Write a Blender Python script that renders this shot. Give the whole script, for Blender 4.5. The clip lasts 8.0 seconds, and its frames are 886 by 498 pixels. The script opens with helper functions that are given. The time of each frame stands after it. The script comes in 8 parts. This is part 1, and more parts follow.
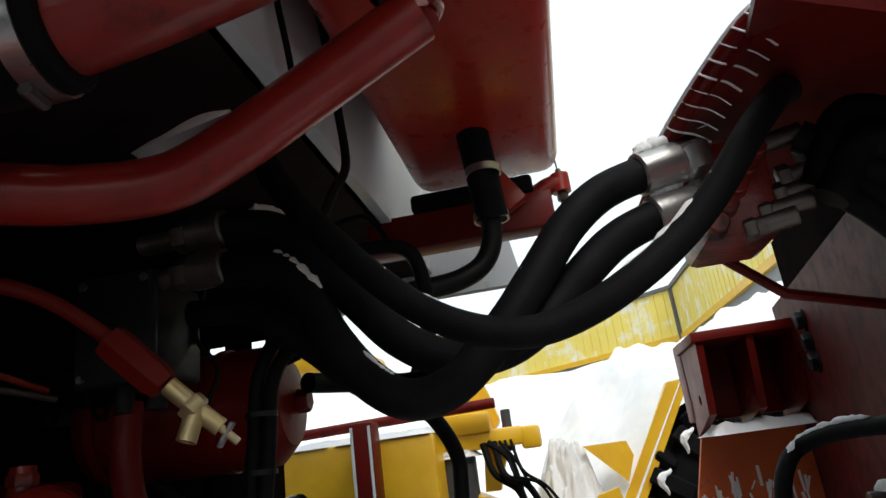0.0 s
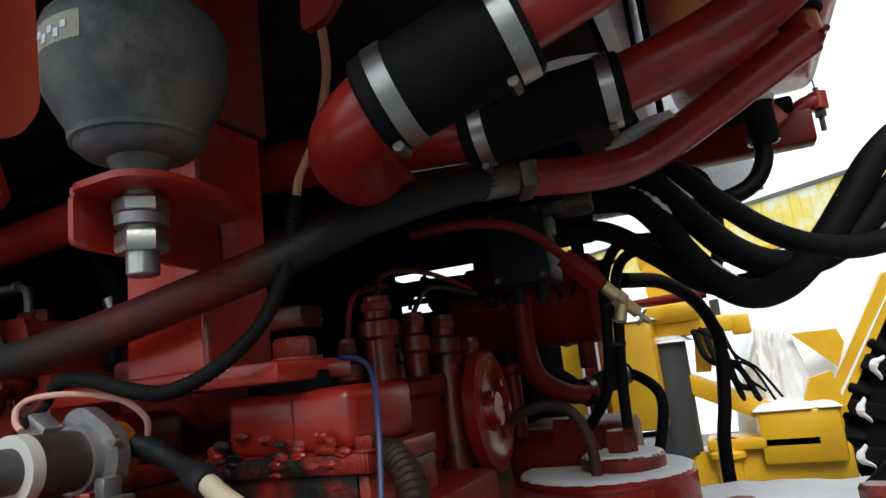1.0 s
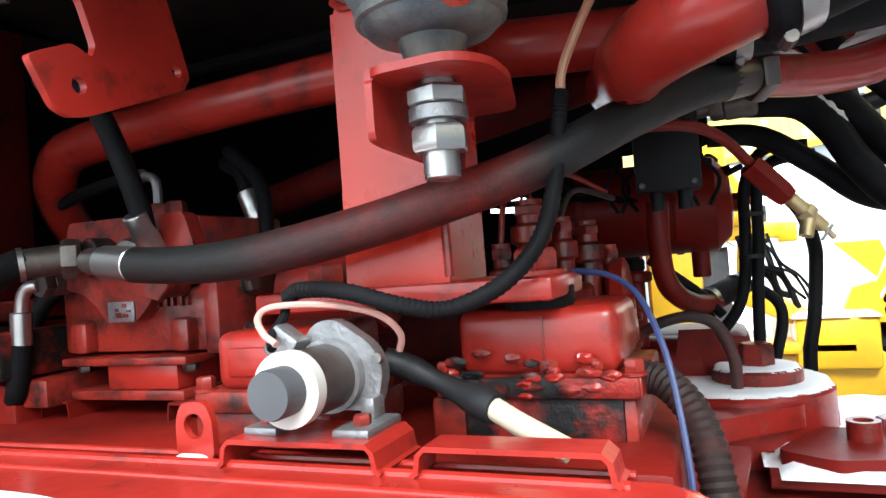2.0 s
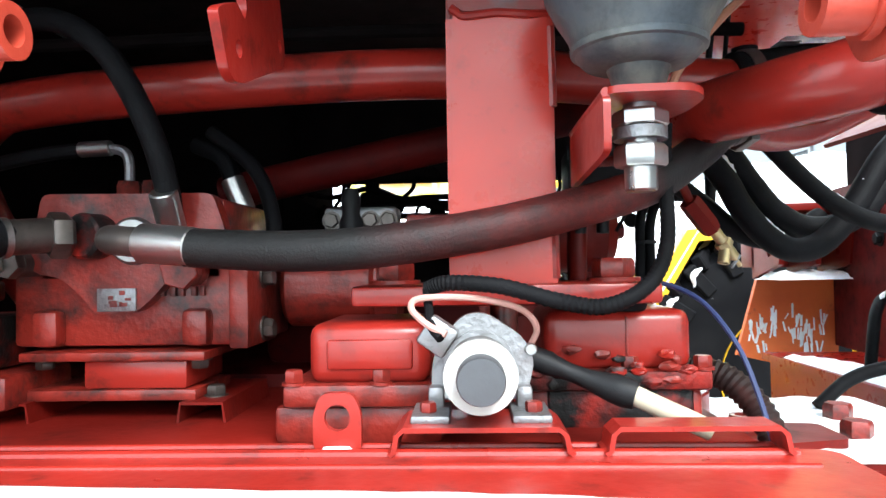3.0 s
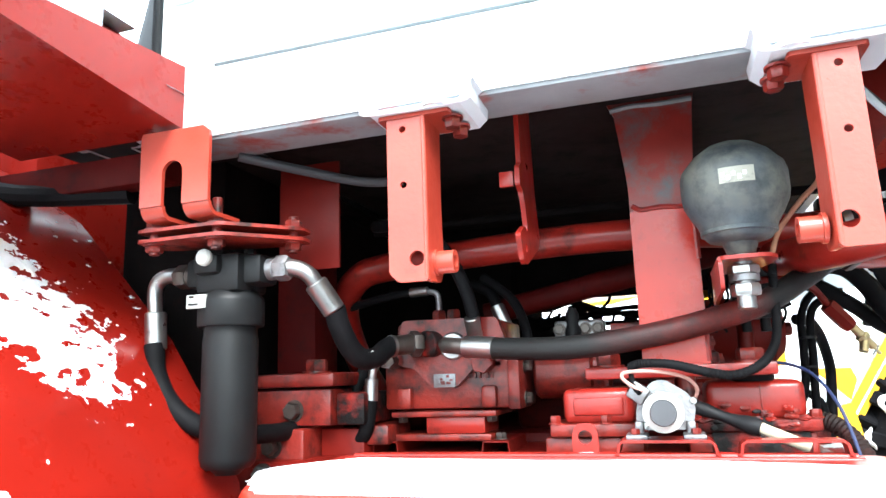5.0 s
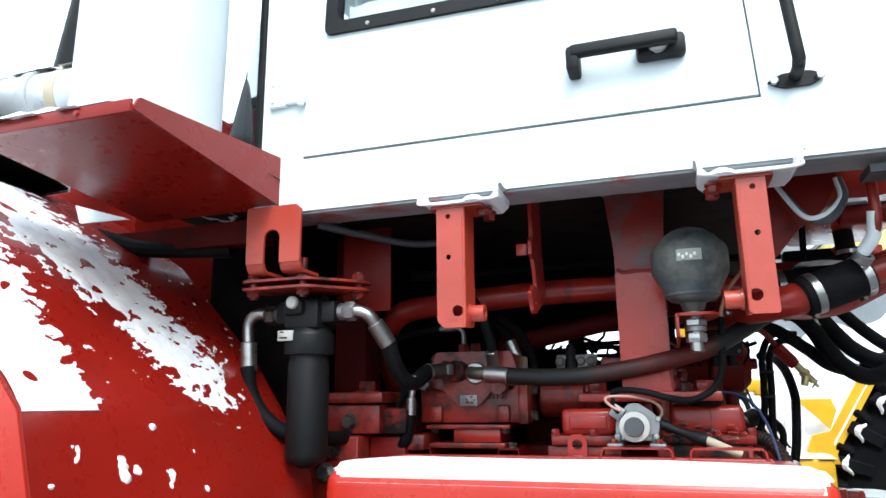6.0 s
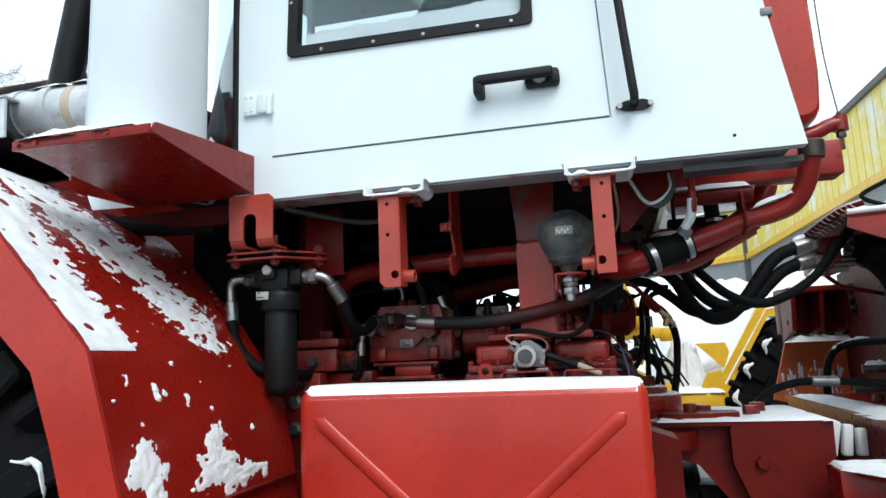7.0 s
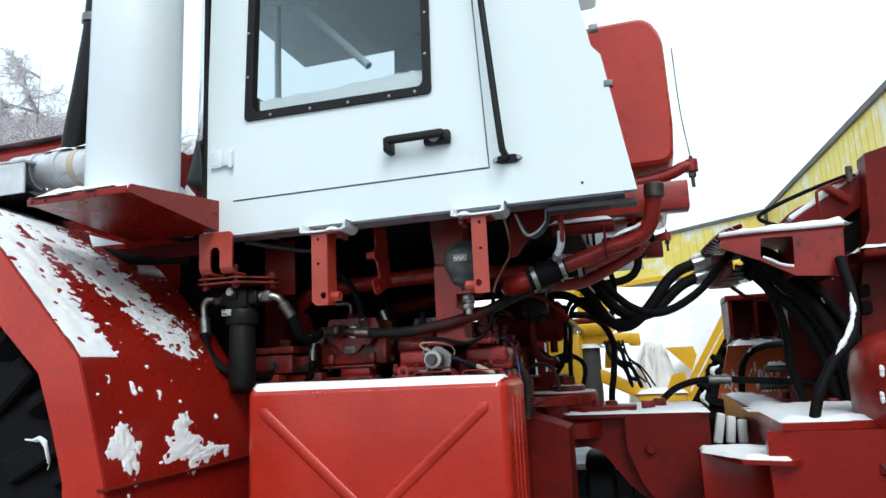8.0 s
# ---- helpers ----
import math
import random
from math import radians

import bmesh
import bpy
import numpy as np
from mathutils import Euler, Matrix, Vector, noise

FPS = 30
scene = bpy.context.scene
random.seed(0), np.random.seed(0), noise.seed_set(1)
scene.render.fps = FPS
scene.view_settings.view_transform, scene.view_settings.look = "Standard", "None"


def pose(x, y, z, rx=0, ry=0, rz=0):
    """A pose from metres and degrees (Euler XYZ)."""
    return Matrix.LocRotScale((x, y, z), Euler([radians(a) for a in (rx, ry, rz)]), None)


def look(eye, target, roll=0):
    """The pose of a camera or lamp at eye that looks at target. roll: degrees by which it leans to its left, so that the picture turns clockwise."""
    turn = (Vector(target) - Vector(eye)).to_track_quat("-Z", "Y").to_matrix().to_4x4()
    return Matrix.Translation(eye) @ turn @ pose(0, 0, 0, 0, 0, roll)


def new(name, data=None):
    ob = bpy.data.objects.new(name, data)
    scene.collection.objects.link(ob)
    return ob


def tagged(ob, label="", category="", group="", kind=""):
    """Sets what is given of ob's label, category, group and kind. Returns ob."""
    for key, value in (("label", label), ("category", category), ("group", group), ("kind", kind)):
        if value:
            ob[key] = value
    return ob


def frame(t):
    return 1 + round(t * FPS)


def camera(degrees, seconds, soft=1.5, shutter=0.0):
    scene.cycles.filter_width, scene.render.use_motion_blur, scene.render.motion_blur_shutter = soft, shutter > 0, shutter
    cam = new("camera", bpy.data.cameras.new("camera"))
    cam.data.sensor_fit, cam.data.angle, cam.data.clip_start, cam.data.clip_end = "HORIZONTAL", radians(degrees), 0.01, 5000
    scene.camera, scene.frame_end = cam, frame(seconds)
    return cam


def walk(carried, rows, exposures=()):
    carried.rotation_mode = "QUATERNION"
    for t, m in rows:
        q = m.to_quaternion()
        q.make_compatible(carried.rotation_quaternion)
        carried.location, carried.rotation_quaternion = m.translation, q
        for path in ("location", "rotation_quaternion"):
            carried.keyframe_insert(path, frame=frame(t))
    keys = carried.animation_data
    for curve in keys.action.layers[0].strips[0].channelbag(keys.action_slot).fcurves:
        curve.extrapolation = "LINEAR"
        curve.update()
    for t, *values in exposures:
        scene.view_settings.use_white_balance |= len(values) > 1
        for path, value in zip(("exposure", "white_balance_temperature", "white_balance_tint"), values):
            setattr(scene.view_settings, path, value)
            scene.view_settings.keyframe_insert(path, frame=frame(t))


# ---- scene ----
cam = camera(66.6, 8.0)
PATH = [
    (0, (0.454, 0.19, 1.414), (0.187, 2.075, 2.024), -7.8),
    (0.5, (0.377, 0.051, 1.423), (-0.143, 1.886, 2.026), -5.2),
    (1, (0.28, -0.163, 1.422), (-0.467, 1.658, 1.779), -6.4),
    (1.5, (0.176, -0.207, 1.438), (-0.679, 1.593, 1.603), -2.7),
    (2, (0.058, -0.192, 1.461), (-0.706, 1.656, 1.503), -4.4),
    (2.2, (0.0, -0.201, 1.464), (-0.604, 1.705, 1.496), -2.7),
    (3.3, (-0.244, -0.32, 1.458), (-0.278, 1.678, 1.53), -1.4),
    (3.5, (-0.232, -0.344, 1.455), (-0.335, 1.65, 1.582), -2.3),
    (4, (-0.17, -0.443, 1.451), (-0.507, 1.508, 1.731), -3.5),
    (4.5, (-0.116, -0.585, 1.441), (-0.661, 1.314, 1.754), -2.0),
    (5, (-0.201, -0.75, 1.439), (-0.803, 1.12, 1.814), -2.0),
    (5.2, (-0.247, -0.828, 1.436), (-0.811, 1.055, 1.804), -2.4),
    (6.3, (-0.076, -1.178, 1.434), (-0.696, 0.669, 1.889), -0.3),
    (6.5, (-0.033, -1.257, 1.435), (-0.629, 0.603, 1.866), -1.0),
    (7, (-0.006, -1.45, 1.388), (-0.475, 0.467, 1.709), -2.3),
    (7.5, (0.132, -1.619, 1.389), (-0.379, 0.288, 1.705), -1.6),
    (8, (0.409, -1.748, 1.365), (-0.153, 0.14, 1.707), -2.7),
]
EXPOSURES = [(0.0, 0.0, 6800, 10), (0.5, 0.0, 6750, 10), (1.0, 0.3, 6550, 10), (1.5, 1.5, 6350, 9), (2.0, 2.0, 6250, 8), (3.5, 2.22, 6200, 7), (4.0, 2.48, 6200, 7), (5.0, 2.42, 6200, 7), (5.5, 1.85, 6100, 7), (6.5, 0.38, 6100, 7), (7.0, 0.2, 6150, 7), (8.0, 0.1, 6200, 7)]
walk(cam, [(t, look(eye, target, roll)) for t, eye, target, roll in PATH], EXPOSURES)

# ---- light: bright overcast winter sky ----
world = bpy.data.worlds.new("overcast")
scene.world = world
world.use_nodes = True
wn, wl = world.node_tree.nodes, world.node_tree.links
wn.clear()
sky = wn.new("ShaderNodeTexSky")
sky.sky_type = "NISHITA"
sky.sun_disc = False
sky.sun_elevation, sky.sun_rotation = radians(47), radians(155)
sky.air_density, sky.dust_density = 1.5, 4.0
cloud = wn.new("ShaderNodeMix")
cloud.data_type = "RGBA"
cloud.inputs[0].default_value = 0.85
wl.new(sky.outputs[0], cloud.inputs[6])
cloud.inputs[7].default_value = (8.1, 9.2, 9.8, 1)
bg = wn.new("ShaderNodeBackground")
bg.inputs[1].default_value = 0.14
wl.new(cloud.outputs[2], bg.inputs[0])
wo = wn.new("ShaderNodeOutputWorld")
wl.new(bg.outputs[0], wo.inputs[0])
sun = new("sun", bpy.data.lights.new("sun", "SUN"))
sun.data.energy, sun.data.angle, sun.data.color = 1.9, radians(30), (1.0, 0.99, 0.98)
sun.matrix_world = look((2.4, -5.0, 7.0), (0, 0, 1))


# ---- materials ----
def nodes_of(name, rough, metal=0.0, coat=0.0, spec=0.5):
    m = bpy.data.materials.new(name)
    m.use_nodes = True
    n, l = m.node_tree.nodes, m.node_tree.links
    b = n["Principled BSDF"]
    b.inputs["Roughness"].default_value = rough
    b.inputs["Metallic"].default_value = metal
    b.inputs["Coat Weight"].default_value = coat
    b.inputs["Coat Roughness"].default_value = 0.12
    b.inputs["Specular IOR Level"].default_value = spec
    tc = n.new("ShaderNodeTexCoord")
    return m, n, l, b, tc


def noise_of(n, l, tc, scale, detail=4.0, rough=0.55):
    t = n.new("ShaderNodeTexNoise")
    t.inputs["Scale"].default_value, t.inputs["Detail"].default_value, t.inputs["Roughness"].default_value = scale, detail, rough
    l.new(tc.outputs["Object"], t.inputs["Vector"])
    return t


def ramp_of(n, l, src, lo, hi):
    r = n.new("ShaderNodeMapRange")
    r.inputs["From Min"].default_value, r.inputs["From Max"].default_value = lo, hi
    l.new(src, r.inputs["Value"])
    return r.outputs["Result"]


def mix_of(n, l, fac, a, b):
    m = n.new("ShaderNodeMix")
    m.data_type = "RGBA"
    l.new(fac, m.inputs[0])
    for sock, v in ((m.inputs[6], a), (m.inputs[7], b)):
        if isinstance(v, tuple):
            sock.default_value = (*v, 1)
        else:
            l.new(v, sock)
    return m.outputs[2]


def worn(name, base, alt, grime=(0.05, 0.035, 0.03), rough=0.4, metal=0.0, coat=0.0, scale=9.0, dirt=(0.6, 0.78), bump=0.06, fine=160.0, dirt_scale=26.0, spec=0.5):
    """Painted or bare surface: two tones at a large scale, grime spots at a small one, fine relief."""
    m, n, l, b, tc = nodes_of(name, rough, metal, coat, spec)
    big = noise_of(n, l, tc, scale, 5.0)
    c = mix_of(n, l, ramp_of(n, l, big.outputs["Fac"], 0.35, 0.65), base, alt)
    small = noise_of(n, l, tc, dirt_scale, 8.0, 0.65)
    spots = ramp_of(n, l, small.outputs["Fac"], *dirt)
    c = mix_of(n, l, spots, c, grime)
    l.new(c, b.inputs["Base Color"])
    rr = n.new("ShaderNodeMapRange")
    rr.inputs["To Min"].default_value, rr.inputs["To Max"].default_value = max(rough - 0.1, 0.05), min(rough + 0.22, 1)
    l.new(small.outputs["Fac"], rr.inputs["Value"])
    l.new(rr.outputs["Result"], b.inputs["Roughness"])
    grain = noise_of(n, l, tc, fine, 3.0)
    bp = n.new("ShaderNodeBump")
    bp.inputs["Strength"].default_value, bp.inputs["Distance"].default_value = bump, 0.004
    l.new(grain.outputs["Fac"], bp.inputs["Height"])
    l.new(bp.outputs["Normal"], b.inputs["Normal"])
    return m


RED = worn("red_paint", (0.30, 0.0185, 0.012), (0.20, 0.012, 0.008), (0.024, 0.008, 0.006), rough=0.27, spec=0.34, coat=0.18, dirt_scale=22.0, dirt=(0.56, 0.76), fine=60.0, bump=0.14)
TANK_RED = worn("tank_red_paint", (0.45, 0.025, 0.0115), (0.37, 0.018, 0.0085), (0.17, 0.011, 0.007), rough=0.24, spec=0.32, coat=0.25, dirt=(0.60, 0.86), scale=5.0, bump=0.06, fine=40.0)
# Tank red darkened for faces turned from the light; the shade is in the colour.
FENDER_RED = worn("fender_red_shaded", (0.24, 0.0095, 0.005), (0.20, 0.008, 0.0045), (0.11, 0.008, 0.005), rough=0.24, spec=0.22, coat=0.15, dirt=(0.60, 0.86), scale=4.0, bump=0.03, fine=25.0)
HANGER_RED = worn("light_orange_red_paint", (0.40, 0.048, 0.027), (0.33, 0.036, 0.020), (0.15, 0.017, 0.010), rough=0.28, spec=0.5, coat=0.1, scale=12.0, dirt=(0.62, 0.84), dirt_scale=34.0, bump=0.08)
# The red paint darkened for the frame; part of its shade is in the colour.
FRAME_RED = worn("frame_red_in_shade", (0.15, 0.0075, 0.0045), (0.10, 0.0055, 0.0035), (0.03, 0.006, 0.0045), rough=0.42, spec=0.15, coat=0.04, scale=4.0, dirt=(0.54, 0.8), dirt_scale=12.0, bump=0.1)
# Much darker copy of the red; the shade on inner parts is in this colour.
SHADED_RED = worn("shaded_red_paint", (0.075, 0.004, 0.0035), (0.045, 0.003, 0.003), (0.012, 0.005, 0.005), rough=0.5, spec=0.08, dirt=(0.5, 0.75))
CAST_RED = worn("cast_iron_red_paint", (0.26, 0.022, 0.014), (0.155, 0.013, 0.009), (0.016, 0.007, 0.006), rough=0.32, spec=0.36, coat=0.16, dirt=(0.46, 0.66), dirt_scale=24.0, bump=0.25, fine=130.0)
GRIME_AND_SHADE = worn("oily_grime_and_recess_shade", (0.28, 0.014, 0.008), (0.06, 0.009, 0.008), (0.006, 0.006, 0.006), rough=0.5, spec=0.25, scale=30.0, dirt=(0.38, 0.54), bump=0.6, fine=90.0, dirt_scale=24.0)
ORANGE = worn("rusty_orange_paint", (0.66, 0.14, 0.025), (0.54, 0.09, 0.018), rough=0.5, dirt=(0.6, 0.85), scale=4.0)
RUBBER = worn("hose_rubber", (0.0045, 0.0045, 0.005), (0.008, 0.008, 0.009), (0.018, 0.017, 0.016), spec=0.07, rough=0.55, scale=20.0, dirt=(0.62, 0.85), bump=0.2, fine=420.0)
SPRAYED = worn("hose_with_red_overspray", (0.015, 0.012, 0.012), (0.07, 0.012, 0.009), (0.14, 0.014, 0.009), rough=0.6, scale=7.0, dirt=(0.55, 0.8), bump=0.2, fine=420.0)
CONDUIT = worn("dusty_conduit", (0.010, 0.0085, 0.008), (0.022, 0.010, 0.009), (0.06, 0.012, 0.009), rough=0.5, spec=0.2, scale=9.0, dirt=(0.58, 0.8), bump=0.1)
BLACK = worn("black_paint", (0.005, 0.0055, 0.006), (0.009, 0.0095, 0.010), (0.03, 0.03, 0.03), spec=0.2, rough=0.42, dirt=(0.7, 0.95), bump=0.08)
PLASTIC = worn("black_plastic", (0.006, 0.006, 0.007), (0.010, 0.010, 0.011), (0.03, 0.03, 0.03), spec=0.25, rough=0.5, dirt=(0.7, 0.9), bump=0.1)
ZINC = worn("zinc_steel", (0.43, 0.43, 0.42), (0.30, 0.30, 0.29), (0.11, 0.09, 0.075), rough=0.26, metal=0.95, dirt=(0.60, 0.84), bump=0.08)
ALU = worn("cast_aluminium", (0.27, 0.27, 0.275), (0.18, 0.18, 0.19), (0.06, 0.058, 0.055), rough=0.4, metal=0.8, dirt=(0.56, 0.8), dirt_scale=60.0, bump=0.3)
STEEL = worn("oily_steel", (0.085, 0.070, 0.061), (0.13, 0.115, 0.105), (0.03, 0.026, 0.023), rough=0.36, metal=0.75, dirt=(0.5, 0.8))
BRASS = worn("dull_brass", (0.55, 0.42, 0.19), (0.62, 0.56, 0.42), (0.2, 0.15, 0.09), rough=0.4, metal=0.8, dirt=(0.55, 0.8))
WHITE = worn("white_cab_paint", (0.74, 0.81, 0.83), (0.71, 0.78, 0.80), (0.62, 0.64, 0.64), rough=0.3, coat=0.3, scale=2.5, dirt=(0.66, 0.95), bump=0.015)
GREY = worn("grey_primer_paint", (0.27, 0.28, 0.295), (0.17, 0.175, 0.185), (0.24, 0.035, 0.025), rough=0.4, dirt=(0.54, 0.66), dirt_scale=9.0, scale=6.0, bump=0.1)
SILVER = worn("silver_grey_paint", (0.72, 0.77, 0.81), (0.67, 0.72, 0.76), (0.55, 0.58, 0.61), rough=0.4, coat=0.1, scale=3.0, dirt=(0.64, 0.9), bump=0.03)
BARE_RUBBER = worn("dusty_grey_rubber", (0.055, 0.068, 0.078), (0.115, 0.115, 0.095), (0.012, 0.017, 0.025), rough=0.5, scale=14.0, dirt=(0.46, 0.66), bump=0.2, dirt_scale=18.0)
TYRE = worn("tyre_rubber", (0.006, 0.006, 0.007), (0.010, 0.010, 0.011), (0.45, 0.46, 0.48), spec=0.05, rough=0.75, scale=6.0, dirt=(0.69, 0.77), dirt_scale=12.0, bump=0.25)
YELLOW = worn("yellow_paint", (0.80, 0.47, 0.015), (0.72, 0.39, 0.012), (0.3, 0.2, 0.05), rough=0.36, coat=0.2, dirt=(0.66, 0.88))
DARK_GREY = worn("dark_grey_paint", (0.040, 0.042, 0.047), (0.055, 0.058, 0.064), (0.022, 0.022, 0.022), rough=0.45, dirt=(0.62, 0.85))
PALE = worn("cream_tape", (0.52, 0.45, 0.34), (0.44, 0.37, 0.27), (0.24, 0.18, 0.13), rough=0.6, dirt=(0.6, 0.85))
AMBER = worn("amber_plastic", (0.42, 0.16, 0.02), (0.33, 0.11, 0.015), rough=0.35, dirt=(0.64, 0.85))
PINK = worn("pale_red_wire", (0.50, 0.27, 0.23), (0.42, 0.21, 0.17), rough=0.5)
BLUE = worn("blue_wire", (0.014, 0.028, 0.10), (0.022, 0.032, 0.09), (0.10, 0.045, 0.08), rough=0.45)
BROWN = worn("brown_wire", (0.42, 0.24, 0.13), (0.34, 0.14, 0.09), rough=0.5)
PLATE = worn("stamped_plate", (0.36, 0.35, 0.29), (0.28, 0.27, 0.22), (0.18, 0.17, 0.15), rough=0.5, dirt=(0.52, 0.7), dirt_scale=90.0)
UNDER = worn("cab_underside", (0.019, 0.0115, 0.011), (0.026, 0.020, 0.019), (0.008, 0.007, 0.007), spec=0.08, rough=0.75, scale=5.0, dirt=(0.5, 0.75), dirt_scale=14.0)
SPRAYED_STEEL = worn("red_overspray_on_primer", (0.27, 0.022, 0.015), (0.19, 0.017, 0.012), (0.11, 0.10, 0.10), rough=0.32, spec=0.45, scale=13.0, dirt=(0.48, 0.68), dirt_scale=16.0)
LINING = worn("cab_lining", (0.62, 0.70, 0.74), (0.54, 0.62, 0.66), rough=0.8, scale=1.5)
DUCT = worn("dull_duct_metal", (0.58, 0.60, 0.62), (0.46, 0.48, 0.50), (0.28, 0.28, 0.29), rough=0.4, metal=0.15, scale=14.0, dirt=(0.56, 0.76))
LABEL = worn("white_label", (0.42, 0.42, 0.40), (0.37, 0.37, 0.34), (0.18, 0.18, 0.165), rough=0.5, dirt=(0.62, 0.75))
# Near-black that stands for shade in hollows and behind the machinery.
CAVITY = worn("cavity_shade_black", (0.007, 0.006, 0.006), (0.012, 0.009, 0.009), (0.02, 0.008, 0.007), spec=0.0, rough=0.9, dirt=(0.6, 0.8))
BARK = worn("pale_bark", (0.36, 0.33, 0.31), (0.22, 0.2, 0.19), (0.08, 0.07, 0.07), rough=0.9, scale=3.0)
FROST = worn("frosted_twigs", (0.68, 0.66, 0.68), (0.46, 0.41, 0.42), (0.28, 0.22, 0.22), rough=0.9, scale=1.5, dirt=(0.6, 0.78), dirt_scale=3.0)
CLAD = worn("yellow_cladding", (0.84, 0.68, 0.16), (0.80, 0.62, 0.12), (0.84, 0.81, 0.66), rough=0.5, scale=0.6, dirt=(0.50, 0.64), dirt_scale=1.3, bump=0.02)
TRIM = worn("dark_trim", (0.10, 0.10, 0.10), (0.14, 0.13, 0.12), rough=0.6, scale=1.0)
GREY_WALL = worn("grey_wall_panel", (0.30, 0.31, 0.32), (0.24, 0.25, 0.26), (0.5, 0.5, 0.5), rough=0.7, scale=0.5, dirt_scale=2.0)
SACK = worn("snowy_plastic_sheet", (0.70, 0.70, 0.69), (0.60, 0.60, 0.60), (0.45, 0.44, 0.44), rough=0.45, scale=6.0, dirt=(0.58, 0.8), bump=0.4, fine=30.0)


def snow_material():
    m, n, l, b, tc = nodes_of("snow", 0.75)
    big = noise_of(n, l, tc, 14.0, 6.0)
    l.new(mix_of(n, l, ramp_of(n, l, big.outputs["Fac"], 0.3, 0.7), (0.80, 0.83, 0.86), (0.90, 0.91, 0.92)), b.inputs["Base Color"])
    fine = noise_of(n, l, tc, 240.0, 8.0, 0.7)
    add = n.new("ShaderNodeMath")
    add.operation = "ADD"
    l.new(big.outputs["Fac"], add.inputs[0])
    l.new(fine.outputs["Fac"], add.inputs[1])
    bp = n.new("ShaderNodeBump")
    bp.inputs["Strength"].default_value, bp.inputs["Distance"].default_value = 0.5, 0.006
    l.new(add.outputs[0], bp.inputs["Height"])
    l.new(bp.outputs["Normal"], b.inputs["Normal"])
    b.inputs["Subsurface Weight"].default_value = 0.15
    b.inputs["Subsurface Radius"].default_value = (0.01, 0.012, 0.015)
    return m


def darkened_ground():
    m, n, l, b, tc = nodes_of("darkened_yard", 0.85)
    big = noise_of(n, l, tc, 0.7, 6.0)
    small = noise_of(n, l, tc, 9.0, 8.0, 0.7)
    # Ground tones kept dark so that little light bounces up under the machines.
    c = mix_of(n, l, ramp_of(n, l, big.outputs["Fac"], 0.35, 0.65), (0.075, 0.075, 0.078), (0.19, 0.195, 0.205))
    l.new(mix_of(n, l, ramp_of(n, l, small.outputs["Fac"], 0.55, 0.7), c, (0.07, 0.06, 0.058)), b.inputs["Base Color"])
    bp = n.new("ShaderNodeBump")
    bp.inputs["Distance"].default_value = 0.03
    l.new(small.outputs["Fac"], bp.inputs["Height"])
    l.new(bp.outputs["Normal"], b.inputs["Normal"])
    return m


def oversprayed(x0, x1, x2, x3):
    """Hose rubber with a mist of red paint that fades in from x0 to x1 and out from x2 to x3."""
    m, n, l, b, tc = nodes_of("hose_with_red_mist", 0.5, spec=0.25)
    pos = n.new("ShaderNodeSeparateXYZ")
    l.new(tc.outputs["Object"], pos.inputs[0])
    grain = noise_of(n, l, tc, 40.0, 8.0, 0.7)
    rise, fall = ramp_of(n, l, pos.outputs[0], x0, x1), ramp_of(n, l, pos.outputs[0], x3, x2)
    k1, k2 = n.new("ShaderNodeMath"), n.new("ShaderNodeMath")
    k1.operation = k2.operation = "MULTIPLY"
    l.new(rise, k1.inputs[0])
    l.new(fall, k1.inputs[1])
    l.new(k1.outputs[0], k2.inputs[0])
    l.new(ramp_of(n, l, grain.outputs["Fac"], 0.25, 0.62), k2.inputs[1])
    l.new(mix_of(n, l, k2.outputs[0], (0.009, 0.009, 0.009), (0.12, 0.012, 0.009)), b.inputs["Base Color"])
    bp = n.new("ShaderNodeBump")
    bp.inputs["Strength"].default_value, bp.inputs["Distance"].default_value = 0.25, 0.003
    fine = noise_of(n, l, tc, 420.0, 3.0)
    l.new(fine.outputs["Fac"], bp.inputs["Height"])
    l.new(bp.outputs["Normal"], b.inputs["Normal"])
    return m


MISTED = oversprayed(-0.31, -0.10, -0.095, -0.05)
SNOW = snow_material()
YARD = darkened_ground()


def glass_material():
    m, n, l, b, tc = nodes_of("window_glass", 0.03)
    b.inputs["Base Color"].default_value = (0.62, 0.69, 0.70, 1)
    b.inputs["Transmission Weight"].default_value = 1.0
    b.inputs["IOR"].default_value = 1.2
    return m


GLASS = glass_material()


# ---- builders ----
def bm_new():
    return bmesh.new()


def thing(name, label, category, base=(0, 0, 0), group="", kind=""):
    """A top-level Empty at the thing's base; its parts are laid in world metres."""
    ob = new(name)
    ob.empty_display_size = 0.05
    ob.location = base
    return tagged(ob, label, category, group, kind)


def part(name, bm, mat, parent=None, label="", smooth=35):
    me = bpy.data.meshes.new(name)
    bmesh.ops.recalc_face_normals(bm, faces=bm.faces)
    bm.to_mesh(me)
    bm.free()
    me.materials.append(mat)
    if smooth:
        for p in me.polygons:
            p.use_smooth = True
        me.set_sharp_from_angle(angle=radians(smooth))
    ob = new(name, me)
    if parent is not None:
        ob.parent = parent
        root = parent
        while root.parent is not None:
            root = root.parent
        ob.matrix_parent_inverse = Matrix.Translation(-root.location) if parent is root else Matrix.Identity(4)
    if label:
        ob["label"] = label
    return ob


def single(name, bm, mat, label, category, group="", kind="", smooth=35):
    return tagged(part(name, bm, mat, None, "", smooth), label, category, group, kind)


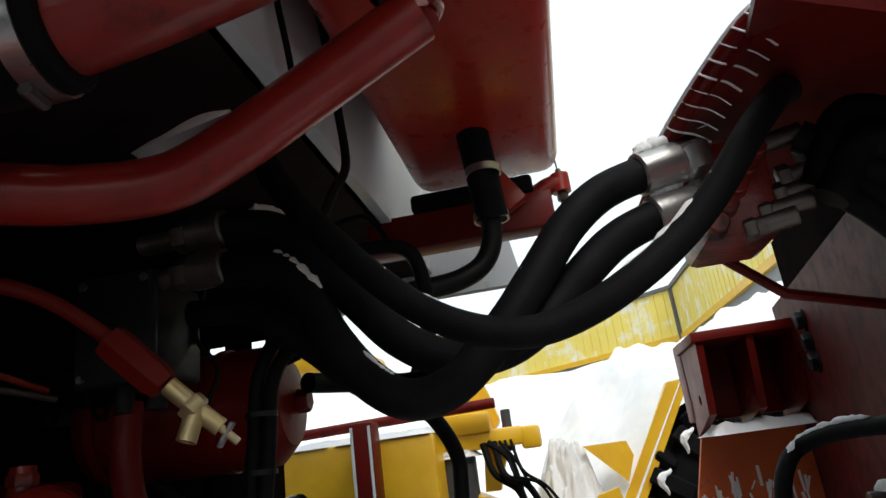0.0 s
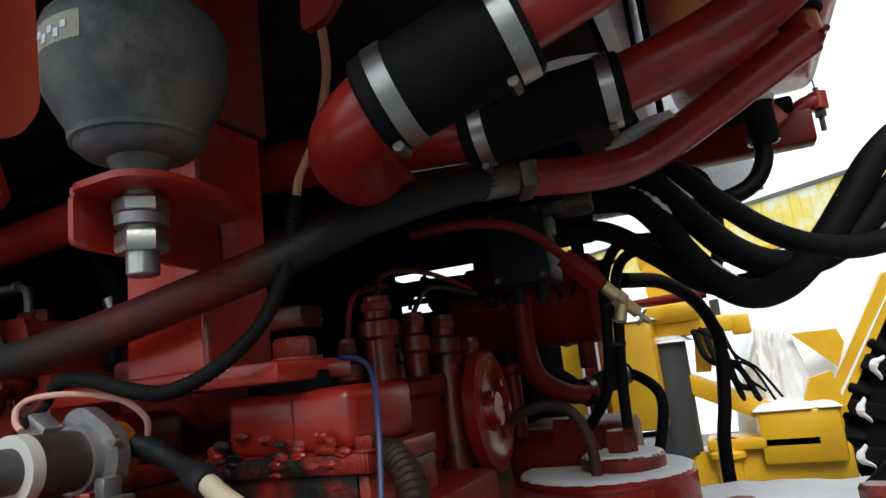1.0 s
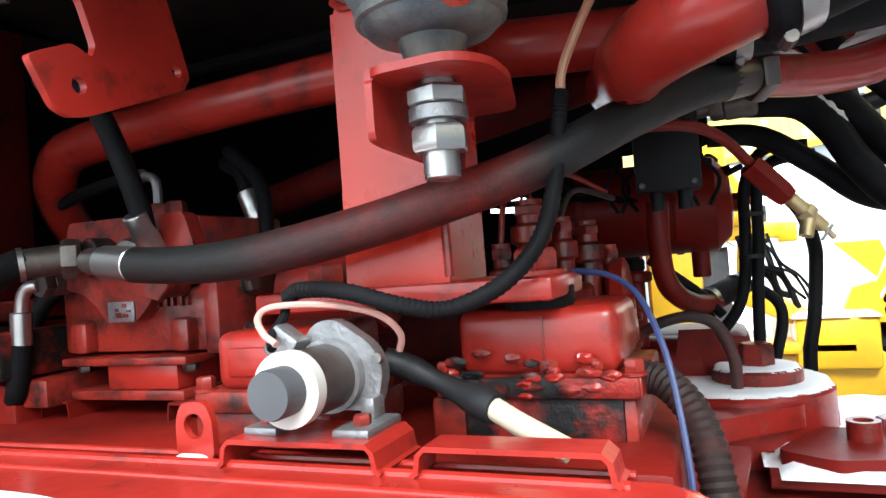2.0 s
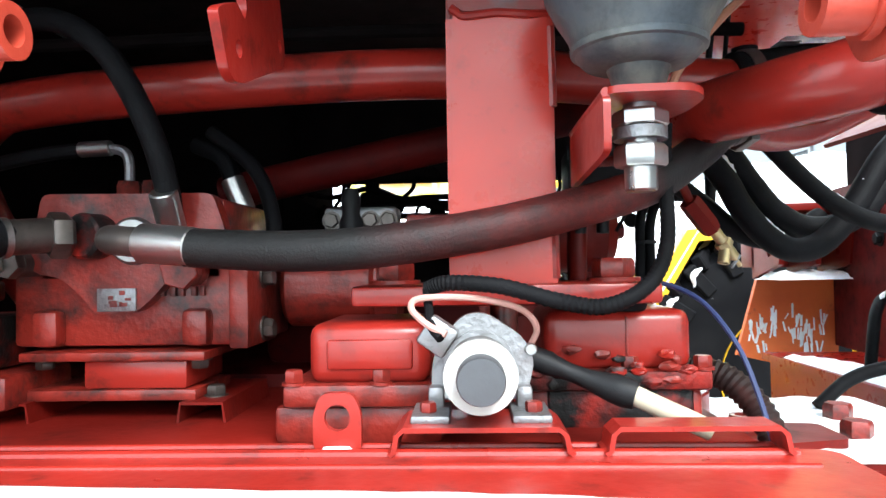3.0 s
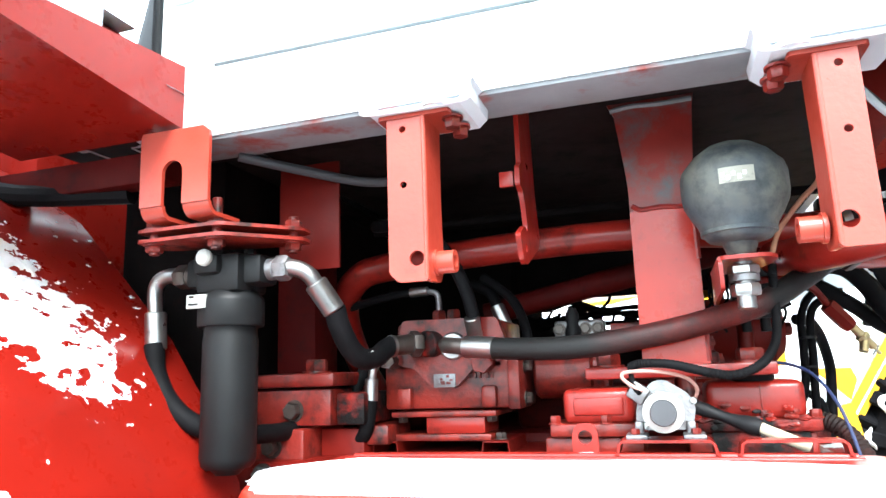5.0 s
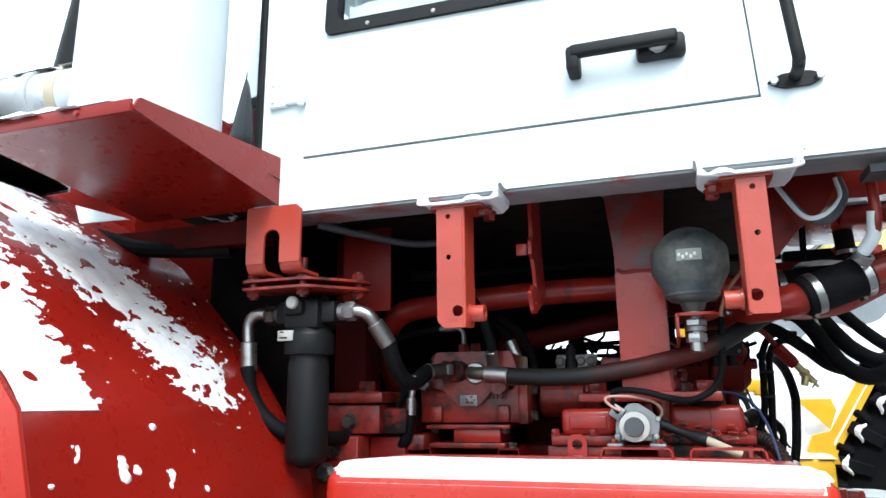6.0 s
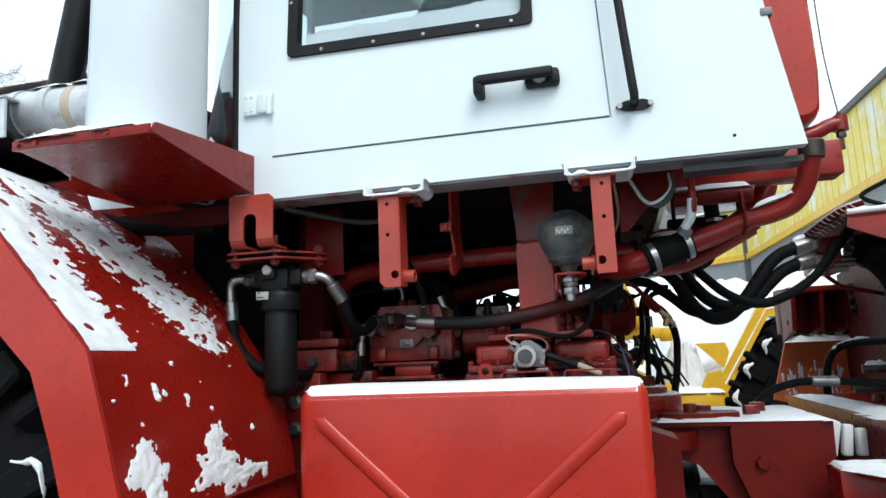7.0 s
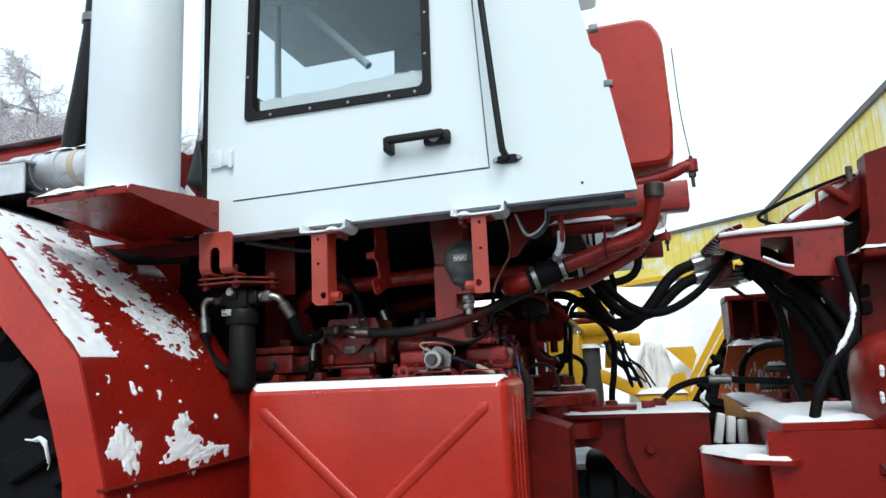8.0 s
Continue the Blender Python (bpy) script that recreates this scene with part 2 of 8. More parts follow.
def box(bm, lo, hi, bevel=0.0, seg=2, m=None):
    c, s = [(a + b) / 2 for a, b in zip(lo, hi)], [abs(b - a) for a, b in zip(lo, hi)]
    made = bmesh.ops.create_cube(bm, size=1)["verts"]
    for v in made:
        v.co = Vector((v.co.x * s[0] + c[0], v.co.y * s[1] + c[1], v.co.z * s[2] + c[2]))
    if bevel:
        edges = list({e for v in made for e in v.link_edges})
        out = bmesh.ops.bevel(bm, geom=edges, offset=bevel, segments=seg, affect="EDGES", profile=0.5)
        made = list({v for f in out["faces"] for v in f.verts} | {v for v in made if v.is_valid})
    if m is not None:
        for v in made:
            v.co = m @ v.co
    return bm


def smooth_path(pts, n=8):
    """Catmull-Rom through the points."""
    p = [Vector(q) for q in pts]
    if len(p) < 3:
        return p
    p = [2 * p[0] - p[1]] + p + [2 * p[-1] - p[-2]]
    out = []
    for i in range(1, len(p) - 2):
        for k in range(n):
            t = k / n
            a, b, c, d = p[i - 1], p[i], p[i + 1], p[i + 2]
            out.append(0.5 * ((2 * b) + (c - a) * t + (2 * a - 5 * b + 4 * c - d) * t * t + (3 * b - a - 3 * c + d) * t ** 3))
    out.append(p[-2])
    return out


def tube(bm, pts, r, seg=14, n=8, radii=None, smooth=True):
    """A round tube along the points, closed at both ends. radii: a function of 0..1."""
    path = smooth_path(pts, n) if smooth else [Vector(q) for q in pts]
    total = len(path) - 1
    up, rings = None, []
    for i, p in enumerate(path):
        d = (path[min(i + 1, total)] - path[max(i - 1, 0)]).normalized()
        if up is None:
            up = d.orthogonal().normalized()
        up = (up - d * up.dot(d)).normalized()
        side = d.cross(up)
        rr = radii(i / total) * r if radii else r
        rings.append([bm.verts.new(p + rr * (math.cos(a) * up + math.sin(a) * side)) for a in (2 * math.pi * k / seg for k in range(seg))])
    for a, b in zip(rings, rings[1:]):
        for k in range(seg):
            bm.faces.new((a[k], a[(k + 1) % seg], b[(k + 1) % seg], b[k]))
    bm.faces.new(list(reversed(rings[0])))
    bm.faces.new(rings[-1])
    return bm


def axis_frame(at, way):
    z = Vector(way).normalized()
    x = z.orthogonal().normalized()
    return Matrix.Translation(at) @ Matrix((x, z.cross(x), z)).transposed().to_4x4()


def lathe(bm, profile, at, way=(0, 0, 1), seg=24):
    """Turns (radius, height) pairs about the axis way through at."""
    m, rings = axis_frame(at, way), []
    for r, h in profile:
        if r < 1e-5:
            rings.append([bm.verts.new(m @ Vector((0, 0, h)))])
        else:
            rings.append([bm.verts.new(m @ Vector((r * math.cos(2 * math.pi * k / seg), r * math.sin(2 * math.pi * k / seg), h))) for k in range(seg)])
    for a, b in zip(rings, rings[1:]):
        for k in range(seg):
            j = (k + 1) % seg
            if len(a) == 1 and len(b) > 1:
                bm.faces.new((a[0], b[j], b[k]))
            elif len(b) == 1 and len(a) > 1:
                bm.faces.new((a[k], a[j], b[0]))
            elif len(a) > 1:
                bm.faces.new((a[k], a[j], b[j], b[k]))
    if len(rings[0]) > 1:
        bm.faces.new(list(reversed(rings[0])))
    if len(rings[-1]) > 1:
        bm.faces.new(rings[-1])
    return bm


def rod(bm, a, b, r, seg=16, bevel=0.12):
    a, b = Vector(a), Vector(b)
    h, c = (b - a).length, r * bevel
    return lathe(bm, [(r - c, 0), (r, c), (r, h - c), (r - c, h)], a, b - a, seg)


def ring(bm, a, b, r0, r1, seg=24):
    """A hollow sleeve between two points."""
    a, b = Vector(a), Vector(b)
    h, m, rings = (b - a).length, axis_frame(a, b - a), []
    for r, z in ((r0, 0), (r1, 0), (r1, h), (r0, h)):
        rings.append([bm.verts.new(m @ Vector((r * math.cos(2 * math.pi * k / seg), r * math.sin(2 * math.pi * k / seg), z))) for k in range(seg)])
    for i in range(4):
        p, q = rings[i], rings[(i + 1) % 4]
        for k in range(seg):
            bm.faces.new((p[k], p[(k + 1) % seg], q[(k + 1) % seg], q[k]))
    return bm


def hexa(bm, at, way, across, h):
    """A hexagon head with a chamfered rim."""
    r = across / 1.732
    m, rings = axis_frame(at, way), []
    for rr, z in ((r * 0.93, 0), (r, h * 0.12), (r, h * 0.8), (r * 0.86, h)):
        rings.append([bm.verts.new(m @ Vector((rr * math.cos(math.pi * k / 3), rr * math.sin(math.pi * k / 3), z))) for k in range(6)])
    for a, b in zip(rings, rings[1:]):
        for k in range(6):
            bm.faces.new((a[k], a[(k + 1) % 6], b[(k + 1) % 6], b[k]))
    bm.faces.new(list(reversed(rings[0])))
    bm.faces.new(rings[-1])
    return bm


def circle2d(cx, cy, r, n=14):
    return [(cx + r * math.cos(2 * math.pi * k / n), cy + r * math.sin(2 * math.pi * k / n)) for k in range(n)]


def rounded(pts, r, n=4):
    """The polygon with its corners rounded."""
    out, k = [], len(pts)
    for i in range(k):
        a, b, c = Vector(pts[i - 1]), Vector(pts[i]), Vector(pts[(i + 1) % k])
        u, v = (a - b), (c - b)
        q = min(r, u.length * 0.45, v.length * 0.45)
        p0, p1 = b + u.normalized() * q, b + v.normalized() * q
        for j in range(n + 1):
            t = j / n
            out.append(tuple((1 - t) ** 2 * p0 + 2 * t * (1 - t) * b + t * t * p1))
    return out


def plate(bm, outline, holes, thick, m):
    """A flat plate with holes: outline and holes in its own plane (x, y), thickness along z, placed by m."""
    tmp = bmesh.new()
    for loop in [outline, *holes]:
        vs = [tmp.verts.new((x, y, 0)) for x, y in loop]
        for i in range(len(vs)):
            tmp.edges.new((vs[i - 1], vs[i]))
    bmesh.ops.triangle_fill(tmp, use_beauty=True, use_dissolve=False, edges=tmp.edges[:])
    res = bmesh.ops.extrude_face_region(tmp, geom=tmp.faces[:])
    for e in res["geom"]:
        if isinstance(e, bmesh.types.BMVert):
            e.co.z += thick
    tmp.verts.index_update()
    vs = [bm.verts.new(m @ v.co) for v in tmp.verts]
    for f in tmp.faces:
        bm.faces.new([vs[v.index] for v in f.verts])
    tmp.free()
    return bm


# plate planes: XZ faces the near side (-y) and grows inwards, XY lies flat and grows up, YZ faces along x
def XZ(y):
    return Matrix(((1, 0, 0, 0), (0, 0, 1, y), (0, 1, 0, 0), (0, 0, 0, 1)))


def XY(z):
    return Matrix.Translation((0, 0, z))


def YZ(x):
    return Matrix(((0, 0, 1, x), (1, 0, 0, 0), (0, 1, 0, 0), (0, 0, 0, 1)))


def sheet(bm, rows, thick):
    """A sheet through rows of points, given a thickness along its normals."""
    grid = [[Vector(p) for p in r] for r in rows]
    R, C = len(grid), len(grid[0])
    nrm = [[None] * C for _ in range(R)]
    for i in range(R):
        for j in range(C):
            du = grid[min(i + 1, R - 1)][j] - grid[max(i - 1, 0)][j]
            dv = grid[i][min(j + 1, C - 1)] - grid[i][max(j - 1, 0)]
            nrm[i][j] = du.cross(dv).normalized()
    top = [[bm.verts.new(grid[i][j]) for j in range(C)] for i in range(R)]
    bot = [[bm.verts.new(grid[i][j] - nrm[i][j] * thick) for j in range(C)] for i in range(R)]
    for i in range(R - 1):
        for j in range(C - 1):
            bm.faces.new((top[i][j], top[i + 1][j], top[i + 1][j + 1], top[i][j + 1]))
            bm.faces.new((bot[i][j], bot[i][j + 1], bot[i + 1][j + 1], bot[i + 1][j]))
    for i in range(R - 1):
        for j in (0, C - 1):
            bm.faces.new((top[i][j], top[i + 1][j], bot[i + 1][j], bot[i][j]))
    for j in range(C - 1):
        for i in (0, R - 1):
            bm.faces.new((top[i][j], top[i][j + 1], bot[i][j + 1], bot[i][j]))
    return bm


def snow_on(name, point, cover, nu, nv, thick, label, lump=22.0):
    """Snow lying on a surface: point(u, v) gives place and normal, cover(u, v, place) how much lies there (none below zero)."""
    bm, hi, lo, val = bmesh.new(), {}, {}, {}
    for i in range(nu + 1):
        for j in range(nv + 1):
            p, nr = point(i / nu, j / nv)
            c = cover(i / nu, j / nv, p)
            val[i, j] = c
            h = thick * (1 - math.exp(-max(c, 0) * 4)) * (0.75 + 0.5 * noise.noise(p * lump)) + 0.0015
            hi[i, j], lo[i, j] = (p + nr * h) if c > 0 else (p - nr * 0.001), p - nr * 0.002
    cache = {}

    def vert(key, co):
        if key not in cache:
            cache[key] = bm.verts.new(co)
        return cache[key]

    for i in range(nu):
        for j in range(nv):
            q = [(i, j), (i + 1, j), (i + 1, j + 1), (i, j + 1)]
            if max(val[k] for k in q) > 0:
                bm.faces.new([vert(k, hi[k]) for k in q])
    ob = part(name, bm, SNOW, None, "", 60)
    return tagged(ob, label, "snow", "", "stuff")


def flat_snow(name, poly, z, thick, label, step=0.012, edge=0.012, fn=None, ragged=0.35, lump=22.0):
    """A rounded sheet of snow over a flat polygon."""
    xs, ys = [p[0] for p in poly], [p[1] for p in poly]
    x0, x1, y0, y1 = min(xs), max(xs), min(ys), max(ys)
    nu, nv = max(int((x1 - x0) / step), 3), max(int((y1 - y0) / step), 3)

    def inside(x, y):
        d, ins = 9.0, False
        for i in range(len(poly)):
            (ax, ay), (bx, by) = poly[i - 1], poly[i]
            if (ay > y) != (by > y) and x < (bx - ax) * (y - ay) / (by - ay) + ax:
                ins = not ins
            L = max((bx - ax) ** 2 + (by - ay) ** 2, 1e-9)
            t = min(max(((x - ax) * (bx - ax) + (y - ay) * (by - ay)) / L, 0), 1)
            d = min(d, math.hypot(x - ax - t * (bx - ax), y - ay - t * (by - ay)))
        return d if ins else -d

    def point(u, v):
        x, y = x0 - step + u * (x1 - x0 + 2 * step), y0 - step + v * (y1 - y0 + 2 * step)
        return Vector((x, y, z + (fn(x, y) if fn else 0))), Vector((0, 0, 1))

    def cover(u, v, p):
        return (inside(p.x, p.y) + ragged * edge * noise.noise(p * 30)) / edge

    return snow_on(name, point, cover, nu + 2, nv + 2, thick, label, lump)


def snow_strip(name, label, pts, r, seed=1, parent=None):
    """A ragged ridge of snow along the points."""
    rng = random.Random(seed)
    amp = [rng.uniform(0.55, 1.15) for _ in range(80)]
    ends = lambda s: min(1.0, 6 * s + 0.1, 6 * (1 - s) + 0.1)
    bm = tube(bm_new(), pts, r, 9, 9, lambda s: ends(s) * amp[int(s * 60)])
    for v in bm.verts:
        v.co += 0.25 * r * noise.noise_vector(v.co * 90)
    if parent is not None:
        return part(name, bm, SNOW, parent, label, 60)
    return tagged(part(name, bm, SNOW, None, "", 60), label, "snow", "", "stuff")


def bolt(name, at, way, across, h, mat, parent, washer=True, label=""):
    bm = bm_new()
    way = Vector(way).normalized()
    if washer:
        lathe(bm, [(across * 0.72, -0.001), (across * 0.72, across * 0.1)], at, way, 18)
    hexa(bm, Vector(at) + way * across * 0.1, way, across, h)
    return part(name, bm, mat, parent, label)


def hose(name, label, pts, r, mat=None, category="hose", ends=(), group=""):
    """A rubber hose with pressed ferrules: ends lists (where, length, width factor, nut) at 'a' or 'b'."""
    mat = mat or RUBBER
    t = thing(name, label, category, pts[0], group)
    path = smooth_path(pts, 10)
    part("tube", tube(bm_new(), pts, r, 14, 10), mat, t)
    for where, length, fac, nut in ends:
        p = path if where == "a" else path[::-1]
        d = (p[1] - p[0]).normalized()
        a, b = p[0] - d * 0.002, p[0] + d * length
        bm = bm_new()
        rod(bm, a, b, r * fac, 20, 0.1)
        part("ferrule", bm, ZINC, t, "bright zinc-plated ferrule")
        if nut:
            bm = bm_new()
            hexa(bm, a - d * nut, d, r * 2.3, nut)
            part("nut", bm, ZINC, t, "zinc-plated hose nut")
    return t


# ---- ground and far surroundings ----
def ground():
    bm = bm_new()
    steps = [-400, -120, -40, -15, -8, -5, -3.5, -2.5, -1.5, -0.5, 0.5, 1.5, 2.5, 3.5, 5, 8, 15, 40, 120, 400]
    vs = [[bm.verts.new((x, y + 2, 0.05 * noise.noise(Vector((x * 0.5, y * 0.5, 0))) + 0.02 * noise.noise(Vector((x * 2, y * 2, 4))))) for y in steps] for x in steps]
    for i in range(len(steps) - 1):
        for j in range(len(steps) - 1):
            bm.faces.new((vs[i][j], vs[i + 1][j], vs[i + 1][j + 1], vs[i][j + 1]))
    single("ground", bm, YARD, "yard ground, darkened to bounce less light upwards", "ground", kind="structure")


ground()


def building():
    t = thing("building", "long industrial hall with yellow cladding above a grey wall", "building", (4.5, 22.4, 0))
    near, corner, far = Vector((5.6, -6, 0)), Vector((4.5, 22.4, 0)), Vector((-6.0, 31.6, 0))
    for a, b in ((near, corner), (corner, far)):
        d = (b - a).normalized()
        out = Vector((-d.y, d.x, 0))
        m = Matrix((d, out, Vector((0, 0, 1)))).transposed().to_4x4()
        m.translation = a
        L = (b - a).length
        part("lower_wall", box(bm_new(), (0, -0.3, 0), (L, -0.05, 4.4), m=m), GREY_WALL, t)
        bm = bm_new()
        n = int(L / 0.35)
        for i in range(n):
            box(bm, (i * L / n, -0.1, 4.4), ((i + 1) * L / n - 0.03, 0.0, 5.9), m=m)
        box(bm, (0, -0.25, 4.4), (L, -0.02, 5.9), m=m)
        part("cladding", bm, CLAD, t, "pale yellow profiled cladding streaked with snow")
        part("eaves_trim", box(bm_new(), (-0.1, -0.3, 5.9), (L + 0.1, 0.08, 6.02), m=m), TRIM, t)
        part("lower_trim", box(bm_new(), (0, -0.2, 4.22), (L, 0.06, 4.4), m=m), YELLOW, t)
        k = int(L / 3)
        for i in range(k):
            x = 1.2 + i * 3.0
            if x + 1.6 > L:
                break
            w = part("window", box(bm_new(), (x, -0.08, 1.3), (x + 1.6, -0.03, 3.2), m=m), DARK_GREY, t)
            for q in range(4):
                part("mullion", box(bm_new(), (x + q * 0.533 - 0.03, -0.04, 1.3), (x + q * 0.533 + 0.03, 0.0, 3.2), m=m), GREY_WALL, w)
            for q in range(3):
                part("transom", box(bm_new(), (x - 0.03, -0.038, 1.3 + q * 0.95 - 0.03), (x + 1.63, 0.003, 1.3 + q * 0.95 + 0.03), m=m), GREY_WALL, w)
    part("corner_trim", box(bm_new(), (4.4, 22.3, 0), (4.62, 22.55, 6.0)), TRIM, t)
    bm = bm_new()
    vs = [bm.verts.new(p) for p in ((5.6, -6, 6.02), (4.5, 22.4, 6.02), (-6, 31.6, 6.02), (8, 34, 7.2), (14, 8, 7.4), (14, -6, 7.4))]
    bm.faces.new(vs)
    part("roof", bm, SNOW, t, "roof under snow")


building()


def tree(x, y, h, seed):
    """A bare birch with hoar frost on its twigs."""
    rng = random.Random(seed)
    t = thing("birch_tree", "bare birch tree with frosted hanging twigs", "tree", (x, y, 0), "trees beyond the yard")
    trunk, twigs = bm_new(), bm_new()
    tube(trunk, [(x, y, 0), (x + 0.1, y, h * 0.35), (x - 0.1, y + 0.1, h * 0.7), (x, y, h)], 0.2, 8, 5, lambda s: 1.02 - s)

    def twig(p, d, L, r, depth):
        q = [p]
        for i in range(3):
            d = (d + Vector((rng.uniform(-0.25, 0.25), rng.uniform(-0.25, 0.25), -0.05 * (i + 1) * (1.0 if depth else 0.3)))).normalized()
            q.append(q[-1] + d * L / 3)
        tube(twigs if depth > 0 else trunk, q, r, (5, 4, 3, 3)[depth], 2 if depth < 2 else 1, lambda s: 1 - 0.7 * s)
        if depth < 3:
            for k in range((9, 8, 7)[depth]):
                s = rng.uniform(0.25, 1.0)
                i = min(int(s * 3), 2)
                o = q[i].lerp(q[i + 1], s * 3 - i)
                nd = (0.6 * d + Vector((rng.gauss(0, 0.6), rng.gauss(0, 0.6), rng.gauss(0.1, 0.5)))).normalized()
                twig(o, nd, L * rng.uniform(0.4, 0.75), r * 0.55, depth + 1)

    for i in range(17):
        z = h * rng.uniform(0.3, 0.97)
        a = rng.uniform(0, 6.28)
        twig(Vector((x, y, z)), Vector((math.cos(a), math.sin(a), rng.uniform(0.3, 0.9))).normalized(), (h - z) * 0.4 + 1.2, 0.085, 0)
    part("trunk", trunk, BARK, t)
    part("twig_crown", twigs, FROST, t, "fine twigs white with frost", 0)


for i, (x, y, h) in enumerate(((-35, 24, 16.5), (-31.0, 26, 19.0), (-27.6, 27, 17.0), (-40, 33, 20), (-33, 36, 21), (-38, 28, 17), (-33.6, 22.5, 15.5), (-36.5, 31, 18.5))):
    tree(x, y, h, i)


# ---- cab ----
def cab():
    t = thing("cab", "white tractor cab with a side door over a grey sill", "tractor cab", (-0.2, 0.03, 1.79))
    top = 3.25

    def lean(z):
        return 0.413 - (z - 1.79) * 0.157

    gap_r = lambda z: 0.024 - (z - 1.9) * 0.044
    # outer side skin with a window opening in the door
    sy = 0.03
    outline = [(-0.905, 1.795), (0.413, 1.795), (lean(2.18), 2.18), (lean(2.2) - 0.02, 2.21), (lean(2.3) - 0.02, 2.3), (lean(top), top), (-0.87, top)]
    door = [(-0.795, 1.905), (0.0235, 1.905), (gap_r(3.1), 3.1), (-0.775, 3.1)]
    wall = part("side_wall", plate(bm_new(), outline, [[(a, b) for a, b in ((-0.797, 1.901), (0.0275, 1.901), (gap_r(3.1) + 0.004, 3.104), (-0.777, 3.104))]], 0.03, XZ(sy)), WHITE, t)
    win = rounded([(-0.752, 2.155), (-0.131, 2.147), (-0.118, 3.0), (-0.722, 3.0)], 0.015)
    inner = rounded([(-0.724, 2.181), (-0.156, 2.173), (-0.145, 2.968), (-0.698, 2.968)], 0.02)
    d = part("door", plate(bm_new(), door, [[(-0.735, 2.172), (-0.147, 2.164), (-0.135, 2.98), (-0.707, 2.98)]], 0.03, XZ(sy - 0.004)), WHITE, t)
    part("window_frame", plate(bm_new(), win, [inner], 0.03, XZ(sy - 0.012)), PLASTIC, d, "black rubber window frame with bright screws")
    pane = part("pane", box(bm_new(), (-0.725, sy + 0.004, 2.17), (-0.14, sy + 0.009, 2.97)), GLASS, d)
    pane.visible_shadow = False
    for x, z in ((-0.657, 2.163), (-0.52, 2.161), (-0.393, 2.16), (-0.26, 2.158), (-0.18, 2.158), (-0.738, 2.30), (-0.735, 2.45), (-0.145, 2.27), (-0.14, 2.4), (-0.732, 2.6), (-0.136, 2.55)):
        part("screw", lathe(bm_new(), [(0.005, 0), (0.004, 0.003), (0.0, 0.004)], (x, sy - 0.012, z), (0, -1, 0), 10), ZINC, d)
    # door handle: dished black grip with a round lock
    bm = bm_new()
    box(bm, (-0.266, -0.022, 1.998), (-0.09, -0.004, 2.022), 0.007, 3)
    box(bm, (-0.157, 0.0, 1.987), (-0.078, 0.028, 2.026), 0.008)
    box(bm, (-0.272, -0.02, 1.976), (-0.25, 0.028, 2.02), 0.006)
    hdl = part("door_handle", bm, PLASTIC, d, "black plastic door handle")
    part("lock", lathe(bm_new(), [(0.017, 0), (0.017, 0.004), (0.012, 0.007), (0.0, 0.007)], (-0.122, 0.0, 2.007), (0, -1, 0), 20), ZINC, hdl, "round chrome lock")
    # hinge
    bm = bm_new()
    box(bm, (-0.874, 0.018, 2.015), (-0.835, 0.03, 2.075), 0.003)
    box(bm, (-0.834, 0.016, 2.018), (-0.793, 0.03, 2.072), 0.003)
    rod(bm, (-0.8, 0.016, 2.01), (-0.8, 0.016, 2.06), 0.007, 10)
    part("hinge", bm, WHITE, t)
    for x in (-0.865, -0.85, -0.82):
        for z in (2.027, 2.063):
            part("rivet", lathe(bm_new(), [(0.004, 0), (0.003, 0.003), (0, 0.003)], (x, 0.018, z), (0, -1, 0), 8), WHITE, t)
    # grab rail
    bm = bm_new()
    tube(bm, [(0.078, 0.02, 1.925), (0.077, -0.018, 1.93), (0.072, -0.03, 1.98), (0.04, -0.03, 2.4), (0.0, -0.03, 2.9), (0.0, 0.02, 2.93)], 0.0095, 12, 6)
    rail = part("grab_rail", bm, PLASTIC, t, "black tubular grab rail")
    part("foot", plate(bm_new(), rounded([(0.035, 1.92), (0.06, 1.908), (0.1, 1.908), (0.122, 1.92), (0.1, 1.932), (0.06, 1.932)], 0.006), [], 0.005, XZ(0.022)), PLASTIC, rail)
    for x in (0.047, 0.112):
        part("bolt", hexa(bm_new(), (x, 0.022, 1.92), (0, -1, 0), 0.012, 0.007), ZINC, rail)
    part("plug", lathe(bm_new(), [(0.004, 0), (0.0, 0.002)], (0.275, 0.03, 1.829), (0, -1, 0), 10), PLASTIC, t)
    # sill below the skin and the floor of the cab
    bm = bm_new()
    box(bm, (-0.905, 0.034, 1.789), (0.38, 0.115, 1.80), 0.002)
    box(bm, (-0.905, 0.10, 1.80), (0.38, 0.115, 1.86), 0.0)
    part("sill", bm, GREY, t, "grey primed sill with red overspray")
    part("rear_sill", box(bm_new(), (0.17, 0.06, 1.768), (0.41, 0.12, 1.781)), DARK_GREY, t)
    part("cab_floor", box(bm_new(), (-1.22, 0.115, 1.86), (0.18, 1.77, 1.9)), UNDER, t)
    # closed far side, rear, front and roof
    part("far_wall", plate(bm_new(), [(-0.905, 1.8), (0.413, 1.8), (lean(top), top), (-0.87, top)], [[(-0.83, 2.1), (-0.66, 2.1), (-0.66, 2.9), (-0.82, 2.9)]], 0.03, XZ(1.74)), LINING, t)
    for y0, y1, z1 in ((0.06, 0.2, top), (1.6, 1.74, top), (0.57, 1.6, 2.5)):
        part("rear_panel", sheet(bm_new(), [[(0.17, y0, z), (0.17, y1, z)] for z in (1.86, z1)], 0.03), WHITE, t)
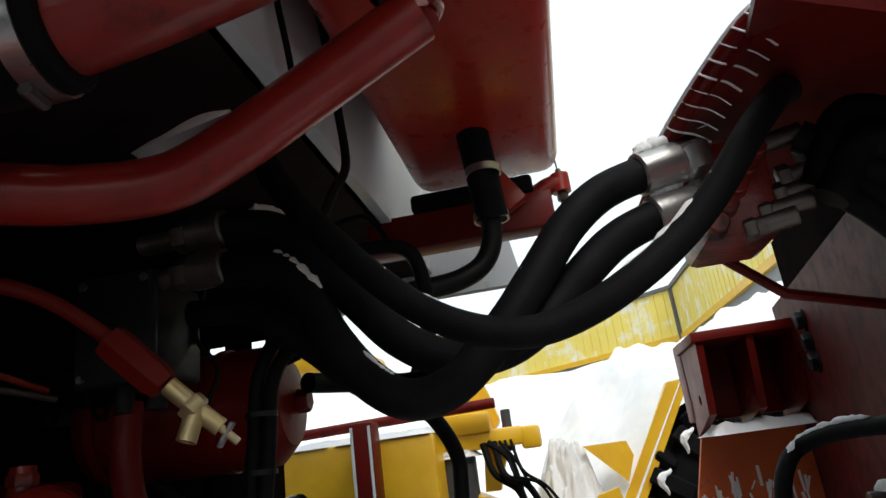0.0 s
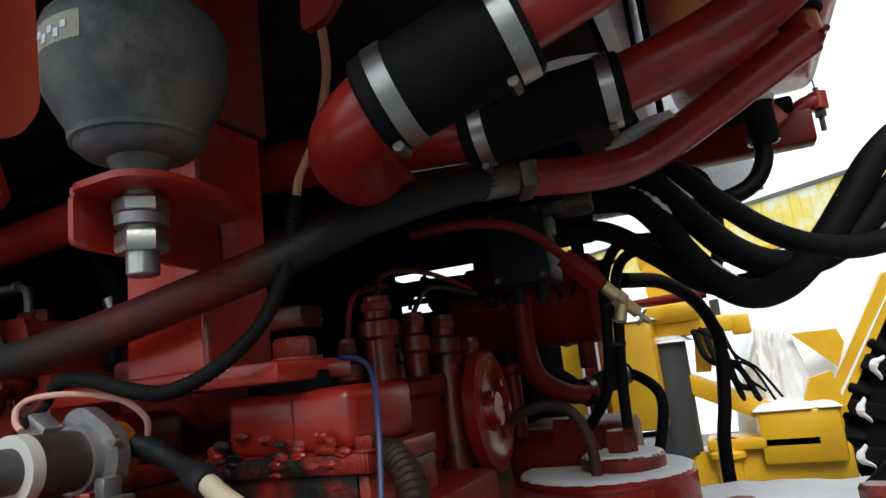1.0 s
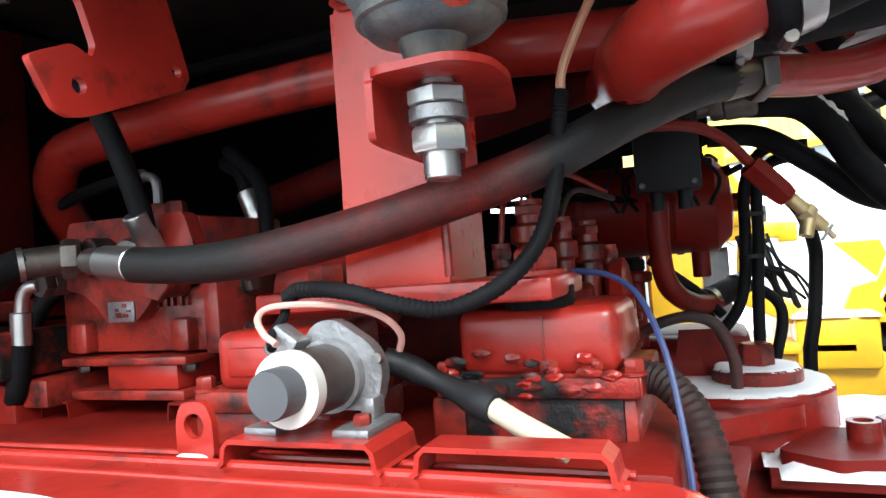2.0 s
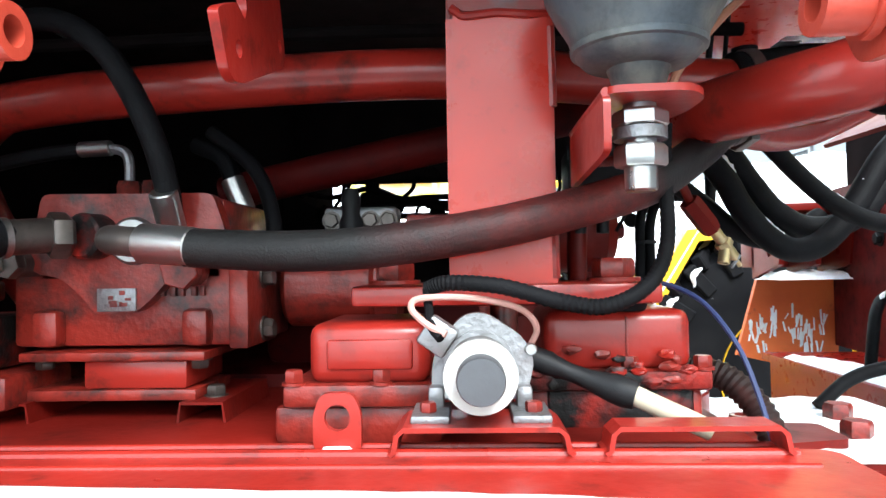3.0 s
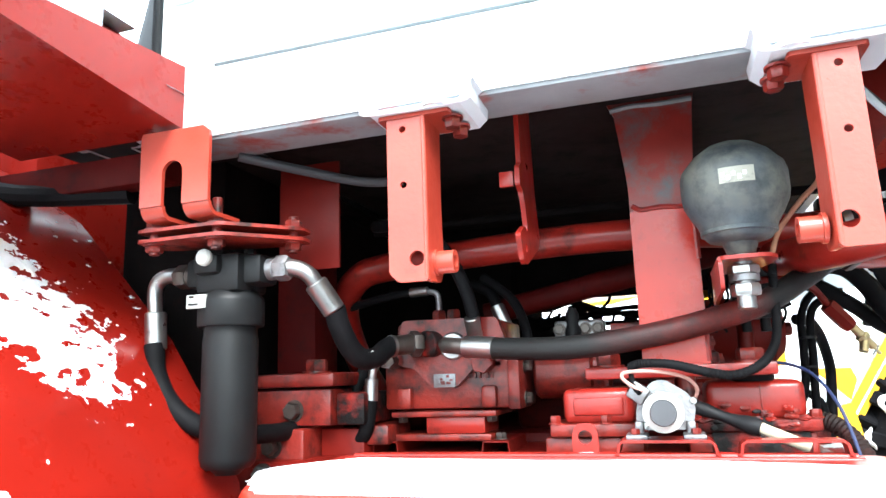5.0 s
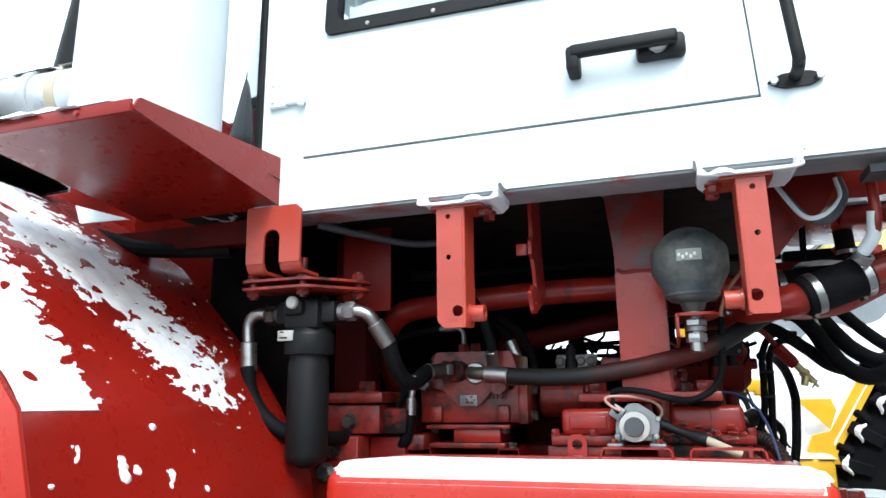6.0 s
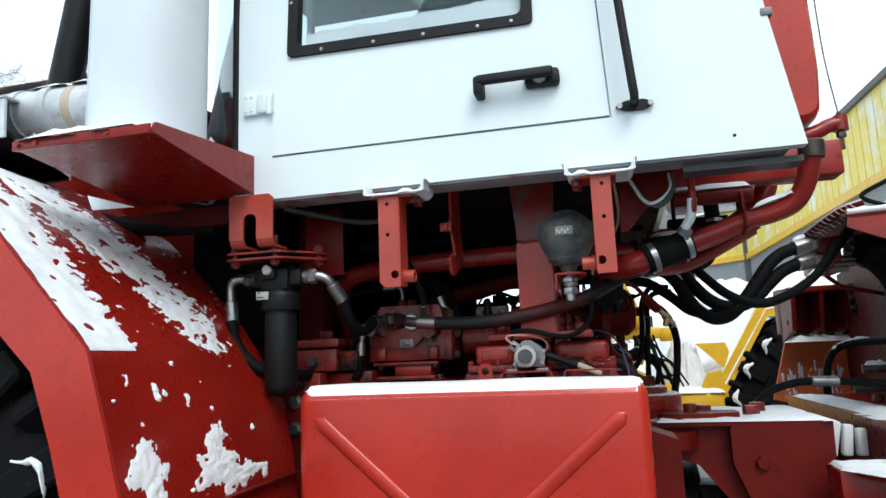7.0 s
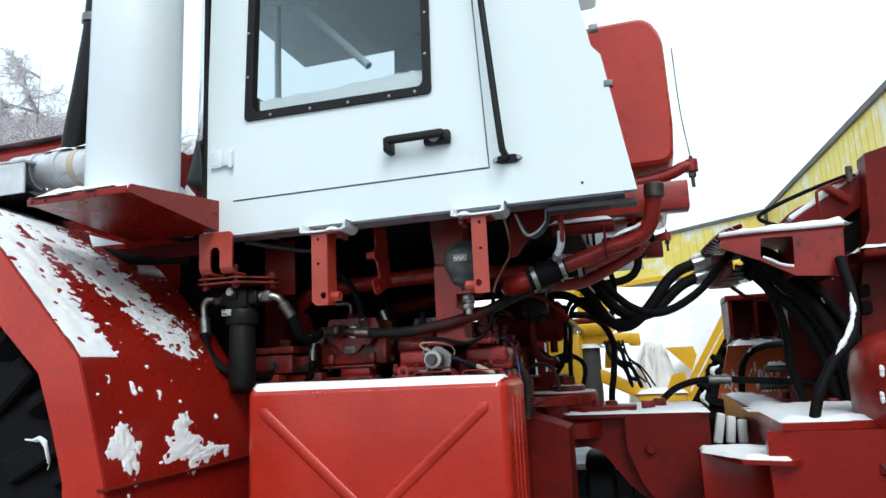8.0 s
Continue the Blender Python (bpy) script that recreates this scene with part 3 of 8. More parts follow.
    # Near half of the white rear wall is blackened to stand for its shade.
    part("rear_shade_panel", sheet(bm_new(), [[(0.17, 0.2, z), (0.17, 0.57, z)] for z in (1.86, 2.5)], 0.03), CAVITY, t, "black panel standing for the shaded part of the rear wall")
    part("headliner", box(bm_new(), (-0.95, 0.07, top - 0.05), (0.16, 1.73, top - 0.003)), LINING, t, "grey-green cab ceiling lining")
    part("visor_lining", box(bm_new(), (-1.45, 0.30, top - 0.05), (-0.951, 1.73, top - 0.003)), LINING, t, "grey-green lining under the roof visor")
    part("visor", box(bm_new(), (-1.47, 0.28, top), (-1.002, 1.78, top + 0.10), 0.03), WHITE, t)
    part("roof", box(bm_new(), (-1.0, -0.02, top), (0.3, 1.8, top + 0.12), 0.03), WHITE, t)
    bm = bm_new()
    sheet(bm, [[(-0.9, 0.1, 1.86), (-0.9, 1.7, 1.86)], [(-0.9, 0.1, 2.02), (-0.9, 1.7, 2.02)]], 0.02)
    part("front_wall", bm, WHITE, t)
    part("pillar", box(bm_new(), (-0.908, 0.022, 1.86), (-0.893, 0.075, top), 0.004), PLASTIC, t, "black rubber windscreen seal")
    g = part("windscreen", sheet(bm_new(), [[(-1.16, 0.33, 1.92), (-1.03, 0.16, 1.92), (-0.9, 0.05, 1.92)], [(-1.13, 0.33, top), (-1.0, 0.16, top), (-0.87, 0.05, top)]], 0.005), GLASS, t)
    g.visible_shadow = False
    bm = bm_new()
    tube(bm, [(-0.94, 0.45, 2.826), (-0.80, 0.45, 2.80), (-0.71, 0.45, 2.777)], 0.012, 10)
    tube(bm, [(-0.785, 0.45, 2.79), (-0.50, 0.45, 2.483)], 0.015, 10)
    tube(bm, [(-0.889, 0.46, 1.95), (-0.889, 0.46, 2.81)], 0.013, 10)
    part("inner_bar", bm, SILVER, t)
    bm = bm_new()
    box(bm, (-0.55, 0.7, 1.95), (-0.1, 1.2, 2.25), 0.06)
    box(bm, (-0.2, 0.7, 2.2), (-0.02, 1.2, 2.85), 0.06)
    part("seat", bm, DARK_GREY, t)
    part("console", box(bm_new(), (-0.95, 0.5, 1.9), (-0.75, 1.4, 2.3), 0.04), DARK_GREY, t)
    part("instrument_hood", box(bm_new(), (-0.06, -0.12, -0.2), (0.05, 0.16, 0.2), 0.03, 3, m=Matrix.Translation((-0.985, 0.28, 2.2)) @ pose(0, 0, 0, 0, 14, 0)), DARK_GREY, t)
    part("dashboard", box(bm_new(), (-1.1, 0.36, 1.93), (-0.955, 1.4, 2.22), 0.03), PLASTIC, t)


cab()
bm = bm_new()
top = [(x, 2.225 + 0.012 * noise.noise(Vector((x * 7, 0, 1))) + 0.010 * noise.noise(Vector((x * 31, 0, 2))) + 0.006 * noise.noise(Vector((x * 90, 0, 3))) + 0.03 * max(x + 0.45, 0)) for x in (-0.155 - 0.0135 * k for k in range(42))]
plate(bm, [(-0.708, 2.168), (-0.155, 2.160)] + top, [], 0.05, XZ(0.042))
tagged(part("snow_on_window_ledge", bm, SNOW, None, "", 20), "snow drifted along the inside window ledge", "snow", "", "stuff")


# ---- brackets under the cab ----
def step_bracket(x0, x1, side, left, right):
    """A bent channel under the sill with a hanging red angle plate, its bolted foot and a short tube boss."""
    c = (x0 + x1) / 2
    t = thing("step_bracket", "light orange-red hanging step bracket on a pale steel channel", "bracket", (c, 0.0, 1.765), "step brackets under the cab")
    a, b = c - left, c + right
    prof = [(a - 0.007, 1.7945), (a - 0.001, 1.791), (a + 0.001, 1.776), (a + 0.012, 1.766), (b - 0.012, 1.766), (b - 0.001, 1.776), (b + 0.001, 1.791), (b + 0.007, 1.7945)]
    part("channel", sheet(bm_new(), [[(x, y, z) for x, z in prof] for y in (-0.012, 0.035, 0.085)], 0.005), SILVER, t, "pale bent steel channel with red overspray")
    # Thin white tube paints the light caught by the channel's front edge.
    part("lit_edge", tube(bm_new(), [(x, -0.012, z + 0.002) for x, z in prof[1:-1]], 0.0028, 7, 5), SNOW, t, "white line standing for light on the channel edge")
    holes = [circle2d(c - 0.004 if side > 0 else c + 0.002, z, 0.0045, 12) for z in (1.746, 1.674)]
    hx = x1 - 0.014 if side > 0 else x0 + 0.012
    holes.append(circle2d(hx, 1.581, 0.0095, 14))
    bm = bm_new()
    cut = 0.012 if side > 0 else 0.004
    plate(bm, rounded([(x0 + cut, 1.553), (x1, 1.553), (x1, 1.762), (x0, 1.762), (x0, 1.553 + cut)], 0.004), holes, 0.005, XZ(-0.002))
    xe = x1 - 0.005 if side > 0 else x0
    plate(bm, rounded([(0.002, 1.553), (0.048, 1.556), (0.06, 1.575), (0.056, 1.66), (0.06, 1.762), (0.002, 1.762)], 0.008), [], 0.005, YZ(xe))
    part("hanger", bm, HANGER_RED, t)
    part("corner_bend", tube(bm_new(), [(xe + 0.0025, 0.0005, 1.557), (xe + 0.0025, 0.0005, 1.66), (xe + 0.0025, 0.0005, 1.76)], 0.0034, 10), HANGER_RED, t)
    lo, hi = (x0 - 0.012, b - 0.028) if side > 0 else (a + 0.028, x1 + 0.012)
    part("foot", plate(bm_new(), rounded([(lo, -0.004), (hi, -0.004), (hi, 0.07), (lo, 0.07)], 0.006), [], 0.005, XY(1.7605)), HANGER_RED, t)
    part("boss", ring(bm_new(), (xe + 0.004 * side, 0.03, 1.579), (xe + side * 0.03, 0.03, 1.579), 0.0078, 0.014, 22), HANGER_RED, t)
    part("boss_weld", ring(bm_new(), (xe + 0.003 * side, 0.03, 1.579), (xe + 0.008 * side, 0.03, 1.579), 0.011, 0.0165, 14), HANGER_RED, t)
    bx = x1 + 0.024 if side > 0 else x0 - 0.024
    for y in (0.022, 0.056):
        bolt("bolt", (bx + 0.006 * side, y, 1.761), (0, 0, -1), 0.019, 0.012, CAST_RED, t)
    part("snow_cap", lathe(bm_new(), [(0.021, 0), (0.019, 0.006), (0.010, 0.011), (0, 0.012)], (bx - 0.006 * side, -0.002, 1.7665), (0, 0, 1), 14), SNOW, t)


step_bracket(-0.511, -0.461, 1, 0.055, 0.086)
step_bracket(-0.028, 0.014, -1, 0.072, 0.072)


def slotted_bracket():
    t = thing("filter_bracket", "orange-red slotted bracket holding the oil filter", "bracket", (-0.86, 0.02, 1.68))
    arch = [(-0.8505 + 0.0175 * math.cos(a), 1.742 + 0.0175 * math.sin(a)) for a in (math.pi * k / 10 for k in range(11))]
    pts = [(-0.789, 1.694), (-0.789, 1.797), (-0.800, 1.806), (-0.905, 1.806), (-0.908, 1.80), (-0.906, 1.694), (-0.868, 1.694)] + arch[::-1] + [(-0.833, 1.694)]
    part("plate", plate(bm_new(), pts, [], 0.006, XZ(0.014)), HANGER_RED, t)
    for x0, x1 in ((-0.906, -0.868), (-0.833, -0.789)):
        arc = [(0.017 + 0.018 * (1 - math.cos(a)), 1.694 - 0.018 * math.sin(a)) for a in (math.pi / 2 * k / 6 for k in range(7))] + [(0.09, 1.676)]
        part("bent_foot", sheet(bm_new(), [[(x0, y, z), (x1, y, z)] for y, z in arc], 0.006), HANGER_RED, t)
    for z0 in (1.663, 1.648):
        out = rounded([(-0.93, 0.035), (-0.785, 0.035), (-0.70, 0.125), (-0.705, 0.16), (-0.80, 0.15), (-0.93, 0.10)], 0.012)
        part("mount_plate", plate(bm_new(), out, [], 0.005, XY(z0)), CAST_RED, t)
    for x, y, top in ((-0.912, 0.056, 1.682), (-0.803, 0.056, 1.708), (-0.724, 0.135, 1.688)):
        bolt("bolt", (x, y, 1.669), (0, 0, 1), 0.022, 0.011, CAST_RED, t)
        bolt("bolt", (x, y, 1.648), (0, 0, -1), 0.022, 0.010, CAST_RED, t)
        part("stud", rod(bm_new(), (x, y, 1.632), (x, y, top), 0.0075, 12), CAST_RED, t)
    part("rear_plate", box(bm_new(), (-0.80, 0.22, 1.62), (-0.69, 0.226, 1.80), 0.001), FRAME_RED, t)


slotted_bracket()


def notched_plate():
    t = thing("notched_plate", "red notched steel plate hanging under the cab", "bracket", (-0.38, 0.15, 1.6))
    pts = [(0.16, 1.86), (0.162, 1.735), (0.148, 1.728), (0.146, 1.70), (0.164, 1.695), (0.176, 1.68), (0.187, 1.648), (0.183, 1.638), (0.166, 1.645), (0.14, 1.633), (0.13, 1.627), (0.148, 1.594), (0.16, 1.589), (0.178, 1.592), (0.278, 1.632), (0.286, 1.646), (0.262, 1.715), (0.25, 1.86)]
    holes = [circle2d(0.170, 1.614, 0.0065, 12), circle2d(0.270, 1.648, 0.0055, 12)]
    part("plate", plate(bm_new(), rounded(pts, 0.004, 3), holes, 0.007, YZ(-0.381)), RED, t)
    part("welded_lug", box(bm_new(), (-0.404, 0.15, 1.70), (-0.384, 0.156, 1.722), 0.001), RED, t)


notched_plate()


# ---- filter, accumulator and post ----
def oil_filter():
    x, y = -0.822, 0.122
    t = thing("oil_filter", "black pressure oil filter hanging from its bracket", "oil filter", (x, y, 1.31))
    part("bowl", lathe(bm_new(), [(0.0, 1.312), (0.017, 1.312), (0.021, 1.316), (0.025, 1.32), (0.033, 1.321), (0.038, 1.326), (0.0405, 1.336), (0.0405, 1.505), (0.039, 1.512), (0.039, 1.526)], (x, y, 0), seg=36), BLACK, t)
    bm = bm_new()
    lathe(bm, [(0.0475, 1.525), (0.049, 1.528), (0.049, 1.562), (0.0475, 1.568), (0.038, 1.578), (0.038, 1.60)], (x, y, 0), seg=36)
    box(bm, (x - 0.038, y - 0.04, 1.574), (x + 0.038, y + 0.04, 1.632), 0.008)
    box(bm, (x - 0.066, y - 0.026, 1.585), (x + 0.066, y + 0.026, 1.63), 0.008)
    box(bm, (x - 0.036, y - 0.052, 1.60), (x + 0.01, y - 0.03, 1.632), 0.01)
    part("head", bm, BLACK, t)
    for sx in (-0.024, 0.024):
        part("head_bolt", hexa(bm_new(), (x + sx, y + 0.01, 1.632), (0, 0, 1), 0.016, 0.012), BLACK, t)
    part("plug", lathe(bm_new(), [(0.0125, 0), (0.0125, 0.006), (0.01, 0.009), (0, 0.009)], (-0.832, y - 0.052, 1.624), (0, -1, 0), 20), LABEL, t, "round white indicator plug")
    part("sticker", box(bm_new(), (-0.865, y - 0.050, 1.551), (-0.832, y - 0.044, 1.571), 0.001), LABEL, t, "small white sticker")
    for k, s in ((0.01, 0.008), (-0.006, 0.016)):
        part("printed_line", box(bm_new(), (-0.86, y - 0.0512, 1.561 + k * 0.7 - 0.0013), (-0.86 + s, y - 0.0495, 1.561 + k * 0.7 + 0.0013)), BLACK, t)
    for s in (-1, 1):
        bm = bm_new()
        rod(bm, (x + s * 0.064, y, 1.608), (x + s * 0.078, y, 1.608), 0.017, 18)
        hexa(bm, (x + s * 0.078, y, 1.608), (s, 0, 0), 0.034, 0.022)
        part("port_fitting", bm, STEEL if s < 0 else ALU, t)


oil_filter()

# hose from the filter to the pump
t = thing("filter_hose", "grey hydraulic hose from oil filter to pump", "hose", (-0.72, 0.122, 1.608))
part("elbow", tube(bm_new(), [(-0.735, 0.122, 1.608), (-0.715, 0.124, 1.607), (-0.697, 0.131, 1.598), (-0.686, 0.142, 1.579)], 0.0125, 14), ZINC, t, "bent zinc tube")
part("ferrule", rod(bm_new(), (-0.689, 0.139, 1.585), (-0.668, 0.160, 1.543), 0.0175, 20), ZINC, t)
FILTER_HOSE = [(-0.668, 0.160, 1.547), (-0.667, 0.175, 1.520), (-0.660, 0.200, 1.486), (-0.652, 0.228, 1.472), (-0.645, 0.262, 1.476), (-0.640, 0.290, 1.490), (-0.634, 0.305, 1.496)]
part("tube", tube(bm_new(), FILTER_HOSE, 0.0165, 18), RUBBER, t)
part("pump_sleeve", rod(bm_new(), (-0.640, 0.296, 1.493), (-0.611, 0.338, 1.498), 0.0165, 20), STEEL, t, "brown steel sleeve")
part("sleeve_ring", ring(bm_new(), (-0.637, 0.300, 1.4935), (-0.634, 0.3045, 1.494), 0.016, 0.0185, 22), ZINC, t)
for k, p in enumerate(smooth_path(FILTER_HOSE[:5], 6)[3:22]):
    if k % 5 != 4:
        part("printed_mark", box(bm_new(), (-0.0013, -0.0005, -0.0026 + 0.0012 * (k % 2)), (0.0013, 0.0005, 0.0026), m=Matrix.Translation(p + Vector((0.0085, -0.0105, 0.0098))) @ pose(0, 0, 0, 40, 30, 20 * (k % 3))), LABEL, t)

t = thing("filter_inlet_hose", "black hydraulic hose looping behind the oil filter", "hose", (-0.9, 0.122, 1.608))
part("elbow", tube(bm_new(), [(-0.905, 0.122, 1.61), (-0.945, 0.123, 1.612), (-0.966, 0.124, 1.596), (-0.966, 0.125, 1.555)], 0.0115, 14), ZINC, t, "bent zinc tube")
part("ferrule", rod(bm_new(), (-0.965, 0.125, 1.556), (-0.962, 0.126, 1.497), 0.0165, 20), ZINC, t)
part("tube", tube(bm_new(), [(-0.962, 0.122, 1.505), (-0.952, 0.118, 1.46), (-0.922, 0.115, 1.415), (-0.885, 0.125, 1.383), (-0.85, 0.165, 1.365), (-0.825, 0.24, 1.36), (-0.82, 0.34, 1.36)], 0.0155, 14), RUBBER, t)


def cab_post():
    t = thing("cab_mount_post", "red steel channel post bolted to a flange", "post", (-0.19, 0.34, 1.43))
    bm = bm_new()
    plate(bm, rounded([(-0.236, 1.444), (-0.142, 1.444), (-0.147, 1.680), (-0.230, 1.683)], 0.004), [], 0.008, XZ(0.302))
    plate(bm, [(0.306, 1.444), (0.39, 1.444), (0.39, 1.68), (0.306, 1.68)], [], 0.008, YZ(-0.15))
    plate(bm, [(0.306, 1.444), (0.39, 1.444), (0.39, 1.68), (0.306, 1.68)], [], 0.008, YZ(-0.236))
    part("lower_channel", bm, TANK_RED, t)
    bm = bm_new()
    plate(bm, [(-0.232, 1.672), (-0.140, 1.672), (-0.137, 1.75), (-0.130, 1.84), (-0.126, 1.862), (-0.258, 1.862), (-0.248, 1.84), (-0.238, 1.75)], [], 0.008, XZ(0.309))
    box(bm, (-0.236, 0.318, 1.684), (-0.228, 0.40, 1.862))
    box(bm, (-0.146, 0.318, 1.684), (-0.138, 0.40, 1.862))
    part("upper_channel", bm, SPRAYED_STEEL, t, "grey-primed upper channel with red overspray")
    part("weld_seam", tube(bm_new(), [(-0.231, 0.303, 1.689), (-0.226, 0.302, 1.685), (-0.218, 0.301, 1.681), (-0.19, 0.301, 1.683), (-0.165, 0.301, 1.681), (-0.146, 0.304, 1.682)], 0.0038, 8), RED, t)
    part("cap_weld", tube(bm_new(), [(-0.253, 0.307, 1.848), (-0.22, 0.305, 1.851), (-0.18, 0.305, 1.849), (-0.13, 0.307, 1.851)], 0.004, 8), GREY, t)
    for z in (1.47, 1.62):
        part("edge_bend", tube(bm_new(), [(-0.1435, 0.3045, z - 0.02), (-0.1445, 0.3045, z + 0.05)], 0.004, 8, smooth=False), RED, t)
    part("flange", box(bm_new(), (-0.32, 0.285, 1.428), (-0.057, 0.40, 1.446), 0.004), RED, t)
    bolt("bolt", (-0.085, 0.35, 1.446), (0, 0, 1), 0.034, 0.018, CAST_RED, t)
    bolt("bolt", (-0.29, 0.36, 1.446), (0, 0, 1), 0.034, 0.018, CAST_RED, t)
    bm = bm_new()
    lathe(bm, [(0.028, 0), (0.03, 0.005), (0.03, 0.016), (0.024, 0.02)], (-0.085, 0.35, 1.419), seg=24)
    part("rubber_mount", bm, RUBBER, t)


cab_post()


def accumulator():
    x, y = -0.097, 0.192
    t = thing("accumulator", "dusty grey bulb-shaped hydraulic accumulator on its bracket", "accumulator", (x, y, 1.53))
    part("shell", lathe(bm_new(), [(0.016, 1.583), (0.018, 1.586), (0.022, 1.598), (0.038, 1.602), (0.042, 1.606), (0.046, 1.612), (0.049, 1.622), (0.0575, 1.636), (0.0645, 1.650), (0.0665, 1.662), (0.0665, 1.688), (0.0635, 1.698), (0.047, 1.717), (0.030, 1.729), (0.014, 1.7345), (0.0, 1.735)], (x, y, 0), seg=40), BARE_RUBBER, t)
    part("rim", lathe(bm_new(), [(0.0445, 1.609), (0.047, 1.61), (0.0475, 1.6135), (0.046, 1.616)], (x, y, 0), seg=40), BARE_RUBBER, t)
    bm = bm_new()
    for i in range(6):
        a0, a1 = radians(-110 + i * 6), radians(-110 + (i + 1) * 6)
        vs = [bm.verts.new((x + 0.0668 * math.cos(a) , y + 0.0668 * math.sin(a), z)) for a, z in ((a0, 1.664), (a1, 1.664), (a1, 1.684), (a0, 1.684))]
        bm.faces.new(vs)
    part("label_plate", bm, PLATE, t, "small stamped data plate")
    for k in range(5):
        a = radians(-106 + k * 5.5)
        part("stamped_line", box(bm_new(), (-0.0022, -0.0008, -0.0022 - 0.001 * (k % 2)), (0.0022, 0.0006, 0.003), m=Matrix.Translation((x + 0.0669 * math.cos(a), y + 0.0669 * math.sin(a), 1.6745 - 0.004 * (k % 2))) @ pose(0, 0, 0, 0, 0, math.degrees(a) + 90)), SILVER, t)
    part("stud", rod(bm_new(), (x, y, 1.512), (x, y, 1.59), 0.0115, 16), ZINC, t)
    bm = bm_new()
    hexa(bm, (x, y, 1.557), (0, 0, 1), 0.034, 0.012)
    part("nut", bm, ZINC, t)
    part("washer", lathe(bm_new(), [(0.0185, 1.548), (0.0185, 1.556)], (x, y, 0)), ALU, t)
    bm = bm_new()
    hexa(bm, (x, y, 1.529), (0, 0, 1), 0.032, 0.016)
    part("nut", bm, ZINC, t)


accumulator()

t = thing("accumulator_bracket", "red bent steel bracket carrying the accumulator", "bracket", (-0.13, 0.25, 1.57))
part("shelf_plate", plate(bm_new(), rounded([(-0.128, 0.155), (-0.072, 0.152), (-0.056, 0.175), (-0.056, 0.215), (-0.078, 0.305), (-0.128, 0.305)], 0.014), [], 0.005, XY(1.573)), RED, t)
part("side_arm", plate(bm_new(), rounded([(0.158, 1.536), (0.17, 1.534), (0.306, 1.528), (0.306, 1.573), (0.158, 1.573)], 0.006), [], 0.005, YZ(-0.129)), RED, t)
part("bend", tube(bm_new(), [(-0.1265, 0.16, 1.5745), (-0.1265, 0.23, 1.5745), (-0.1265, 0.304, 1.5745)], 0.0036, 10), RED, t)
part("weld", tube(bm_new(), [(-0.126, 0.303, 1.531), (-0.1245, 0.302, 1.55), (-0.126, 0.303, 1.572)], 0.0035, 8), FRAME_RED, t)


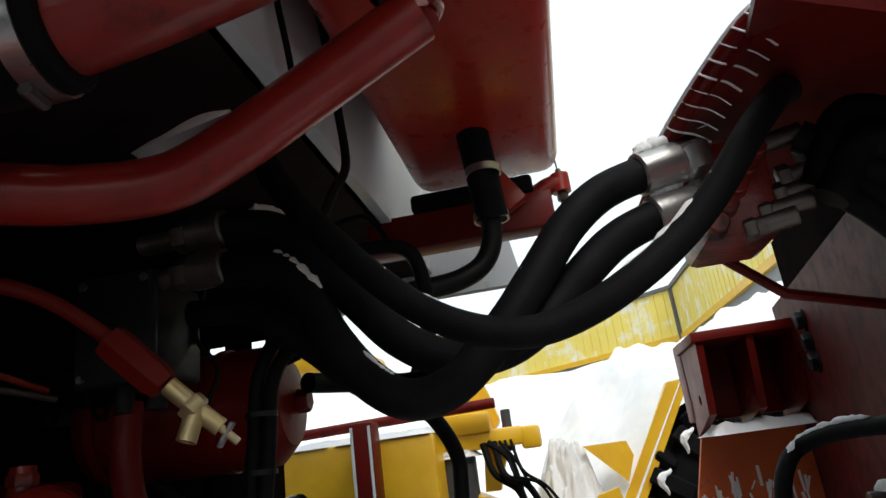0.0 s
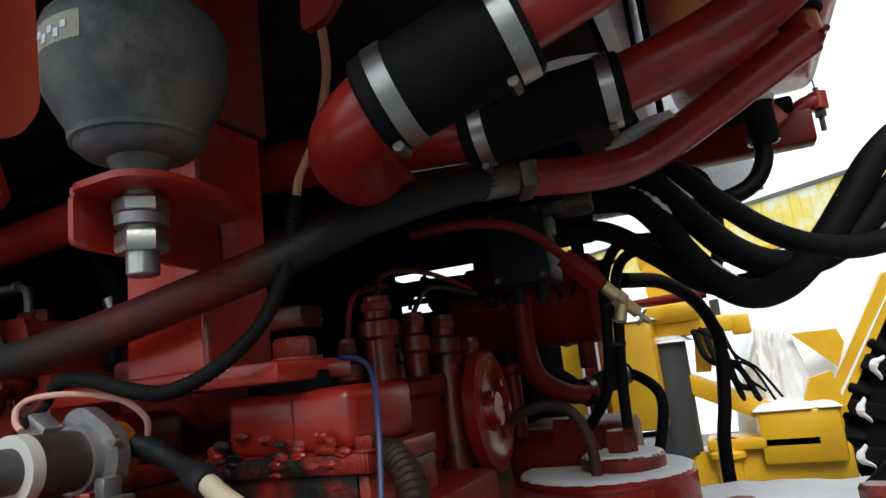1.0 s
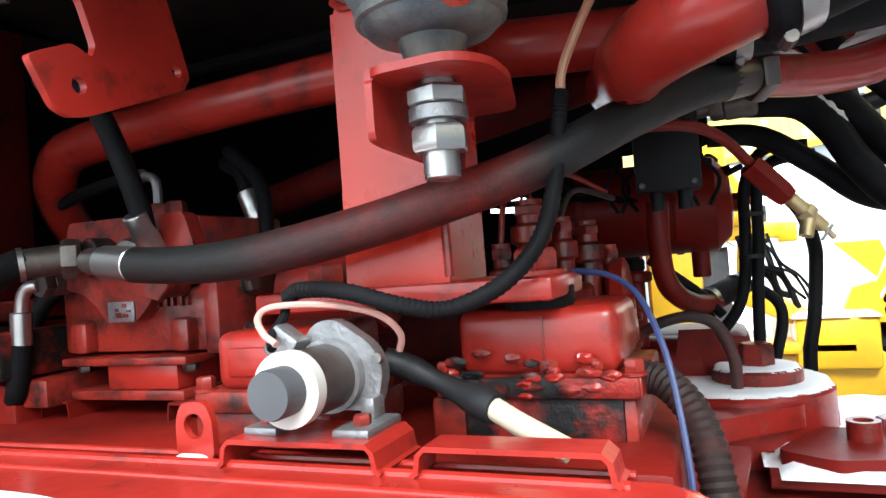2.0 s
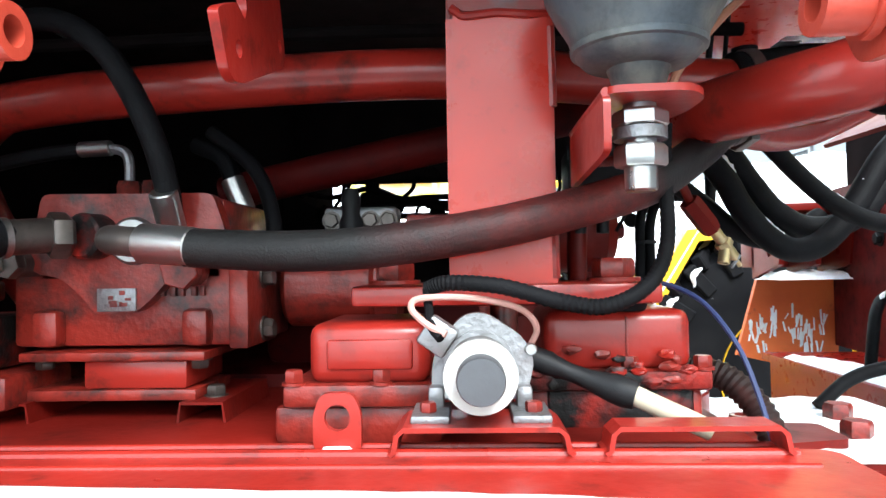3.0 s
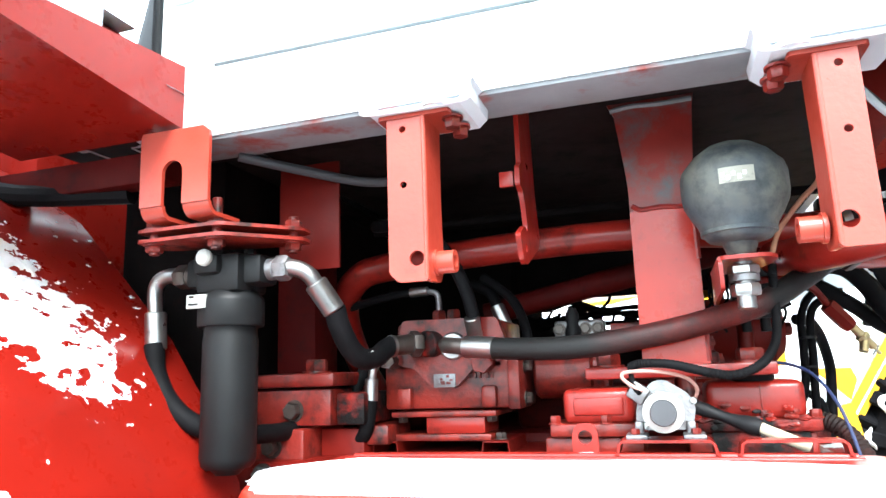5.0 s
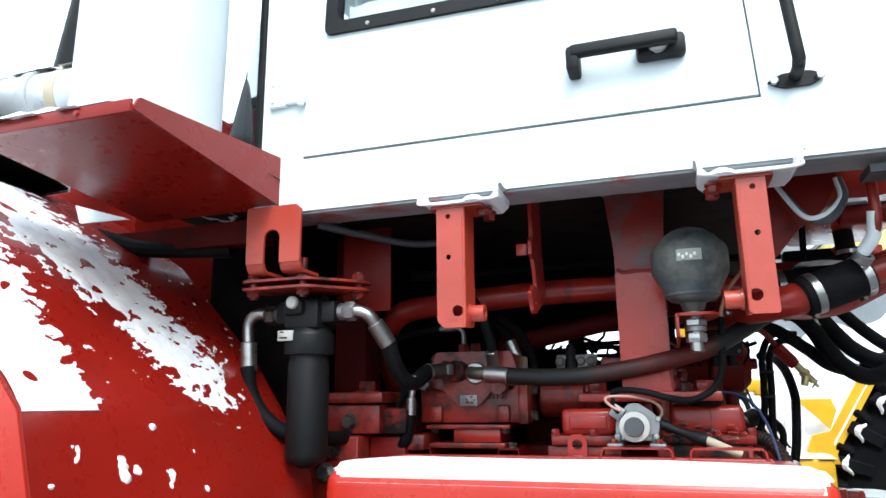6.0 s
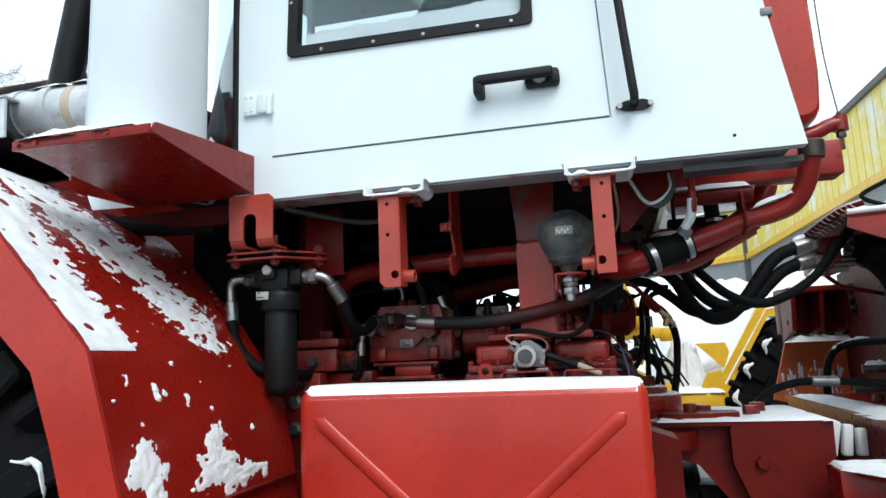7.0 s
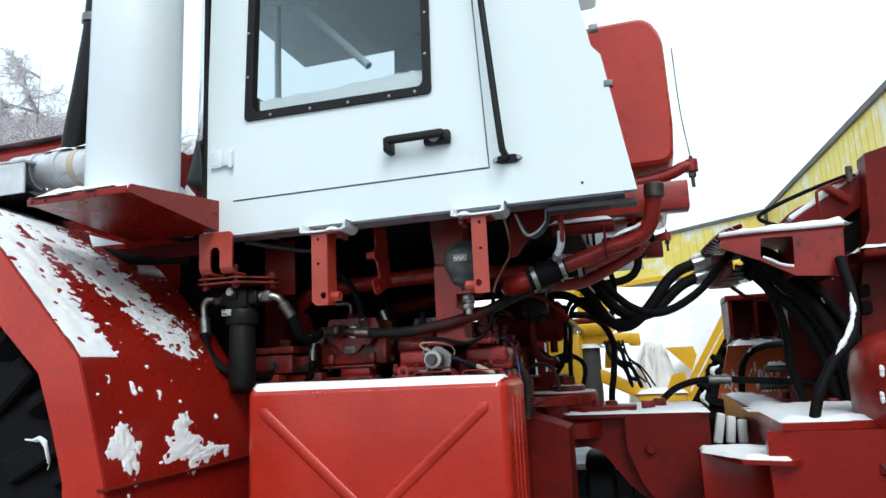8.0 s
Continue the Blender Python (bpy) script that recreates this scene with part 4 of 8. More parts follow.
# ---- pump ----
def pump():
    t = thing("hydraulic_pump", "red cast hydraulic pump with a bolted front plate", "hydraulic pump", (-0.56, 0.42, 1.33))
    Y = 0.375
    bm = bm_new()
    box(bm, (-0.685, Y + 0.012, 1.386), (-0.44, Y + 0.16, 1.47), 0.006)
    box(bm, (-0.66, Y + 0.012, 1.45), (-0.465, Y + 0.16, 1.535), 0.006)
    part("housing", bm, CAST_RED, t)
    face = [(-0.642, 1.54), (-0.47, 1.538), (-0.457, 1.50), (-0.462, 1.47), (-0.49, 1.466), (-0.512, 1.456), (-0.532, 1.434), (-0.548, 1.421), (-0.588, 1.421), (-0.602, 1.438), (-0.622, 1.456), (-0.65, 1.462), (-0.656, 1.476), (-0.65, 1.5)]
    part("front_plate", plate(bm_new(), rounded(face, 0.008, 3), [], 0.02, XZ(Y - 0.008)), CAST_RED, t)
    part("side_flange", box(bm_new(), (-0.458, Y, 1.384), (-0.438, Y + 0.1, 1.468), 0.003), CAST_RED, t)
    for x0 in (-0.657, -0.505):
        bm = bm_new()
        box(bm, (x0, Y - 0.004, 1.387), (x0 + 0.027, Y + 0.02, 1.424), 0.006)
        part("foot_boss", bm, CAST_RED, t)
    part("foot_plate", box(bm_new(), (-0.665, Y - 0.01, 1.374), (-0.478, Y + 0.12, 1.383), 0.002), CAST_RED, t)
    part("pedestal", box(bm_new(), (-0.605, Y, 1.345), (-0.5, Y + 0.1, 1.375), 0.004), RED, t)
    part("data_plate", box(bm_new(), (-0.585, Y - 0.0105, 1.423), (-0.546, Y - 0.0075, 1.4455), 0.0006), ALU, t, "worn aluminium data plate")
    rng = random.Random(3)
    for k in range(7):
        x, z = rng.uniform(-0.58, -0.552), rng.uniform(1.427, 1.441)
        part("stamped_mark", box(bm_new(), (x, Y - 0.0115, z), (x + rng.uniform(0.003, 0.008), Y - 0.0095, z + rng.uniform(0.002, 0.005))), CAST_RED, t)
    for k, (x, w) in enumerate(((-0.532, 0.009), (-0.52, 0.008), (-0.51, 0.006), (-0.498, 0.007), (-0.489, 0.006))):
        part("cast_mark", box(bm_new(), (x, Y + 0.006, 1.4365), (x + w * 0.75, Y + 0.013, 1.4465), 0.0008), CAST_RED, t)
    for x, z in ((-0.445, 1.455), (-0.445, 1.40)):
        bolt("bolt", (-0.438, Y + 0.05, z), (1, 0, 0), 0.018, 0.01, STEEL, t)
    for x in (-0.65, -0.49):
        bolt("bolt", (x, Y + 0.01, 1.374), (0, 0, -1), 0.016, 0.008, STEEL, t)
    for x in (-0.675, -0.478):
        bolt("bolt", (x, Y + 0.02, 1.334), (0, 0, 1), 0.017, 0.01, STEEL, t)
    # ports on the front plate; a dark disc paints the shade in the left one's recess
    bm = bm_new()
    rod(bm, (-0.592, Y - 0.028, 1.497), (-0.584, Y + 0.0, 1.497), 0.0225, 22)
    part("port", bm, GRIME_AND_SHADE, t, "dark disc standing for the shaded port recess")
    part("hose_nut", hexa(bm_new(), (-0.614, Y - 0.041, 1.4975), (0.66, 0.75, 0), 0.039, 0.019), STEEL, t)
    bm = bm_new()
    rod(bm, (-0.548, Y - 0.012, 1.492), (-0.548, Y, 1.492), 0.024, 20)
    part("port", bm, ALU, t)
    bm = bm_new()
    rod(bm, (-0.495, Y - 0.02, 1.463), (-0.495, Y + 0.01, 1.463), 0.016, 20)
    hexa(bm, (-0.495, Y - 0.03, 1.463), (0, 1, 0), 0.034, 0.012)
    part("port_plug", bm, CAST_RED, t)
    bm = bm_new()
    rod(bm, (-0.662, Y - 0.022, 1.471), (-0.662, Y + 0.02, 1.471), 0.013, 16)
    hexa(bm, (-0.662, Y - 0.034, 1.471), (0, 1, 0), 0.026, 0.014)
    part("side_fitting", bm, STEEL, t)
    # top fittings
    for x, y, z in ((-0.606, 0.47, 1.535), (-0.577, 0.47, 1.535)):
        bm = bm_new()
        hexa(bm, (x, y, z), (0, 0, 1), 0.024, 0.03)
        part("top_fitting", bm, CAST_RED, t)
    t2 = thing("pump_mount_rail", "red bent channel rail under the pump", "bracket", (-0.575, 0.39, 1.325))
    for x in (-0.675, -0.48):
        part("foot", sheet(bm_new(), [[(x - 0.022, y, 1.312), (x - 0.02, y, 1.332), (x + 0.02, y, 1.332), (x + 0.022, y, 1.312)] for y in (0.36, 0.5)], 0.003), FRAME_RED, t2)
    part("rail", box(bm_new(), (-0.665, 0.372, 1.334), (-0.49, 0.47, 1.345), 0.002), CAST_RED, t2)


pump()

# pump hoses
t = thing("pump_hose", "black hose with red overspray from pump to pipe", "hose", (-0.54, 0.36, 1.49))
part("elbow", tube(bm_new(), [(-0.548, 0.372, 1.492), (-0.548, 0.335, 1.492), (-0.542, 0.312, 1.491), (-0.525, 0.302, 1.489), (-0.505, 0.298, 1.487)], 0.0135, 16), STEEL, t)
part("nut", rod(bm_new(), (-0.548, 0.36, 1.492), (-0.548, 0.371, 1.492), 0.0235, 24), ZINC, t)
part("ferrule", rod(bm_new(), (-0.508, 0.299, 1.487), (-0.455, 0.288, 1.482), 0.0175, 22), ZINC, t)
HOSE = [(-0.462, 0.29, 1.482), (-0.42, 0.282, 1.479), (-0.36, 0.268, 1.4765), (-0.29, 0.258, 1.479), (-0.2, 0.262, 1.492), (-0.13, 0.275, 1.508), (-0.063, 0.3, 1.529), (0.0, 0.36, 1.566), (0.05, 0.44, 1.597), (0.095, 0.515, 1.617)]
part("tube", tube(bm_new(), HOSE, 0.0172, 20, 10), MISTED, t)
part("end_nut", hexa(bm_new(), (0.093, 0.512, 1.616), (0.75, 0.62, 0.12), 0.045, 0.02), STEEL, t)
part("end_sleeve", rod(bm_new(), (0.066, 0.470, 1.6055), (0.095, 0.514, 1.617), 0.0187, 20), STEEL, t)

hose("pump_top_hose", "dark hose rising from the pump", [(-0.505, 0.362, 1.494), (-0.505, 0.352, 1.511), (-0.504, 0.344, 1.537), (-0.513, 0.336, 1.583), (-0.538, 0.335, 1.638), (-0.570, 0.338, 1.680), (-0.620, 0.35, 1.708), (-0.70, 0.39, 1.722)], 0.0115, RUBBER, ends=[("a", 0.05, 1.15, 0)])
t = thing("small_pump_line", "thin hose with a bent steel pipe on the pump", "hose", (-0.595, 0.47, 1.54))
part("elbow", tube(bm_new(), [(-0.606, 0.47, 1.55), (-0.606, 0.47, 1.585), (-0.612, 0.47, 1.599), (-0.630, 0.47, 1.604)], 0.006, 10), ALU, t)
part("ferrule", rod(bm_new(), (-0.627, 0.47, 1.604), (-0.664, 0.47, 1.603), 0.009, 14), ZINC, t)
part("tube", tube(bm_new(), [(-0.66, 0.47, 1.603), (-0.71, 0.47, 1.598), (-0.79, 0.48, 1.585), (-0.9, 0.5, 1.56)], 0.0085, 10), RUBBER, t)
hose("pump_rear_hose", "dark hose behind the pump", [(-0.49, 0.52, 1.535), (-0.5, 0.52, 1.56), (-0.52, 0.53, 1.60), (-0.56, 0.55, 1.62)], 0.011, RUBBER, ends=[("a", 0.04, 1.25, 0.015)])
hose("pump_rear_hose", "dark hose behind the pump", [(-0.44, 0.46, 1.47), (-0.44, 0.47, 1.52), (-0.47, 0.5, 1.58), (-0.53, 0.52, 1.63)], 0.009, RUBBER)
t = thing("pump_side_hose", "short black hose hanging beside the pump", "hose", (-0.66, 0.34, 1.46))
part("elbow", tube(bm_new(), [(-0.664, 0.342, 1.471), (-0.676, 0.338, 1.469), (-0.684, 0.336, 1.458), (-0.688, 0.336, 1.438)], 0.0075, 12), ZINC, t)
part("ferrule", rod(bm_new(), (-0.688, 0.336, 1.442), (-0.690, 0.336, 1.400), 0.0115, 16), ZINC, t)
part("tube", tube(bm_new(), [(-0.690, 0.336, 1.405), (-0.695, 0.334, 1.37), (-0.706, 0.338, 1.346), (-0.728, 0.35, 1.343), (-0.745, 0.37, 1.375), (-0.735, 0.4, 1.45), (-0.68, 0.45, 1.5)], 0.0125, 14), RUBBER, t)


# ---- engine covers on the near side ----
def head_cover(name, x0, x1, y, z0, z1, low, label):
    t = thing(name, label, "engine cover", ((x0 + x1) / 2, y, low))
    part("cover", box(bm_new(), (x0, y, z0), (x1, y + 0.12, z1), 0.011, 3), RED, t)
    part("flange", box(bm_new(), (x0 - 0.02, y - 0.006, z0 - 0.018), (x1 + 0.016, y + 0.13, z0 + 0.001), 0.004), CAST_RED, t)
    part("body", box(bm_new(), (x0 - 0.03, y + 0.004, low), (x1 + 0.01, y + 0.14, z0 - 0.018), 0.006), CAST_RED, t)
    if x1 < -0.2:
        part("pressed_panel", box(bm_new(), (x0 + 0.016, y - 0.003, z0 + 0.012), (x1 - 0.014, y + 0.01, z1 - 0.013), 0.003), RED, t)
    for x in (x0 - 0.012, x1 + 0.009, (x0 + x1) / 2 + 0.01):
        bolt("bolt", (x, y + 0.002, z0 + 0.001), (0, 0, 1), 0.014, 0.01, CAST_RED, t)
    return t


head_cover("head_cover", -0.353, -0.252, 0.268, 1.366, 1.416, 1.316, "glossy red pressed cover on the engine")
t = head_cover("head_cover", -0.152, -0.02, 0.33, 1.366, 1.42, 1.30, "glossy red cover with oily black grime on its flange")
part("grime", box(bm_new(), (-0.168, 0.3225, 1.349), (-0.006, 0.33, 1.366), 0.003), GRIME_AND_SHADE, t, "flange edge black with oil")
part("grime", box(bm_new(), (-0.15, 0.3305, 1.31), (-0.02, 0.335, 1.349), 0.003), GRIME_AND_SHADE, t)
part("seam", box(bm_new(), (-0.0795, 0.3285, 1.372), (-0.0775, 0.3315, 1.414), 0.0005), CAST_RED, t)
rng = random.Random(21)
for k in range(26):
    x, z = rng.uniform(-0.166, -0.008), 1.366 + rng.gauss(0, 0.006)
    bm = bm_new()
    bmesh.ops.create_icosphere(bm, subdivisions=2, radius=1.0)
    w, h = rng.uniform(0.004, 0.011), rng.uniform(0.0025, 0.005)
    for v in bm.verts:
        v.co = Vector((x, 0.323, z)) + Vector((v.co.x * w, v.co.y * 0.003, v.co.z * h)) + 0.0018 * noise.noise_vector(v.co * 2 + Vector((k, 0, 0)))
    part("sealant_lump", bm, (GRIME_AND_SHADE, CAST_RED, RED)[k % 3], t)


def master_switch():
    x, y, z = -0.212, 0.17, 1.386
    t = thing("master_switch", "round battery master switch with a silver clamp", "switch", (x, 0.2, 1.347))
    part("button", lathe(bm_new(), [(0.0165, 0), (0.0165, 0.024), (0.0155, 0.027), (0.0, 0.0275)], (x, y + 0.012, z), (0, -1, 0), 32), DARK_GREY, t, "grey rubber push button")
    part("bezel", ring(bm_new(), (x, y + 0.004, z), (x, y + 0.014, z), 0.0165, 0.0255, 36), LABEL, t, "white ring bezel")
    part("barrel", rod(bm_new(), (x, y + 0.012, z), (x, y + 0.068, z), 0.0235, 32, 0.05), STEEL, t, "reflective metal barrel")
    bm = bm_new()
    pts = rounded([(x - 0.037, z - 0.026), (x + 0.035, z - 0.026), (x + 0.042, z + 0.004), (x + 0.034, z + 0.021), (x + 0.004, z + 0.041), (x - 0.014, z + 0.038), (x - 0.036, z + 0.008)], 0.012)
    plate(bm, pts, [], 0.012, XZ(y + 0.062))
    part("clamp", bm, ALU, t, "cast aluminium clamp flange")
    part("clamp_band", ring(bm_new(), (x, y + 0.054, z), (x, y + 0.07, z), 0.0225, 0.027, 36), ALU, t)
    part("rear_cap", rod(bm_new(), (x, y + 0.074, z), (x, y + 0.1, z), 0.026, 28), AMBER, t, "amber plastic rear cap")
    for s in (-1, 1):
        bm = bm_new()
        box(bm, (x + s * 0.036 - 0.014, y + 0.02, 1.3505), (x + s * 0.036 + 0.014, y + 0.07, 1.357), 0.002)
        box(bm, (x + s * 0.033 - 0.006, y + 0.05, 1.355), (x + s * 0.033 + 0.006, y + 0.068, 1.372), 0.003)
        part("clamp_foot", bm, ALU, t)
        part("bolt", hexa(bm_new(), (x + s * 0.038, y + 0.035, 1.357), (0, 0, 1), 0.011, 0.007), CAST_RED, t)
    bm = bm_new()
    box(bm, (-0.012, -0.008, -0.012), (0.012, 0.01, 0.012), 0.003, m=Matrix.Translation((x - 0.031, y + 0.05, z + 0.024)) @ pose(0, 0, 0, 0, 35, 0))
    part("terminal", bm, ALU, t)
    for dx, dz in ((-0.02, -0.02), (0.03, 0.012)):
        part("screw", lathe(bm_new(), [(0.005, 0), (0.004, 0.004), (0, 0.004)], (x + dx * 1.3, y + 0.062, z + dz), (0, -1, 0), 12), ZINC, t)


master_switch()

for nm, x0, x1 in (("switch_bracket", -0.272, -0.153), ("empty_bracket", -0.124, -0.006)):
    bm = bm_new()
    prof = [(x0 - 0.003, 1.331), (x0 + 0.001, 1.334), (x0 + 0.003, 1.345), (x0 + 0.006, 1.348), (x1 - 0.006, 1.348), (x1 - 0.003, 1.345), (x1 - 0.001, 1.334), (x1 + 0.003, 1.331)]
    sheet(bm, [[(x, y, z) for x, z in prof] for y in (0.178, 0.178 + (0.06 if nm == "switch_bracket" else 0.028))], 0.0035)
    single(nm, bm, RED, "red bent strap bracket on the frame top", "bracket")
bm = bm_new()
plate(bm, rounded([(-0.333, 1.329), (-0.298, 1.329), (-0.298, 1.358), (-0.304, 1.372), (-0.327, 1.372), (-0.333, 1.358)], 0.007), [circle2d(-0.3155, 1.354, 0.0095, 16)], 0.006, XZ(0.2))
single("lifting_lug", bm, RED, "red steel lug with a round hole", "bracket")
flat_snow("snow_blob", [(-0.327, 0.188), (-0.303, 0.186), (-0.304, 0.199), (-0.326, 0.199)], 1.331, 0.004, "small lump of snow below the lug", 0.003, 0.004)

# wiring by the switch
def ribbed(name, label, pts, r, mat, pitch=0.0045):
    n = max(int(sum((Vector(a) - Vector(b)).length for a, b in zip(pts, pts[1:])) / pitch * 2 / (len(pts) - 1)), 4)
    return single(name, tube(bm_new(), pts, r, 10, n, lambda s: 1 + 0.07 * math.cos(s * n * (len(pts) - 1) * math.pi)), mat, label, "cable")


ribbed("corrugated_cable", "black corrugated cable conduit drooping over the flange", [(-0.252, 0.24, 1.444), (-0.235, 0.235, 1.449), (-0.195, 0.23, 1.446), (-0.15, 0.228, 1.434), (-0.115, 0.23, 1.43), (-0.08, 0.245, 1.445), (-0.058, 0.27, 1.475), (-0.05, 0.295, 1.52), (-0.047, 0.308, 1.565), (-0.045, 0.312, 1.583)], 0.0062, RUBBER)
single("brown_wire", tube(bm_new(), [(-0.0455, 0.312, 1.58), (-0.043, 0.314, 1.60), (-0.028, 0.32, 1.635), (0.0, 0.3, 1.67), (0.02, 0.27, 1.69), (0.03, 0.24, 1.72), (0.028, 0.22, 1.76), (0.022, 0.2, 1.80)], 0.0038, 8), BROWN, "brown wire running up behind the accumulator", "wire")
single("pale_wire", tube(bm_new(), [(-0.236, 0.2, 1.413), (-0.25, 0.205, 1.42), (-0.262, 0.215, 1.431), (-0.255, 0.225, 1.438), (-0.215, 0.235, 1.437), (-0.18, 0.245, 1.428), (-0.166, 0.255, 1.412), (-0.172, 0.262, 1.395)], 0.0026, 8), PINK, "pale red wire looped over the switch", "wire")
single("black_lead", tube(bm_new(), [(-0.252, 0.24, 1.445), (-0.25, 0.23, 1.43), (-0.247, 0.21, 1.418), (-0.24, 0.2, 1.41)], 0.0036, 8), RUBBER, "short black lead into the switch terminal", "wire")
t = thing("battery_cable", "thick battery cable with a taped black end", "cable", (-0.17, 0.25, 1.39))
part("boot", tube(bm_new(), [(-0.182, 0.258, 1.392), (-0.165, 0.262, 1.386), (-0.14, 0.258, 1.376), (-0.112, 0.25, 1.366), (-0.092, 0.242, 1.36)], 0.0115, 14, 6, lambda s: 0.85 + 0.22 * math.sin(s * 9) * (s > 0.3)), PLASTIC, t, "black taped cable boot")
part("sheath", tube(bm_new(), [(-0.095, 0.243, 1.361), (-0.075, 0.236, 1.352), (-0.055, 0.232, 1.343), (-0.04, 0.23, 1.336)], 0.008, 12), PALE, t, "cream cable sheath")
t = thing("blue_wire", "blue wire hanging to a white terminal", "wire", (-0.06, 0.38, 1.44))
part("strand", tube(bm_new(), [(-0.062, 0.385, 1.446), (-0.03, 0.37, 1.441), (-0.005, 0.345, 1.425), (0.013, 0.315, 1.39), (0.022, 0.295, 1.35), (0.027, 0.28, 1.31), (0.028, 0.275, 1.285)], 0.0024, 8), BLUE, t)
part("terminal", tube(bm_new(), [(0.028, 0.275, 1.288), (0.029, 0.272, 1.255)], 0.0042, 8, smooth=False), LABEL, t)
ribbed("ribbed_conduit", "dark ribbed conduit with red overspray beside the engine", [(-0.015, 0.36, 1.36), (0.01, 0.345, 1.358), (0.032, 0.325, 1.335), (0.042, 0.305, 1.30), (0.045, 0.295, 1.26), (0.04, 0.29, 1.20)], 0.0125, CONDUIT, 0.0065)


# ---- coolant pipes and couplings ----
def coupling(parent, a, b, r, clamps=(0.12, 0.88)):
    a, b = Vector(a), Vector(b)
    part("rubber_sleeve", rod(bm_new(), a, b, r, 28, 0.08), RUBBER, parent, "black rubber sleeve")
    d = (b - a)
    for s in clamps:
        p = a + d * s
        w = d.normalized() * 0.0065
        c = part("clamp", ring(bm_new(), p - w, p + w, r - 0.0005, r + 0.0018, 28), ZINC, parent, "bright band clamp")
        side = d.normalized().cross(Vector((0, 0, 1))).normalized()
        q = p - Vector((0, 0, 1)) * (r + 0.0035)
        part("clamp_screw", rod(bm_new(), q - side * 0.009, q + side * 0.009, 0.0042, 8), STEEL, c)


t = thing("coolant_pipe", "red steel pipe with a rubber coupling and an upturned capped end", "pipe", (0.1, 0.22, 1.6))
part("pipe_left", tube(bm_new(), [(-0.02, 0.445, 1.612), (-0.012, 0.42, 1.607), (-0.003, 0.385, 1.603), (0.008, 0.325, 1.598), (0.032, 0.268, 1.596), (0.065, 0.235, 1.599), (0.11, 0.22, 1.61)], 0.0285, 20), RED, t)
coupling(t, (0.082, 0.222, 1.601), (0.19, 0.236, 1.638), 0.035, (0.17, 0.9))
part("pipe_right", tube(bm_new(), [(0.17, 0.234, 1.632), (0.25, 0.234, 1.657), (0.32, 0.232, 1.68), (0.38, 0.228, 1.693), (0.42, 0.215, 1.71), (0.442, 0.195, 1.745), (0.452, 0.178, 1.79), (0.457, 0.17, 1.815)], 0.0225, 18), RED, t)
part("cap", lathe(bm_new(), [(0.027, 0), (0.0275, 0.003), (0.0275, 0.036), (0.024, 0.04), (0, 0.041)], (0.456, 0.171, 1.80), (0.05, -0.06, 1), 24), STEEL, t, "weathered metal end cap")
bm = bm_new()
plate(bm, rounded([(0.19, 1.66), (0.235, 1.645), (0.27, 1.665), (0.262, 1.69), (0.24, 1.75), (0.215, 1.75)], 0.006), [], 0.006, YZ(0.308))
part("hanger_plate", bm, FRAME_RED, t)
flat_snow("snow_on_pipe", [(0.335, 0.215), (0.42, 0.2), (0.435, 0.215), (0.42, 0.235), (0.335, 0.245)], 1.706, 0.012, "snow lying along the red pipe", 0.008, 0.012, lambda x, y: (x - 0.335) * 0.3)

t = thing("coolant_pipe", "long red steel pipe with a rubber coupling behind the post", "pipe", (0.1, 0.45, 1.6))
part("pipe_left", tube(bm_new(), [(-0.80, 0.66, 1.38), (-0.828, 0.58, 1.49), (-0.818, 0.50, 1.58), (-0.775, 0.465, 1.635), (-0.69, 0.455, 1.656), (-0.4, 0.45, 1.672), (-0.2, 0.45, 1.672), (-0.05, 0.45, 1.66), (0.1, 0.452, 1.65)], 0.0275, 20), RED, t)
coupling(t, (0.065, 0.452, 1.652), (0.225, 0.468, 1.668), 0.035, (0.12, 0.9))
part("pipe_right", tube(bm_new(), [(0.2, 0.466, 1.665), (0.28, 0.48, 1.69), (0.36, 0.5, 1.73), (0.42, 0.52, 1.79), (0.45, 0.54, 1.87)], 0.0285, 18), RED, t)
flat_snow("snow_on_sleeve", [(0.12, 0.445), (0.21, 0.452), (0.215, 0.475), (0.12, 0.468)], 1.695, 0.012, "snow on the rubber sleeve", 0.008, 0.01)

t = thing("return_pipe", "thin red return pipe bent upwards", "pipe", (0.1, 0.52, 1.62))
part("pipe", tube(bm_new(), [(0.095, 0.515, 1.617), (0.15, 0.555, 1.617), (0.205, 0.585, 1.625), (0.25, 0.592, 1.642), (0.31, 0.592, 1.672), (0.402, 0.592, 1.72)], 0.0205, 18), RED, t)
part("stub", tube(bm_new(), [(0.397, 0.592, 1.712), (0.394, 0.594, 1.748)], 0.0195, 18, smooth=False), RED, t, "short upright stub welded on at an angle")
part("mitre_weld", tube(bm_new(), [(0.415, 0.573, 1.716), (0.418, 0.592, 1.722), (0.412, 0.611, 1.727)], 0.0035, 8), RED, t)
part("rubber_collar", rod(bm_new(), (0.394, 0.594, 1.742), (0.391, 0.596, 1.80), 0.0265, 20), RUBBER, t, "black rubber collar")
part("collar_clamp", ring(bm_new(), (0.3935, 0.5943, 1.760), (0.393, 0.5947, 1.769), 0.0262, 0.029, 24), ZINC, t)
flat_snow("snow_on_return_pipe", [(0.19, 0.575), (0.265, 0.583), (0.265, 0.603), (0.19, 0.595)], 1.650, 0.014, "snow in the bend of the red pipe", 0.008, 0.012, lambda x, y: (x - 0.19) * 0.2)

